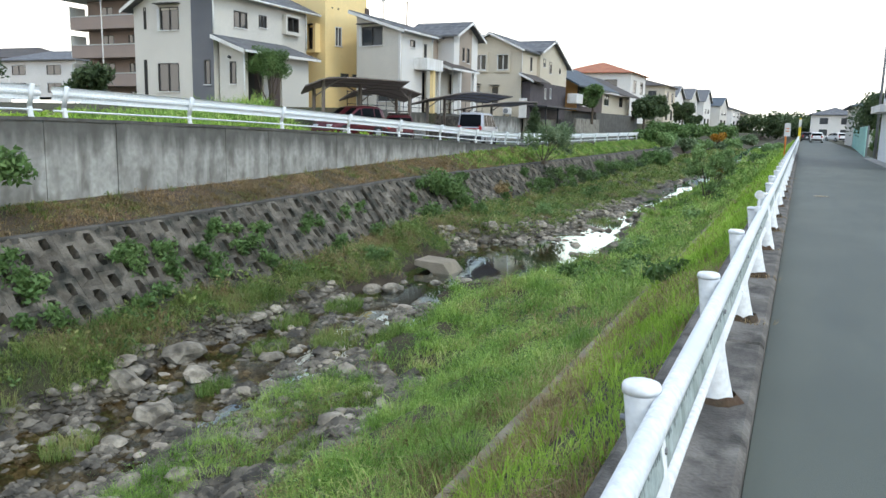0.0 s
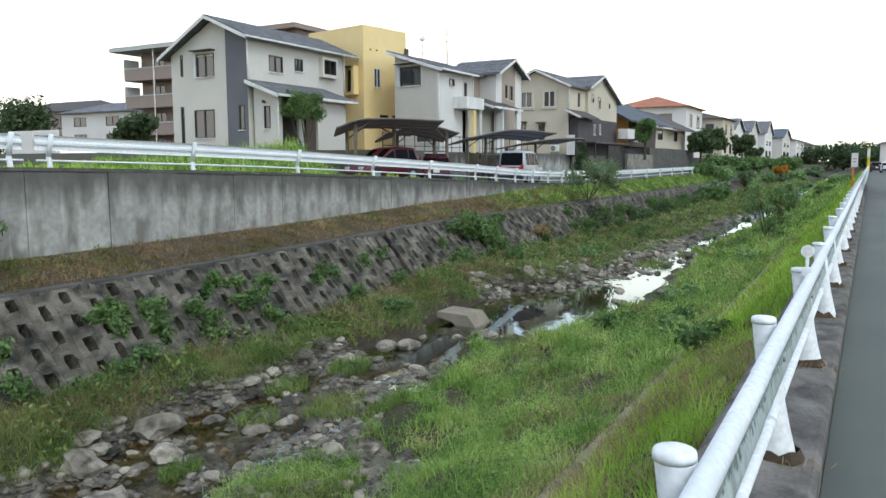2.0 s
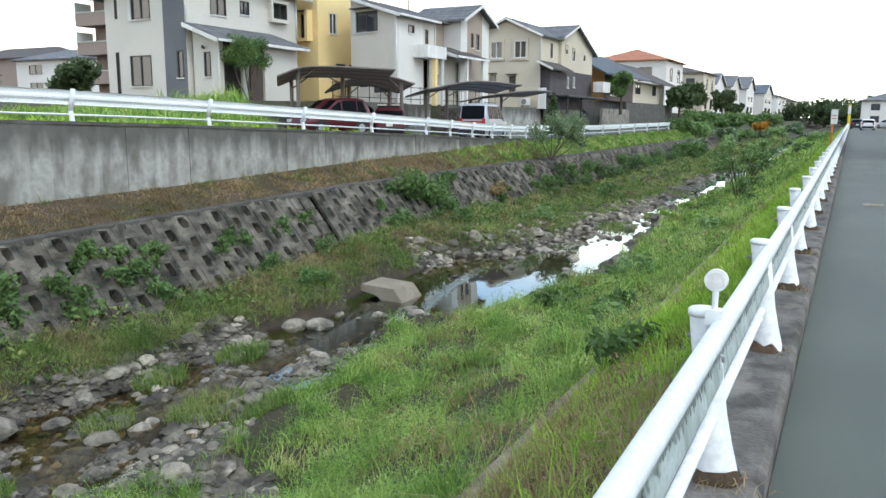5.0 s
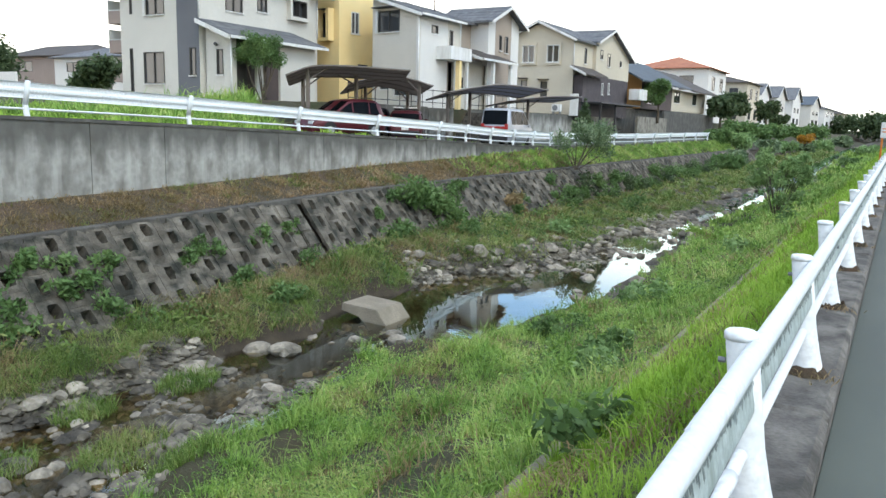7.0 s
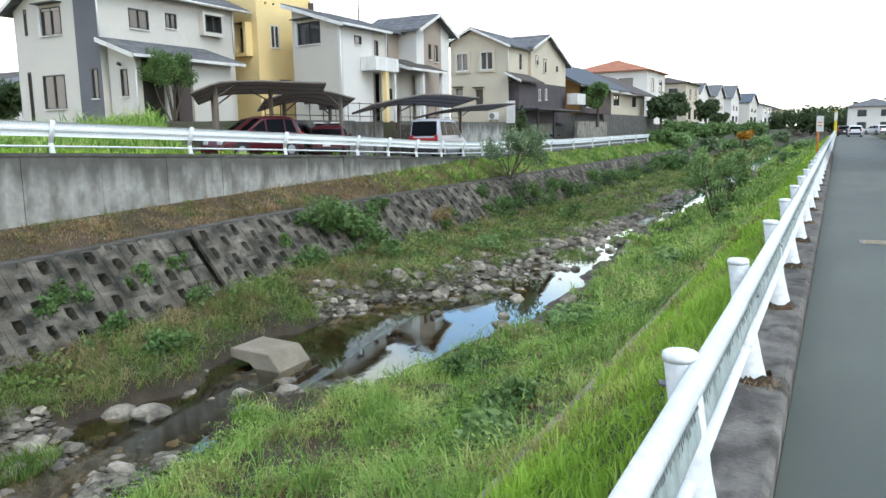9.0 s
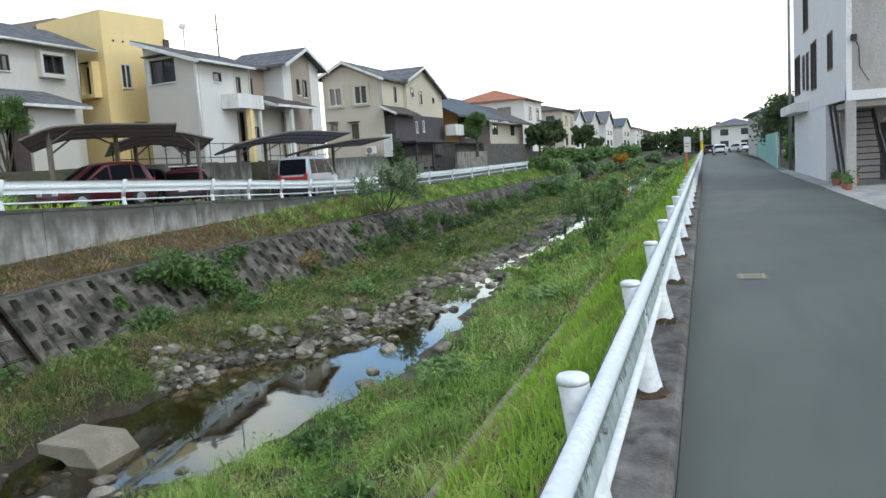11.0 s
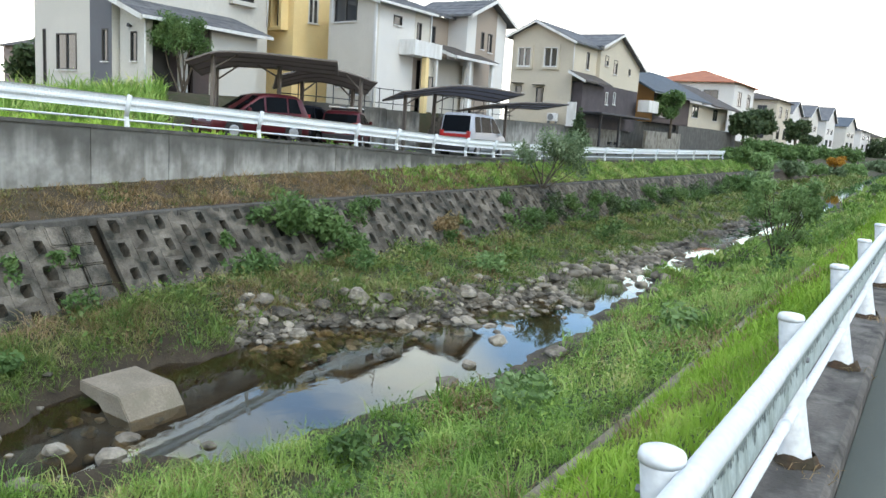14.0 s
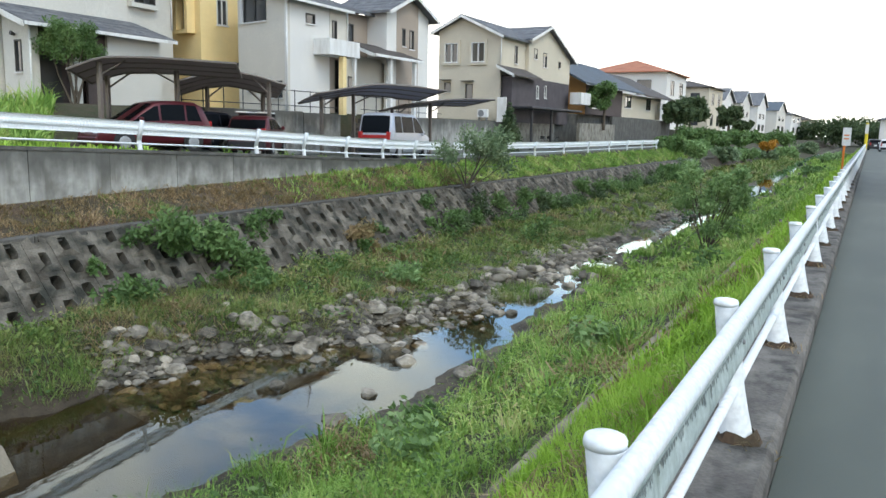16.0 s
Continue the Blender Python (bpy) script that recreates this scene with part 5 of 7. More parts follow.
def gable_house(x0, x1, y0, y1, base, eave, apex, wall_mat, roof_mat, label):
    """Gable end towards the river."""
    h = thing("house", ((x0 + x1) / 2, (y0 + y1) / 2, base), label, "house", "houses along the far bank")
    n, m = y1 - y0, x1 - x0
    f = Face(x1, y0, 0, 1)
    holes = [(n * 0.15, n * 0.4, base + 0.6, base + 2.2), (n * 0.6, n * 0.85, base + 0.6, base + 2.2), (n * 0.2, n * 0.4, base + 3.6, base + 4.8), (n * 0.6, n * 0.8, base + 3.6, base + 4.8)]
    wall(h, f, 0, n, base, eave, wall_mat, holes, [(0, eave), (n, eave), (n / 2, apex - 0.15)])
    for w in holes:
        window(h, f, *w, "slide", sill=False)
    g = Face(x0, y0 + 0.004, 1, 0)
    holes = [(m * 0.3, m * 0.6, base + 3.6, base + 4.8), (m * 0.3, m * 0.6, base + 0.7, base + 2.1)]
    wall(h, g, 0, m - TH - 0.01, base, eave, wall_mat, holes)
    for w in holes:
        window(h, g, *w, "slide", sill=False)
    wall(h, Face(x1 - TH - 0.01, y1 - 0.004, -1, 0), 0, m - 0.2, base, eave, wall_mat)
    inside(h, x0 + 0.5, x1 - 0.8, y0 + 0.6, y1 - 0.6, base, eave - 0.3)
    o = 0.5
    my = (y0 + y1) / 2
    roof_slope(h, [(x1 + o, y0 - o, eave - 0.1), (x0 - o, y0 - o, eave - 0.1), (x0 - o, my, apex), (x1 + o, my, apex)], roof_mat)
    roof_slope(h, [(x0 - o, y1 + o, eave - 0.1), (x1 + o, y1 + o, eave - 0.1), (x1 + o, my, apex), (x0 - o, my, apex)], roof_mat)
    fascia(h, (x1 + o + 0.03, y0 - o, eave - 0.1), (x1 + o + 0.03, my, apex), 0.2)
    fascia(h, (x1 + o + 0.03, my, apex), (x1 + o + 0.03, y1 + o, eave - 0.1), 0.2)
    return h


house_one()
house_yellow()
house_white()
house_three()
house_long()
hip_house(-40, -27.4, 137, 151, 2.3, 11.0, 13.2, "white_wall", "roof_orange", "white house with a hipped orange tile roof")
hip_house(-34, -25.2, 160, 174, 2.3, 10.0, 11.3, "ochre", "roof_brown", "beige two-storey house with a low brown roof")
gable_house(-34, -26.0, 179, 193, 2.2, 8.6, 11.2, "white_wall", "roof", "white two-storey house with a grey gable roof")
gable_house(-34, -25.2, 198, 213, 2.2, 8.8, 11.6, "cream", "roof", "pale grey two-storey house with a gable roof")
gable_house(-34, -24.2, 219, 236, 2.2, 9.0, 12.4, "white_wall", "roof", "white gabled house farther along the bank")
gable_house(-33, -22.5, 246, 270, 2.2, 8.6, 11.4, "cream", "roof_blue", "cream house with a blue-grey gable roof")
hip_house(-34, -22, 284, 320, 2.0, 8.6, 11.0, "white_wall", "roof", "far white house with a hipped grey roof")
hip_house(-34, -20, 340, 380, 2.0, 8.0, 10.6, "ochre", "roof_brown", "far beige house with a brown roof")
hip_house(-108, -92, 78, 88, 4.0, 9.2, 10.9, "white_wall", "roof", "white house with a dark hipped roof beyond the field")
hip_house(-128, -106, 82, 92, 4.0, 10.0, 12.0, "pink_conc", "roof_brown", "brown house with a dark roof beyond the field")
hip_house(-70, -50, 520, 560, 2.0, 17.0, 17.6, "apt_pale", "apt_pale", "distant pale office block", 4)


def apartment(x0, x1, y0, y1, base, floors, label):
    h = thing("apartment_building", ((x0 + x1) / 2, (y0 + y1) / 2, base), label, "apartment building")
    top = base + 3.0 * floors
    wall(h, Face(x0, y0 + 2.0, 1, 0), 0, x1 - x0, base, top, "pink_conc", [(2 + 4 * i, 3.8 + 4 * i, base + 3 * k + 0.4, base + 3 * k + 2.3) for k in range(floors) for i in range(int((x1 - x0) / 4))])
    for k in range(floors):
        for i in range(int((x1 - x0) / 4)):
            window(h, Face(x0, y0 + 2.0, 1, 0), 2 + 4 * i, 3.8 + 4 * i, base + 3 * k + 0.4, base + 3 * k + 2.3, sill=False)
        if k:
            z = base + 3 * k
            part("balcony", boxes((x0 - 0.4, x1, y0, y0 + 0.14, z - 0.25, z + 1.05), (x0 - 0.4, x1, y0 + 0.144, y0 + 1.99, z - 0.25, z - 0.05)), "pink_conc", h, "brown concrete balcony front")
            part("balcony_rim", boxes((x0 - 0.45, x1, y0 - 0.05, y0 + 0.16, z + 1.054, z + 1.16)), "apt_pale", h)
            part("side_screen", boxes((x0 - 0.5, x0 - 0.404, y0, y0 + 2, z - 0.2, z + 2.2)), "apt_pale", h)
    wall(h, Face(x1, y0 + 2.0, 0, 1), 0, y1 - y0 - 2, base, top, "pink_conc")
    wall(h, Face(x0, y1, 0, -1), 0, y1 - y0 - 2, base, top, "apt_pale")
    wall(h, Face(x1, y1, -1, 0), 0, x1 - x0, base, top, "pink_conc")
    part("roof", boxes((x0 - 2.2, x1 + 0.4, y0 - 0.5, y1 + 0.4, top, top + 0.45)), "apt_pale", h)
    b = bmesh.new()
    tube(b, (x0 + 4.4, y0 - 0.1, base), (x0 + 4.4, y0 - 0.1, top), 0.07, 0.07, 8)
    part("downpipe", b, "trim_white", h)
    inside(h, x0 + 0.6, x1 - 0.6, y0 + 3, y1 - 0.6, base, top - 0.3)
    return h


apartment(-73, -57, 62, 76, 2.0, 4, "brown-pink apartment block with long concrete balconies")
part("roof_room", boxes((-65.6, -52.0, 66, 74, 14.454, 15.3), (-66.6, -51.4, 65, 75, 15.304, 15.8)), "pink_conc", bpy.data.objects["apartment_building"])


# ---- building beside the lane ----
def corner_building():
    h = thing("corner_building", (8, 46, 0.0), "stained white two-storey building with open ground floor and outside stair", "building")
    x0, y0, y1, top = 4.5, 38.9, 53.5, 9.6
    s = Face(x0, y1, 0, -1)               # side along the lane; its outside is towards -x
    holes = [(0.6, 2.6, 3.6, 5.4), (3.6, 4.3, 3.7, 5.2), (4.9, 5.6, 3.6, 5.2), (6.4, 8.0, 3.5, 5.4), (10.9, 12.0, 3.9, 5.2), (4.0, 5.6, 6.1, 8.2)]
    wall(h, s, 0, y1 - y0, 2.75, top, "bldg_white", holes)
    for i, w in enumerate(holes):
        window(h, s, *w, "slide", "frame_dark", sill=False)
    wall(h, s, 0, 9.5, 0.0, 2.746, "bldg_white")
    part("canopy", boxes((x0 - 0.55, x0 - 0.004, 48.2, 54.4, 2.75, 3.15)), "trim_white", h)
    part("pier", boxes((x0, x0 + 0.4, 43.2, 44.0, 0, 2.746)), "bldg_white", h)
    part("column", boxes((x0, x0 + 0.28, y0, y0 + 0.28, 0.03, 2.746)), "bldg_grey", h)
    f = Face(x0, y0, 1, 0)
    holes = [(1.5, 3.1, 3.75, 5.25), (1.6, 3.0, 6.6, 8.0)]
    wall(h, f, TH, 8.0, 3.0, top, "bldg_grey", holes)
    for w in holes:
        window(h, f, *w, "cross", sill=False, proud=0.12)
    part("band", boxes((x0 + 0.0, x0 + 8, y0 - 0.02, y0 + 0.2, 2.70, 2.996)), "bldg_white", h)
    part("storey_line", boxes((x0, x0 + 8, y0 - 0.14, y0 - 0.004, 6.02, 6.16)), "frame_dark", h)
    wall(h, Face(x0 + 0.3, 42.2, 1, 0), 0, 7.7, 0.03, 2.75, "bldg_grey", [(1.25, 2.05, 0.03, 2.0), (2.35, 3.15, 0.03, 2.0)])
    for u in (1.25, 2.35):
        b = bmesh.new()
        Face(x0 + 0.3, 42.2, 1, 0).box(b, u, u + 0.8, -0.1, -0.04, 0.03, 2.0)
        d = part("door", b, "steel_dark", h, "dark steel door")
        b = bmesh.new()
        Face(x0 + 0.3, 42.2, 1, 0).box(b, u + 0.68, u + 0.74, -0.04, 0.02, 0.95, 1.1)
        part("handle", b, "steel_grey", d)
        b = bmesh.new()
        Face(x0 + 0.3, 42.2, 1, 0).box(b, u + 0.1, u + 0.6, 0.0, 0.015, 2.06, 2.16)
        part("sign_plate", b, "trim_white", d)
    part("ceiling_slab", boxes((x0 + 0.17, x0 + 8, y0 + 0.21, 53, 2.5, 2.69)), "bldg_grey", h)
    part("forecourt", boxes((x0 + 0.01, x0 + 8, y0 + 0.0, 42.2, -0.2, 0.025)), "pave", h)
    wall(h, Face(x0 + 8, y0, 0, 1), 0, 14, 0, top, "bldg_grey")
    wall(h, Face(x0 + 8, y1, -1, 0), 0, 7.8, 0, top, "bldg_white")
    part("roof", boxes((x0 - 0.2, x0 + 8.2, y0 - 0.2, y1 + 0.2, top, top + 0.3)), "bldg_grey", h)
    # stair behind the column
    for k in range(12):
        part("tread", boxes((x0 + 0.45, x0 + 1.25, 39.5 + 0.2 * k, 39.72 + 0.2 * k, 0.2 + 0.2 * k, 0.235 + 0.2 * k)), "steel_dark", h)
    for xx in (x0 + 0.40, x0 + 1.25):
        b = bmesh.new()
        prism(b, [(39.4, 0.05), (39.7, 0.05), (42.0, 2.3), (42.0, 2.6), (41.8, 2.6)], "x", xx, xx + 0.045)
        part("stringer", b, "steel_dark", h)
        b = bmesh.new()
        tube(b, (xx, 39.5, 0.95), (xx, 41.8, 2.65), 0.025, 0.025, 8)
        part("handrail", b, "steel_grey", h)
    for yy, xx in ((39.6, x0 + 0.1), (40.6, x0 + 0.1)):
        b = bmesh.new()
        tube(b, (xx, yy + 2.4, 2.7), (xx, yy, 0.05), 0.045, 0.045, 6)
        part("brace", b, "steel_dark", h)
    b = bmesh.new()
    tube(b, (x0 + 0.2, y0 - 0.06, 4.6), (x0 + 0.34, y0 - 0.06, 4.3), 0.015, 0.015, 6)
    tube(b, (x0 + 0.34, y0 - 0.06, 4.3), (x0 + 0.36, y0 - 0.06, 3.7), 0.015, 0.015, 6)
    tube(b, (x0 + 0.36, y0 - 0.06, 3.7), (x0 + 0.62, y0 - 0.06, 3.25), 0.012, 0.012, 6)
    part("cable", b, "steel_dark", h)
    part("cable_bracket", boxes((x0 + 0.12, x0 + 0.28, y0 - 0.12, y0 - 0.004, 4.5, 4.68)), "steel_dark", h)


corner_building()


def pole(x, y, h, r=0.13):
    p = thing("utility_pole", (x, y, 0), "grey concrete utility pole beside the white building", "utility pole")
    b = bmesh.new()
    tube(b, (x, y, -0.1), (x, y, h), r, r * 0.7, 12)
    part("shaft", b, "steel_grey", p, smooth=True)
    b = bmesh.new()
    tube(b, (x + 0.05, y, h - 0.8), (x + 1.2, y - 1.2, h + 0.4), 0.012, 0.012, 6)
    part("stay", b, "steel_dark", p)


pole(4.5, 55.6, 9.0, 0.09)


def mint_fence():
    g = thing("fence", (4.3, 66, 0), "mint green corrugated sheet fence along the lane", "fence")
    y = 60.0
    while y < 122:
        b = bmesh.new()
        x = 4.2 + 0.034 * (y - 60)
        front = [(x + 0.0051 * i + (0.05 if i % 4 > 1 else 0.0), y + 0.15 * i, 2.05) for i in range(13)]
        slab(b, front + [(p[0] + 0.02, p[1], p[2]) for p in front[::-1]], 2.05)
        part("sheet", b, "mint", g)
        part("post", boxes((x + 0.12, x + 0.18, y, y + 0.06, 0, 2.1)), "steel_grey", g)
        y += 1.81


mint_fence()
hip_house(5.5, 18, 100, 116, 0.0, 4.6, 6.6, "cream", "roof_blue", "house with a dark tiled roof at the bend of the lane")
hip_house(2.0, 12, 205, 220, 0.0, 5.6, 7.4, "white_wall", "roof", "pale house at the end of the lane")


# ---- parking below the houses ----
def lot_walls():
    w = thing("lot_wall", (-23.6, 60, 0.4), "grey concrete retaining wall between parking and house plots", "retaining wall")
    for y0, y1, h in ((38.6, 46.2, 2.35), (46.25, 49.2, 2.3), (51.2, 60.2, 2.3), (60.25, 68.0, 2.3), (68.05, 80, 2.25)):
        part("panel", boxes((-23.75, -23.5, y0, y1, -0.4, h), bevel=0.02), "wall", w)
    for k in range(8):
        part("step", boxes((-23.7 - 0.0, -22.0 + 0.0, 49.25 + 0.24 * k, 51.15, 0.2 + 0.24 * k, 0.44 + 0.24 * k)), "kerb", w)
    part("panel", boxes((-23.75, -23.5, 80.05, 118, -0.4, 3.3), bevel=0.02), "wall_cap", w)
    part("panel", boxes((-22.3, -22.05, 92, 117, 0.2, 3.2), bevel=0.02), "wall_cap", w)
    part("panel", boxes((-21.6, -21.35, 80.2, 90.6, 0.2, 2.4), bevel=0.02), "slab", w, "pale bare concrete panel")
    r = thing("railing", (-23.6, 50, 2.3), "dark thin steel railing on the parking wall", "railing")
    for y in np.arange(38.8, 60, 1.15):
        if 49.2 < y < 51.2:
            continue
        b = bmesh.new()
        tube(b, (-23.6, y, 2.25), (-23.6, y, 3.35), 0.025, 0.025, 6)
        part("post", b, "steel_dark", r)
    for z in (2.6, 3.3):
        for a, e in ((38.8, 49.2), (51.2, 60)):
            b = bmesh.new()
            tube(b, (-23.6, a, z), (-23.6, e, z), 0.022, 0.022, 6)
            part("rail", b, "steel_dark", r)


lot_walls()


def carport(o, w, d, prof, tilt, material, label, base, posts):
    """Arched roof on posts: o and w give the front edge on the plan, d the depth behind it, prof the arch along the edge, tilt the fall to the back."""
    o, d, w = Vector((*o, 0)), Vector((*d, 0)), Vector((*w, 0))
    mid = o + d / 2 + w / 2
    c = thing("carport", (mid.x, mid.y, base), label, "carport", "carports in the parking")
    n = 14
    ss, zs = [q[0] for q in prof], [q[1] for q in prof]

    def at(s, t, up=0.0):
        p = o + d * t + w * s
        z = sum(k * float(np.interp(s + e, ss, zs)) for k, e in ((0.25, -0.06), (0.5, 0.0), (0.25, 0.06)))
        return Vector((p.x, p.y, z - tilt * t + up))
    for i in range(n):
        b = bmesh.new()
        slab(b, [at(i / n, 0), at((i + 1) / n, 0), at((i + 1) / n, 1), at(i / n, 1)], 0.02)
        part("panel", b, material, c)
    for t in (0.0, 0.33, 0.66, 1.0):
        b = bmesh.new()
        for i in range(n):
            tube(b, at(i / n, t, -0.03), at((i + 1) / n, t, -0.03), 0.045 if t in (0.0, 1.0) else 0.03, None, 6, False)
        part("edge_rail" if t in (0.0, 1.0) else "rib", b, "alu", c)
    for s_ in (0.0, 1.0):
        b = bmesh.new()
        tube(b, at(s_, 0, -0.02), at(s_, 1, -0.02), 0.045, None, 6)
        part("gutter", b, "alu", c)
    for s_, t in posts:
        p = at(s_, t)
        part("post", boxes((p.x - 0.08, p.x + 0.08, p.y - 0.06, p.y + 0.06, base - 0.25, p.z - 0.04), bevel=0.012), "alu", c)
        b = bmesh.new()
        tube(b, (p.x, p.y, p.z - 0.5), at(s_ + 0.16 if s_ < 0.5 else s_ - 0.16, t, -0.06), 0.035, None, 6)
        part("brace", b, "alu", c)
    return c


carport((-22.4, 33.0), (4.0, 3.4), (-1.9, 2.3), ((0, 3.30), (0.1, 3.58), (0.21, 3.77), (0.5, 3.80), (1, 3.70)), 0.30, "polycarb", "arched brown carport roof over parked cars", 0.7, ((0.17, 0.12), (0.58, 0.75), (0.12, 0.88)))
carport((-22.35, 37.4), (2.7, 3.0), (-2.1, 1.9), ((0, 3.20), (0.25, 3.54), (0.5, 3.69), (0.75, 3.54), (1, 3.24)), 0.4, "polycarb", "smaller arched brown carport beside the first", 0.55, ((0.85, 0.1), (0.85, 0.9), (0.3, 0.9)))
carport((-20.6, 43.7), (3.4, 5.2), (-2.5, 1.65), ((0, 3.09), (0.15, 3.30), (0.44, 3.62), (0.7, 3.60), (1, 3.45)), 0.38, "polycarb_blue", "arched blue-grey carport over the minivan", 0.35, ((0.1, 0.5), (0.42, 0.88)))
carport((-19.8, 49.6), (2.5, 4.9), (-2.4, 1.2), ((0, 2.82), (0.15, 2.98), (0.45, 3.18), (0.7, 3.26), (1, 3.28)), 0.3, "polycarb_blue", "low arched carport with dark sheet roof", 0.3, ((0.1, 0.85), (0.42, 0.5)))
cd = thing("carport", (-21.5, 73.5, 0.35), "dark flat carport on two black posts", "carport", "carports in the parking")
part("roof", boxes((-23.0, -20.9, 68.5, 79.5, 3.25, 3.4), bevel=0.03), "steel_dark", cd)
for yy in (69.3, 73.2):
    part("post", boxes((-21.35, -21.2, yy, yy + 0.15, 0.3, 3.25)), "steel_dark", cd)
part("panel", boxes((-23.3, -23.2, 69, 79, 0.3, 2.6)), "slab", cd, "pale rear panel")


def outdoor_unit(x, y, z):
    u = thing("air_conditioner", (x, y, z), "white outdoor air conditioner unit on a stand beside the ochre house", "air conditioner")
    part("case", boxes((x - 0.40, x + 0.40, y - 0.15, y + 0.15, z + 0.30, z + 0.90), bevel=0.02), "trim_white", u)
    b = bmesh.new()
    tube(b, (x - 0.1, y - 0.151, z + 0.6), (x - 0.1, y - 0.165, z + 0.6), 0.24, 0.22, 20)
    part("fan_grille", b, "steel_grey", u)
    for xx in (-0.32, 0.28):
        part("leg", boxes((x + xx, x + xx + 0.05, y - 0.14, y + 0.14, z - 0.02, z + 0.298)), "steel_grey", u)


def bicycle(x, y, z, heading, label):
    k = thing("bicycle", (0, 0, 0), label, "bicycle", "parked bicycles")

    def ring(cy, r):
        b = bmesh.new()
        pts = [Vector((0, cy + r * math.cos(a * math.pi / 10), 0.33 + r * math.sin(a * math.pi / 10))) for a in range(20)]
        for i in range(20):
            tube(b, pts[i], pts[(i + 1) % 20], 0.02, None, 6, False)
        return b
    for cy in (-0.52, 0.52):
        wheel = part("wheel", ring(cy, 0.31), "black", k)
        b = bmesh.new()
        for a in range(6):
            e = Vector((0, math.cos(a * math.pi / 6), math.sin(a * math.pi / 6))) * 0.3
            tube(b, Vector((0, cy, 0.33)) - e, Vector((0, cy, 0.33)) + e, 0.004, None, 4, False)
        part("spokes", b, "steel_grey", wheel)
    b = bmesh.new()
    for p0, p1 in (((0, -0.52, 0.33), (0, -0.05, 0.30)), ((0, -0.05, 0.30), (0, -0.18, 0.82)), ((0, -0.05, 0.30), (0, 0.36, 0.78)), ((0, -0.15, 0.62), (0, 0.36, 0.80)), ((0, -0.52, 0.33), (0, -0.15, 0.62)), ((0, 0.52, 0.33), (0, 0.33, 0.98))):
        tube(b, p0, p1, 0.018, None, 6)
    part("frame", b, "steel_grey", k)
    part("saddle", boxes((-0.08, 0.08, -0.32, -0.06, 0.82, 0.88), bevel=0.02), "black", k)
    b = bmesh.new()
    tube(b, (-0.27, 0.24, 1.02), (0.27, 0.24, 1.02), 0.014, None, 6)
    tube(b, (0, 0.24, 1.02), (0, 0.33, 0.98), 0.014, None, 6)
    part("handlebar", b, "steel_grey", k)
    part("basket", boxes((-0.16, 0.16, 0.42, 0.68, 0.72, 0.94), bevel=0.015), "steel_dark", k)
    k.matrix_basis = pose(x, y, z, 0, 0, heading)


outdoor_unit(-24.5, 67.9, LOT)
bicycle(-21.9, 74.4, 0.33, 70, "dark bicycle with a front basket under the flat carport")
bicycle(-21.7, 75.5, 0.33, 82, "dark bicycle leaning near another under the flat carport")


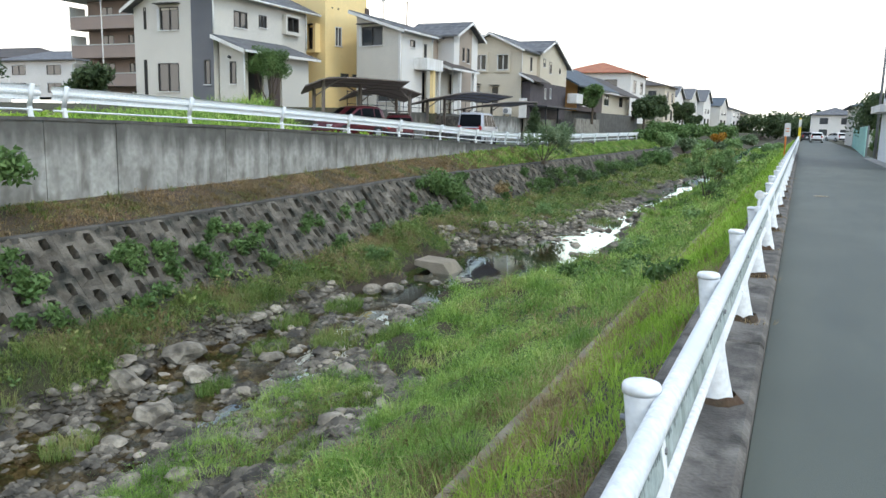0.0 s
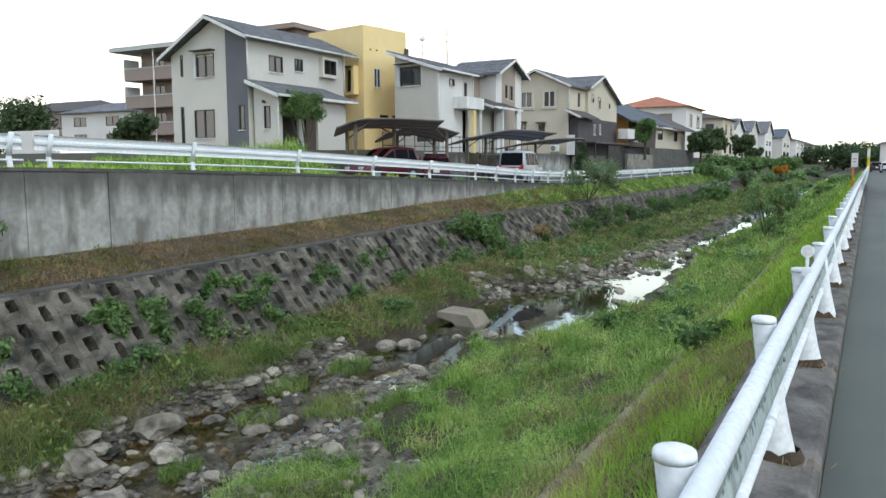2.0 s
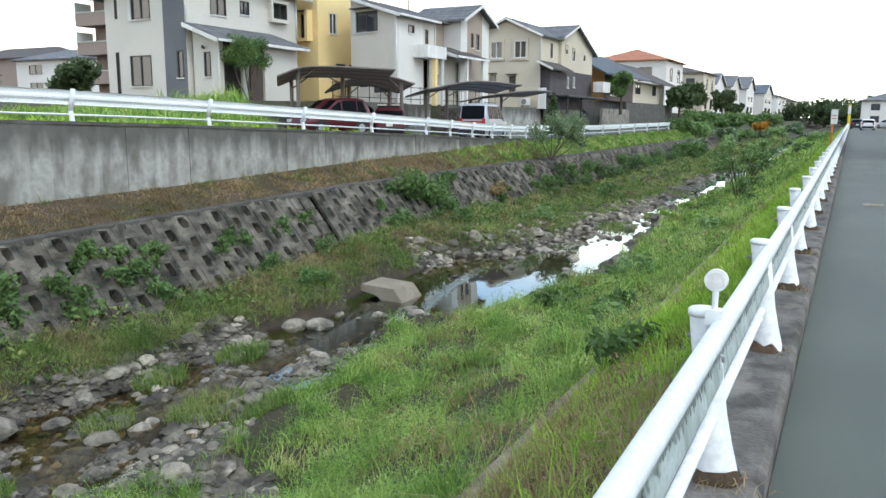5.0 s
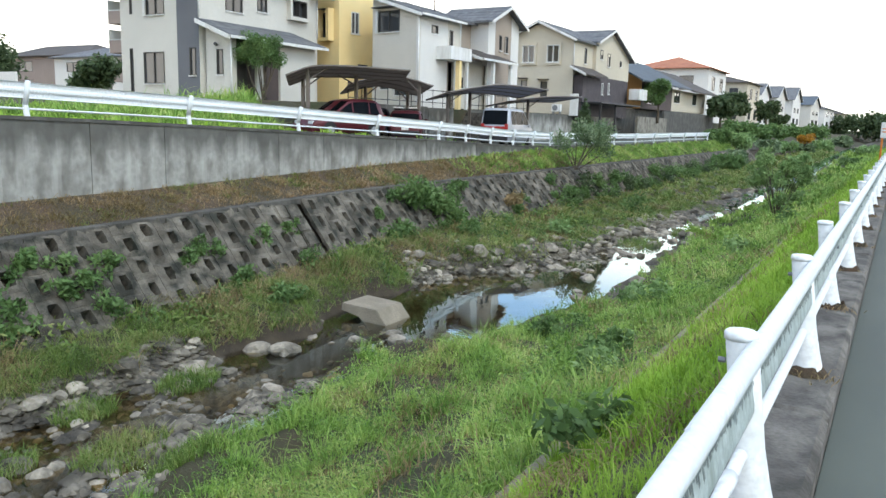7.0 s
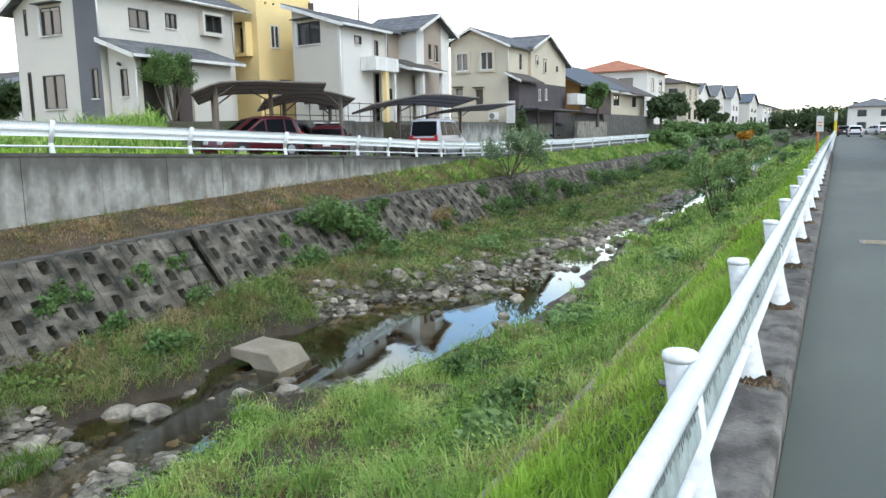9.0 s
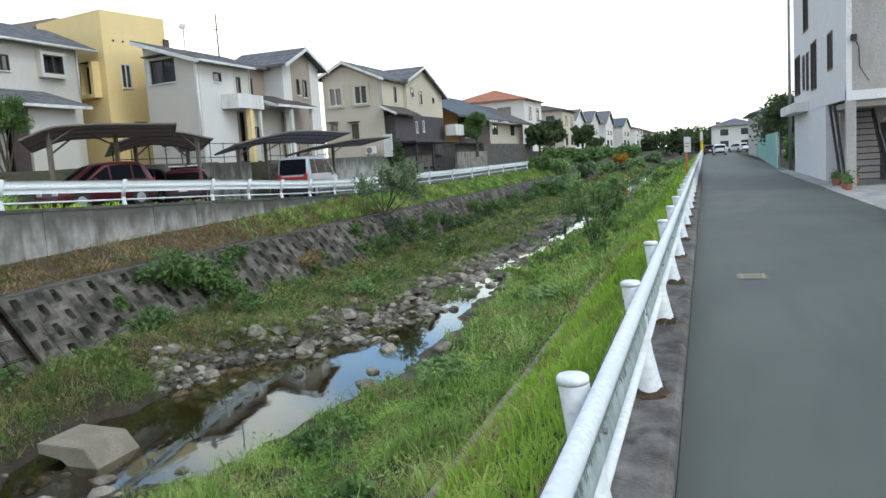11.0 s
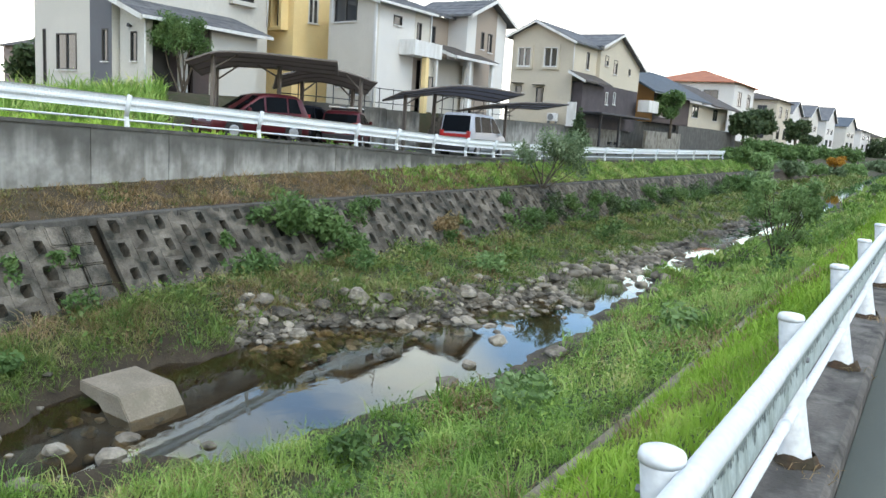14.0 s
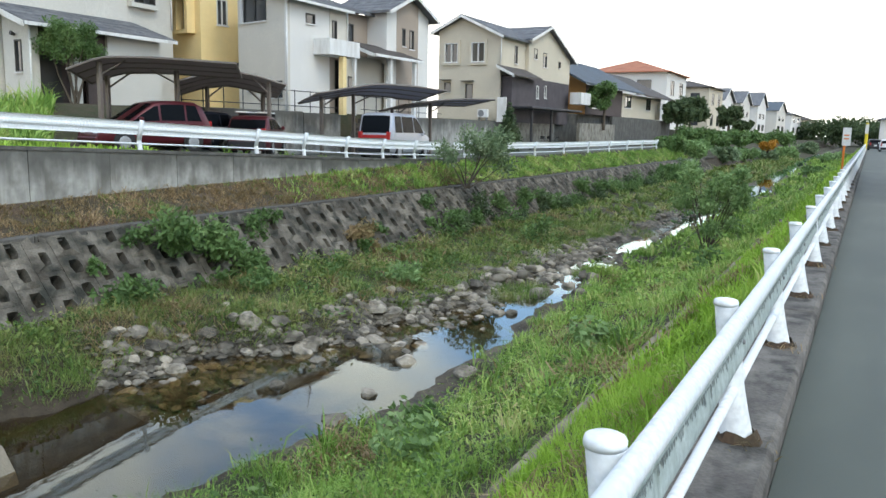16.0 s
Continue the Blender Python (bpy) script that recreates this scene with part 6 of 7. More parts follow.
# ---- vehicles ----
def car(x, y, z, heading, length, width, height, paint, label, van=False, group="parked cars"):
    """heading: degrees from +y. A lofted shell along y, nose to +y, then turned."""
    c = thing("car", (0, 0, 0), label, "car", group)
    L, W, H = length, width / 2, height
    a, e = -L / 2, L / 2
    if van:
        tops = ((a, 0.62), (a + 0.04, 0.95), (a + 0.07, 1.06), (a + 0.26, H - 0.10), (a + 0.50, H - 0.01), (a + 1.4, H), (e - 2.0, H - 0.02), (e - 1.7, H - 0.08), (e - 0.75, 1.08), (e - 0.35, 0.95), (e - 0.08, 0.74), (e, 0.50))
        belt, glass = 1.04, ((a + 0.40, a + 1.12), (a + 1.20, a + 2.42), (a + 2.50, e - 1.02))
    else:
        tops = ((a, 0.56), (a + 0.03, 0.84), (a + 0.09, 0.98), (a + 0.38, H - 0.14), (a + 0.62, H - 0.03), (a + 1.2, H), (e - 2.2, H - 0.02), (e - 1.9, H - 0.09), (e - 0.98, 0.98), (e - 0.40, 0.86), (e - 0.08, 0.66), (e, 0.46))
        belt, glass = 0.95, ((a + 0.42, a + 0.98), (a + 1.05, a + 1.90), (a + 1.98, e - 1.18))
    ys, zs = [q[0] for q in tops], [q[1] for q in tops]

    def rib(yv):
        top = float(np.interp(yv, ys, zs))
        tuck = 1 - 0.16 * max(0.0, (abs(yv) - L / 2 + 0.45) / 0.45) ** 2
        w, bz = W * tuck, min(belt, top - 0.05)
        g = max(0.0, (top - belt - 0.05) / (H - belt))
        rw = w * (0.965 - 0.15 * g)
        return [(w * 0.90, 0.20), (w * 0.985, 0.34), (w, 0.58), (w * 0.985, bz), (rw, top - 0.055), (rw - 0.05, top - 0.018), (rw - 0.16, top), (0.0, top + 0.015)]

    b = bmesh.new()
    rows = []
    for yv in sorted(set(ys) | {a + 0.8, a + 2.2, e - 1.4, e - 0.6}):
        q = rib(yv)
        rows.append([b.verts.new((px, yv, pz)) for px, pz in q] + [b.verts.new((-px, yv, pz)) for px, pz in reversed(q[:-1])])
    for r0, r1 in zip(rows, rows[1:]):
        for k in range(len(r0) - 1):
            b.faces.new((r0[k], r0[k + 1], r1[k + 1], r1[k]))
        b.faces.new((r0[-1], r0[0], r1[0], r1[-1]))
    b.faces.new(rows[0])
    b.faces.new(list(reversed(rows[-1])))
    bmesh.ops.recalc_face_normals(b, faces=b.faces)
    part("body", b, paint, c, smooth=True)

    def pane(name, grid):
        bb = bmesh.new()
        vs = [[bb.verts.new(q) for q in row] for row in grid]
        for r0, r1 in zip(vs, vs[1:]):
            for k in range(len(r0) - 1):
                bb.faces.new((r0[k], r0[k + 1], r1[k + 1], r1[k]))
        bmesh.ops.solidify(bb, geom=list(bb.faces), thickness=0.006)
        part(name, bb, "car_glass", c)

    for s in (-1, 1):
        for k, (g0, g1) in enumerate(glass):
            grid = []
            for v in (0.10, 0.5, 0.90):
                row = []
                for u in range(5):
                    fore = 0.0 if k < 2 else 0.30 * (0.5 - v) * 2
                    aft = 0.0 if k else (0.10 * v if van else 0.22 * v)
                    yv = (g0 + aft) + (g1 + fore - g0 - aft) * u / 4
                    q = rib(yv)
                    p0, p1 = q[3], q[4]
                    row.append((s * (p0[0] + (p1[0] - p0[0]) * v + 0.012), yv, p0[1] + (p1[1] - p0[1]) * v))
                grid.append(row)
            pane("side_window", grid)
    for nm, i0, i1, d in (("rear_window", 2, 3, -1), ("windscreen", 8, 7, 1)):
        grid = []
        for v in (0.06, 0.5, 0.97):
            yv = ys[i0] + (ys[i1] - ys[i0]) * v
            q = rib(yv)
            grid.append([(h * (q[5][0] - 0.02), yv + d * 0.014, q[6][1] - (0.012 if abs(h) == 1 else 0.0)) for h in (-1, -0.5, 0, 0.5, 1)])
        pane(nm, grid)
    for s in (-1, 1):
        for yy in (a + 0.78, e - 0.82):
            b = bmesh.new()
            tube(b, (s * (W - 0.22), yy, 0.33), (s * (W + 0.004), yy, 0.33), 0.36, 0.36, 20)
            part("wheel_arch", b, "black", c)
            b = bmesh.new()
            tube(b, (s * (W - 0.2), yy, 0.30), (s * (W + 0.014), yy, 0.30), 0.30, 0.29, 18)
            wheel = part("wheel", b, "black", c)
            b = bmesh.new()
            tube(b, (s * (W + 0.014), yy, 0.30), (s * (W + 0.024), yy, 0.30), 0.2, 0.17, 14)
            part("rim", b, "rim_grey", wheel)
        zl = (0.80, 1.16) if van else (0.70, 1.02)
        part("tail_light", boxes((s * (W - 0.21) - 0.09, s * (W - 0.21) + 0.09, a - 0.012, a + 0.16, *zl), bevel=0.015), "tail_red", c)
        part("headlight", boxes((s * (W - 0.36) - 0.16, s * (W - 0.36) + 0.16, e - 0.16, e - 0.03, 0.56, 0.70), bevel=0.02), "frosted", c)
        part("mirror", boxes((s * (W + 0.07) - 0.07, s * (W + 0.07) + 0.07, e - 1.42, e - 1.30, 0.98, 1.12), bevel=0.025), paint, c)
    if van:
        part("rear_garnish", boxes((-W + 0.30, W - 0.30, a - 0.010, a + 0.10, 0.88, 1.02), bevel=0.01), "tail_red", c, "dark red rear lamp band")
    part("rear_bumper", boxes((-W * 0.86, W * 0.86, a - 0.07, a + 0.12, 0.28, 0.54), bevel=0.04), "bumper_dark", c, "dark plastic bumper")
    part("front_bumper", boxes((-W * 0.84, W * 0.84, e - 0.10, e + 0.06, 0.22, 0.46), bevel=0.04), paint, c)
    part("plate", boxes((-0.17, 0.17, a - 0.024, a - 0.004, 0.57, 0.74)), "trim_white", c)
    c.matrix_basis = pose(x, y, z, 0, 0, heading)
    return c


def paint_mat(name, c, metal=0.3):
    m = mat(name, c, tuple(v * 0.93 for v in c), 0.32, 1.0, 20.0, 0.0, metal, spec=0.6)
    return m


M["maroon"] = paint_mat("maroon_paint", (0.10, 0.012, 0.018))
M["navy"] = paint_mat("dark_blue_paint", (0.018, 0.022, 0.035))
M["silver"] = paint_mat("silver_paint", (0.42, 0.44, 0.48))
M["car_white"] = paint_mat("white_paint", (0.78, 0.78, 0.78), 0.0)
M["car_black"] = paint_mat("black_paint", (0.02, 0.02, 0.022))
M["bumper_dark"] = plain("dark_bumper_plastic", (0.022, 0.022, 0.026), 0.55)
M["rim_grey"] = plain("alloy_rim", (0.42, 0.43, 0.44), 0.4, 0.5)
M["tail_red"] = plain("tail_lamp_red", (0.42, 0.02, 0.02), 0.3)


def zt(y):
    return float(wall_top(y)) - 0.045


car(-21.0, 34.9, zt(34.9), 166, 4.0, 1.70, 1.68, "maroon", "maroon hatchback parked under the brown carport")
car(-22.5, 38.0, zt(37.6), 174, 4.0, 1.66, 1.55, "navy", "dark blue car parked beside the maroon one")
car(-21.1, 40.4, zt(39.4), 30, 3.9, 1.66, 1.5, "maroon", "dark red car with a roof rack, parked")
car(-18.75, 47.0, zt(47.0), 8, 4.6, 1.76, 1.98, "silver", "silver minivan with dark windows parked by the rail", van=True)
car(5.27, 28.55, 0.03, -3, 4.2, 1.68, 1.5, "car_white", "white car parked on the concrete forecourt")
car(2.3, 128.0, 0.0, 0, 4.3, 1.7, 1.5, "car_white", "white car far along the lane", group="far cars")
car(0.9, 139.0, 0.0, 5, 4.3, 1.7, 1.5, "car_black", "black car far along the lane", group="far cars")
car(5.6, 150.0, 0.0, 30, 4.3, 1.7, 1.5, "car_white", "white car parked at the end of the lane", group="far cars")
car(-66.0, 40.0, 1.5, 85, 4.6, 1.75, 1.9, "car_white", "white van parked beyond the grass field", van=True, group="far cars")
rack = thing("roof_rack", (0, 0, 0), "white boards on a car roof rack", "roof rack")
for xx, ya, yb in ((-0.42, -1.05, 0.75), (0.30, -0.75, 0.95)):
    part("board", boxes((xx - 0.22, xx + 0.22, ya, yb, 0.10, 0.16), bevel=0.02), "trim_white", rack)
for ya in (-0.6, 0.4):
    part("bar", boxes((-0.62, 0.62, ya, ya + 0.06, -0.02, 0.098)), "steel_dark", rack)
rack.matrix_basis = pose(-21.1, 40.4, zt(39.4) + 1.5, 0, 0, 30)

# ---- street things ----
mh = thing("manhole_cover", (0.85, 22.0, 0.0), "rusty iron hydrant cover set in the asphalt", "manhole cover")
part("frame", boxes((0.66, 1.02, 21.80, 22.20, -0.05, 0.006)), "slab", mh)
part("lid", boxes((0.70, 0.98, 21.84, 22.16, 0.0065, 0.012)), "cover", mh)
for k in range(5):
    part("rib", boxes((0.73, 0.95, 21.87 + 0.056 * k, 21.893 + 0.056 * k, 0.0125, 0.018)), "cover", mh)
op = thing("marker_pole", (-0.85, 66, -0.2), "orange marker pole with a small white sign behind the rail", "marker pole")
b = bmesh.new()
tube(b, (-0.85, 66, -0.5), (-0.85, 66, 1.55), 0.06, 0.06, 10)
part("pole", b, "orange", op)
part("sign", boxes((-0.98, -0.55, 65.94, 65.97, 1.2, 2.2), bevel=0.01), "trim_white", op)
for zz in (1.55, 1.75):
    part("writing_bar", boxes((-0.9, -0.65, 65.93, 65.938, zz, zz + 0.07)), "orange", op)
yp = thing("warning_post", (-0.1, 133.5, 0.0), "yellow padded post at the end of the guardrail", "post")
b = bmesh.new()
tube(b, (-0.1, 133.5, 0), (-0.1, 133.5, 3.6), 0.2, 0.2, 12)
part("pad", b, "yellow_paint", yp)
part("sign", boxes((-0.3, 0.1, 133.2, 133.24, 2.2, 3.4)), "trim_white", yp)
for (px, py_, pr, ph) in ((4.35, 38.0, 0.16, 0.3), (4.3, 37.3, 0.12, 0.22), (4.75, 39.3, 0.18, 0.33), (4.35, 39.9, 0.14, 0.26)):
    p = thing("flower_pot", (px, py_, 0.0), "terracotta pot with a small green plant by the building", "flower pot", "pots by the building")
    b = bmesh.new()
    tube(b, (px, py_, 0.03), (px, py_, ph), pr * 0.75, pr, 12)
    part("pot", b, "terracotta", p)
    b = bmesh.new()
    r = random.Random(int(px * 100))
    for _ in range(60):
        c0 = Vector((px + r.gauss(0, pr * 0.5), py_ + r.gauss(0, pr * 0.5), ph + abs(r.gauss(0, 0.13))))
        d0 = Vector((r.uniform(-1, 1), r.uniform(-1, 1), r.uniform(-0.3, 1))).normalized() * 0.09
        e0 = d0.orthogonal().normalized() * 0.03
        b.faces.new([b.verts.new(q) for q in (c0 - d0, c0 + e0, c0 + d0, c0 - e0)])
    part("plant", b, "leaf", p)

# concrete block lying in the stream
cb = thing("concrete_block", (-9.9, 22.0, -2.95), "sloping pale concrete block lying at the stream edge", "concrete block")
b = bmesh.new()
prism(b, [(-10.4, -2.62), (-10.4, -2.80), (-9.9, -2.86), (-9.36, -3.4), (-9.0, -3.4), (-9.15, -2.98), (-9.42, -2.66)], "y", 21.5, 22.5)
bmesh.ops.bevel(b, geom=list(b.edges), offset=0.015, segments=2, affect="EDGES")
part("slab", b, "block_tan", cb)


# ---- stones ----
def stone_mesh(seed):
    r = random.Random(seed)
    b = bmesh.new()
    bmesh.ops.create_icosphere(b, subdivisions=2, radius=0.5)
    o = Vector((r.uniform(-9, 9), r.uniform(-9, 9), r.uniform(-9, 9)))
    sx, sy, sz = r.uniform(0.85, 1.2), r.uniform(0.8, 1.1), r.uniform(0.45, 0.7)
    for v in b.verts:
        k = 1 + 0.62 * noise.noise(v.co * 1.7 + o) + 0.22 * noise.noise(v.co * 5 + o)
        v.co = Vector((v.co.x * sx, v.co.y * sy, v.co.z * sz)) * k
    me = to_mesh("stone", b, False)
    me.materials.append(M["stone"])
    return me


stones = [stone_mesh(s) for s in range(10)]
r = random.Random(11)


bed = []                                  # x, y, size, height


def put_stone(x, y, size, sink=0.3, zb=None):
    z = float(land(x, y)) if zb is None else zb
    bed.append((x, y, size, z + size * (0.28 - sink)))


named = [(-8.2, 20.6, 0.5), (-9.05, 20.3, 0.42), (-8.75, 25.3, 0.38), (-5.66, 28.8, 0.42), (-6.2, 25.6, 0.45), (-8.6, 27.0, 0.5), (-9.7, 18.85, 0.7), (-10.4, 17.15, 0.62),
         (-9.26, 12.85, 0.5), (-10.26, 18.65, 0.55), (-10.45, 12.9, 0.48), (-9.9, 16.5, 0.5), (-9.3, 9.6, 0.75), (-9.9, 11.3, 0.6), (-10.6, 10.2, 0.7), (-10.9, 12.0, 0.9), (-7.4, 29.6, 0.4), (-7.0, 27.6, 0.35)]
for x, y, s in named:
    put_stone(x, y, s, 0.15, max(float(land(x, y)), float(wl(y)) - 0.12))
for _ in range(620):                      # stony reach by the first bend
    y = r.uniform(5, 17.6) if r.random() < 0.95 else r.uniform(17.6, 22)
    el, er = float(edge_l(y)), float(edge_r(y))
    if y < 14 and r.random() < 0.4:
        x = r.uniform(er, float(bank_foot(y)) + 0.2)
    else:
        x = r.uniform(el - 0.5, er + 0.5)
    put_stone(x, y, min(0.62, 0.09 + abs(r.gauss(0, 0.14))), 0.2, max(float(land(x, y)), float(wl(y)) - 0.10))
for _ in range(700):                      # stones heaped on the far edge of the pool and upstream
    y = r.uniform(25.3, 46)
    el = float(edge_l(y))
    x = el + r.gauss(-0.05, 0.6)
    put_stone(x, y, min(0.62, 0.13 + abs(r.gauss(0, 0.16))), 0.2, max(float(land(x, y)), float(wl(y)) - 0.1))
for _ in range(200):
    y = r.uniform(34, 75)
    x = r.uniform(float(edge_l(y)) - 0.7, float(edge_r(y)) + 0.4)
    put_stone(x, y, min(0.6, 0.14 + abs(r.gauss(0, 0.15))), 0.2, max(float(land(x, y)), float(wl(y)) - 0.08))
bed.sort(key=lambda q: (q[1] > 36, -q[2]))
LABELS = ("grey weathered river stone in the stream bed", "pale rounded river stone beside the water", "brownish flat stone lying in shallow water")
rest_v, rest_f, rest_n = [], [], []
for k, (x, y, s, z) in enumerate(bed):
    me = stones[r.randrange(10)]
    m4 = pose(x, y, z, r.uniform(-14, 14), r.uniform(-14, 14), r.uniform(0, 360)) @ Matrix.Scale(s, 4)
    if k < 290:
        ob = new("stone", me)
        ob.matrix_world = m4
        tagged(ob, r.choice(LABELS), "stone", "stream stones")
    else:
        st = len(rest_v)
        rest_v += [tuple(m4 @ v.co) for v in me.vertices]
        for p in me.polygons:
            rest_f += [st + i for i in p.vertices]
            rest_n.append(len(p.vertices))
tagged(new("rubble", raw_mesh("rubble", np.array(rest_v), rest_f, rest_n, "stone")), "small grey stones strewn along the stream", "rubble", kind="stuff")


def pebbles(n, seed):
    g = np.random.default_rng(seed)
    y = np.concatenate([g.uniform(-2, 17.8, int(n * 0.65)), g.uniform(25, 60, n - int(n * 0.65))])
    el, er = edge_l(y), edge_r(y)
    hi = np.where(y < 14, bank_foot(y) + 0.2, er + 0.6)
    x = np.where(y < 22, el - 0.5 + (hi - el + 0.5) * g.random(n), el + g.normal(0.0, 0.5, n))
    z = land(x, y)
    s = 0.03 + np.abs(g.normal(0, 0.04, n))
    base = np.array([(1, 0, 0), (0.3, 0.9, 0.05), (-0.8, 0.6, 0), (-0.9, -0.5, 0.02), (0.2, -1, 0), (0.1, 0.1, 0.6)])
    a = g.uniform(0, 6.283, n)
    c, t = np.cos(a), np.sin(a)
    v = base[None] * s[:, None, None] * g.uniform(0.7, 1.3, (n, 1, 3))
    vx = v[..., 0] * c[:, None] - v[..., 1] * t[:, None] + x[:, None]
    vy = v[..., 0] * t[:, None] + v[..., 1] * c[:, None] + y[:, None]
    vz = v[..., 2] + z[:, None]
    tri = np.array([(0, 1, 5), (1, 2, 5), (2, 3, 5), (3, 4, 5), (4, 0, 5)])
    f = (np.arange(n)[:, None, None] * 6 + tri[None]).reshape(-1)
    me = raw_mesh("gravel", np.stack([vx, vy, vz], -1).reshape(-1, 3), f, np.full(n * 5, 3), "pebble")
    tagged(new("gravel", me), "loose grey gravel and pebbles on the stream bed", "gravel", kind="stuff")


pebbles(56000, 4)

gw_ = thing("garden_wall", (-57, 40, 2.0), "low white garden wall beyond the grass field", "garden wall")
part("panel", boxes((-60, -57.05, 40, 40.2, 1.2, 4.2), bevel=0.02), "white_wall", gw_)
part("panel", boxes((-57, -54, 40, 40.2, 1.2, 4.2), bevel=0.02), "white_wall", gw_)


# ---- grass ----
def blades(x, y, z, height, width, lean, seed, way=None):
    """Arrays of bent blades: two base corners, two at mid height, one tip."""
    g = np.random.default_rng(seed)
    n = len(x)
    a = g.uniform(0, 2 * np.pi, n)
    dx, dy = np.cos(a), np.sin(a)
    b = g.uniform(0, 2 * np.pi, n)
    if way is not None:
        b = way + g.normal(0, 0.7, n)
    lx, ly = np.cos(b), np.sin(b)
    lean = lean * g.uniform(0.3, 1.6, n)
    h, w = height, width / 2
    base = np.stack([x, y, z], -1)
    side = np.stack([dx, dy, np.zeros(n)], -1)
    bend = np.stack([lx, ly, np.zeros(n)], -1)
    up = np.array([0, 0, 1.0])
    mid = base + up * (0.55 * h)[:, None] + bend * (0.28 * lean * h)[:, None]
    tip = base + up * (h * np.clip(1 - 0.35 * lean, 0.35, 1))[:, None] + bend * (lean * h)[:, None]
    v = np.stack([base - side * w[:, None], base + side * w[:, None], mid + side * (0.8 * w)[:, None], mid - side * (0.8 * w)[:, None], tip], 1).reshape(-1, 3)
    k = np.arange(n) * 5
    loops = np.stack([k, k + 1, k + 2, k + 3, k + 3, k + 2, k + 4], -1).ravel()
    sizes = np.tile([4, 3], n)
    return v, loops, sizes


def leaves(centres, radii, n, size, seed, flat=0.75, droop=0.0):
    """Leaf quads spread through blobs, thinner towards the middle of each."""
    g = np.random.default_rng(seed)
    centres, radii = np.asarray(centres, float), np.asarray(radii, float)
    p = radii ** 2
    k = g.choice(len(centres), n, p=p / p.sum())
    d = g.normal(size=(n, 3))
    d /= np.linalg.norm(d, axis=1)[:, None]
    rad = radii[k] * (0.35 + 0.95 * g.random(n) ** 1.1)
    c = centres[k] + d * rad[:, None] * np.array([1, 1, flat])
    c[:, 2] -= droop * g.random(n)
    u = g.normal(size=(n, 3)) + d * 0.6 - np.array([0, 0, droop])
    u /= np.linalg.norm(u, axis=1)[:, None]
    w = np.cross(u, g.normal(size=(n, 3)))
    w /= np.maximum(np.linalg.norm(w, axis=1), 1e-6)[:, None]
    s = size * g.uniform(0.6, 1.35, n)[:, None]
    u, w = u * s, w * s * 0.42
    v = np.stack([c - u, c + w, c + u, c - w], 1).reshape(-1, 3)
    return v, np.arange(4 * n), np.full(n, 4)


def lumps(x, y, f=1.0, s=0.0):
    """Slow, uneven field between 0 and 1 for clumps and bare patches."""
    a = np.sin(1.9 * f * x + 1.1 * f * y + s) + np.sin(-1.3 * f * x + 2.3 * f * y + 2 * s) + np.sin(3.7 * f * x - 0.7 * f * y + 3 * s) + np.sin(0.8 * f * x + 4.1 * f * y - s)
    return 0.5 + 0.125 * a


def grass(name, label, material, xr, yr, density, h, w, lean, keep, seed, clump=0.13, per=22):
    """Tufts whose blades fan outwards from their middle, of uneven size, with gaps between."""
    g = np.random.default_rng(seed)
    x0, x1 = xr
    n = int((x1 - x0) * (yr[1] - yr[0]) * density)
    m = max(1, n // per)
    cx, cy = g.uniform(x0, x1, m), g.uniform(*yr, m)
    size = (0.40 + 1.0 * g.random(m) ** 1.5) * (0.55 + 0.9 * lumps(cx, cy, 1.1, seed))
    pick = g.integers(0, m, n)
    big = size[pick]
    rad = np.abs(g.normal(0, clump, n)) * (0.5 + big)
    way = g.uniform(0, 2 * np.pi, n)
    x, y = cx[pick] + rad * np.cos(way), cy[pick] + rad * np.sin(way)
    ok = keep(x, y) > g.random(n)
    x, y, big, rad, way = x[ok], y[ok], big[ok], rad[ok], way[ok]
    z = land(x, y)
    hh = h * big * g.uniform(0.6, 1.25, len(x)) * np.clip(1.25 - 1.3 * rad / (clump * 3), 0.4, 1.3)
    v, lo, si = blades(x, y, z - 0.02, hh, np.full(len(x), w) * g.uniform(0.7, 1.3, len(x)), lean, seed + 1, way)
    me = raw_mesh(name, v, lo, si, material)
    return tagged(new(name, me), label, "grass", kind="stuff")


def on_upper(x, y):
    return (x < KX0 - 0.02) & (x > STRIP_X + 0.07)


def on_lower(x, y):
    e = edge_r(y) + 0.12
    near = np.clip((x - e) / 0.35, 0, 1)
    a = np.interp(y, [5.6, 7, 8.3, 9.9, 11.5, 12.5, 12.8], [-7.0, -7.6, -7.75, -7.95, -7.8, -7.2, -6.9])
    b = np.interp(y, [5.6, 7, 8.3, 9.9, 11.5, 12.5, 12.8], [-7.0, -6.6, -6.5, -6.35, -6.1, -6.6, -6.9])
    island = (x > a + 0.3 * wavy(x * 3 + y, 2.0)) & (x < b + 0.3 * wavy(x * 2 - y, 5.0))
    bank = x > bank_foot(y) + 0.45 * wavy(y, 3.0)
    thin = np.clip((lumps(x, y, 1.0, 9.0) - 0.30) * 4.5, 0.12, 1)
    return (x < STRIP_X - 0.08) * near * thin * np.where(y < 16.5, island | bank, 1.0)


def dry_upper(x, y):
    low = np.clip((STRIP_X + 0.95 - x) / 0.6, 0, 1)
    return on_upper(x, y) * np.clip((lumps(x, y, 0.9, 6.0) - 0.42) * 5 + low * 0.9 + 0.25 - np.clip((y - 8) / 6, 0, 1.4), 0, 1)


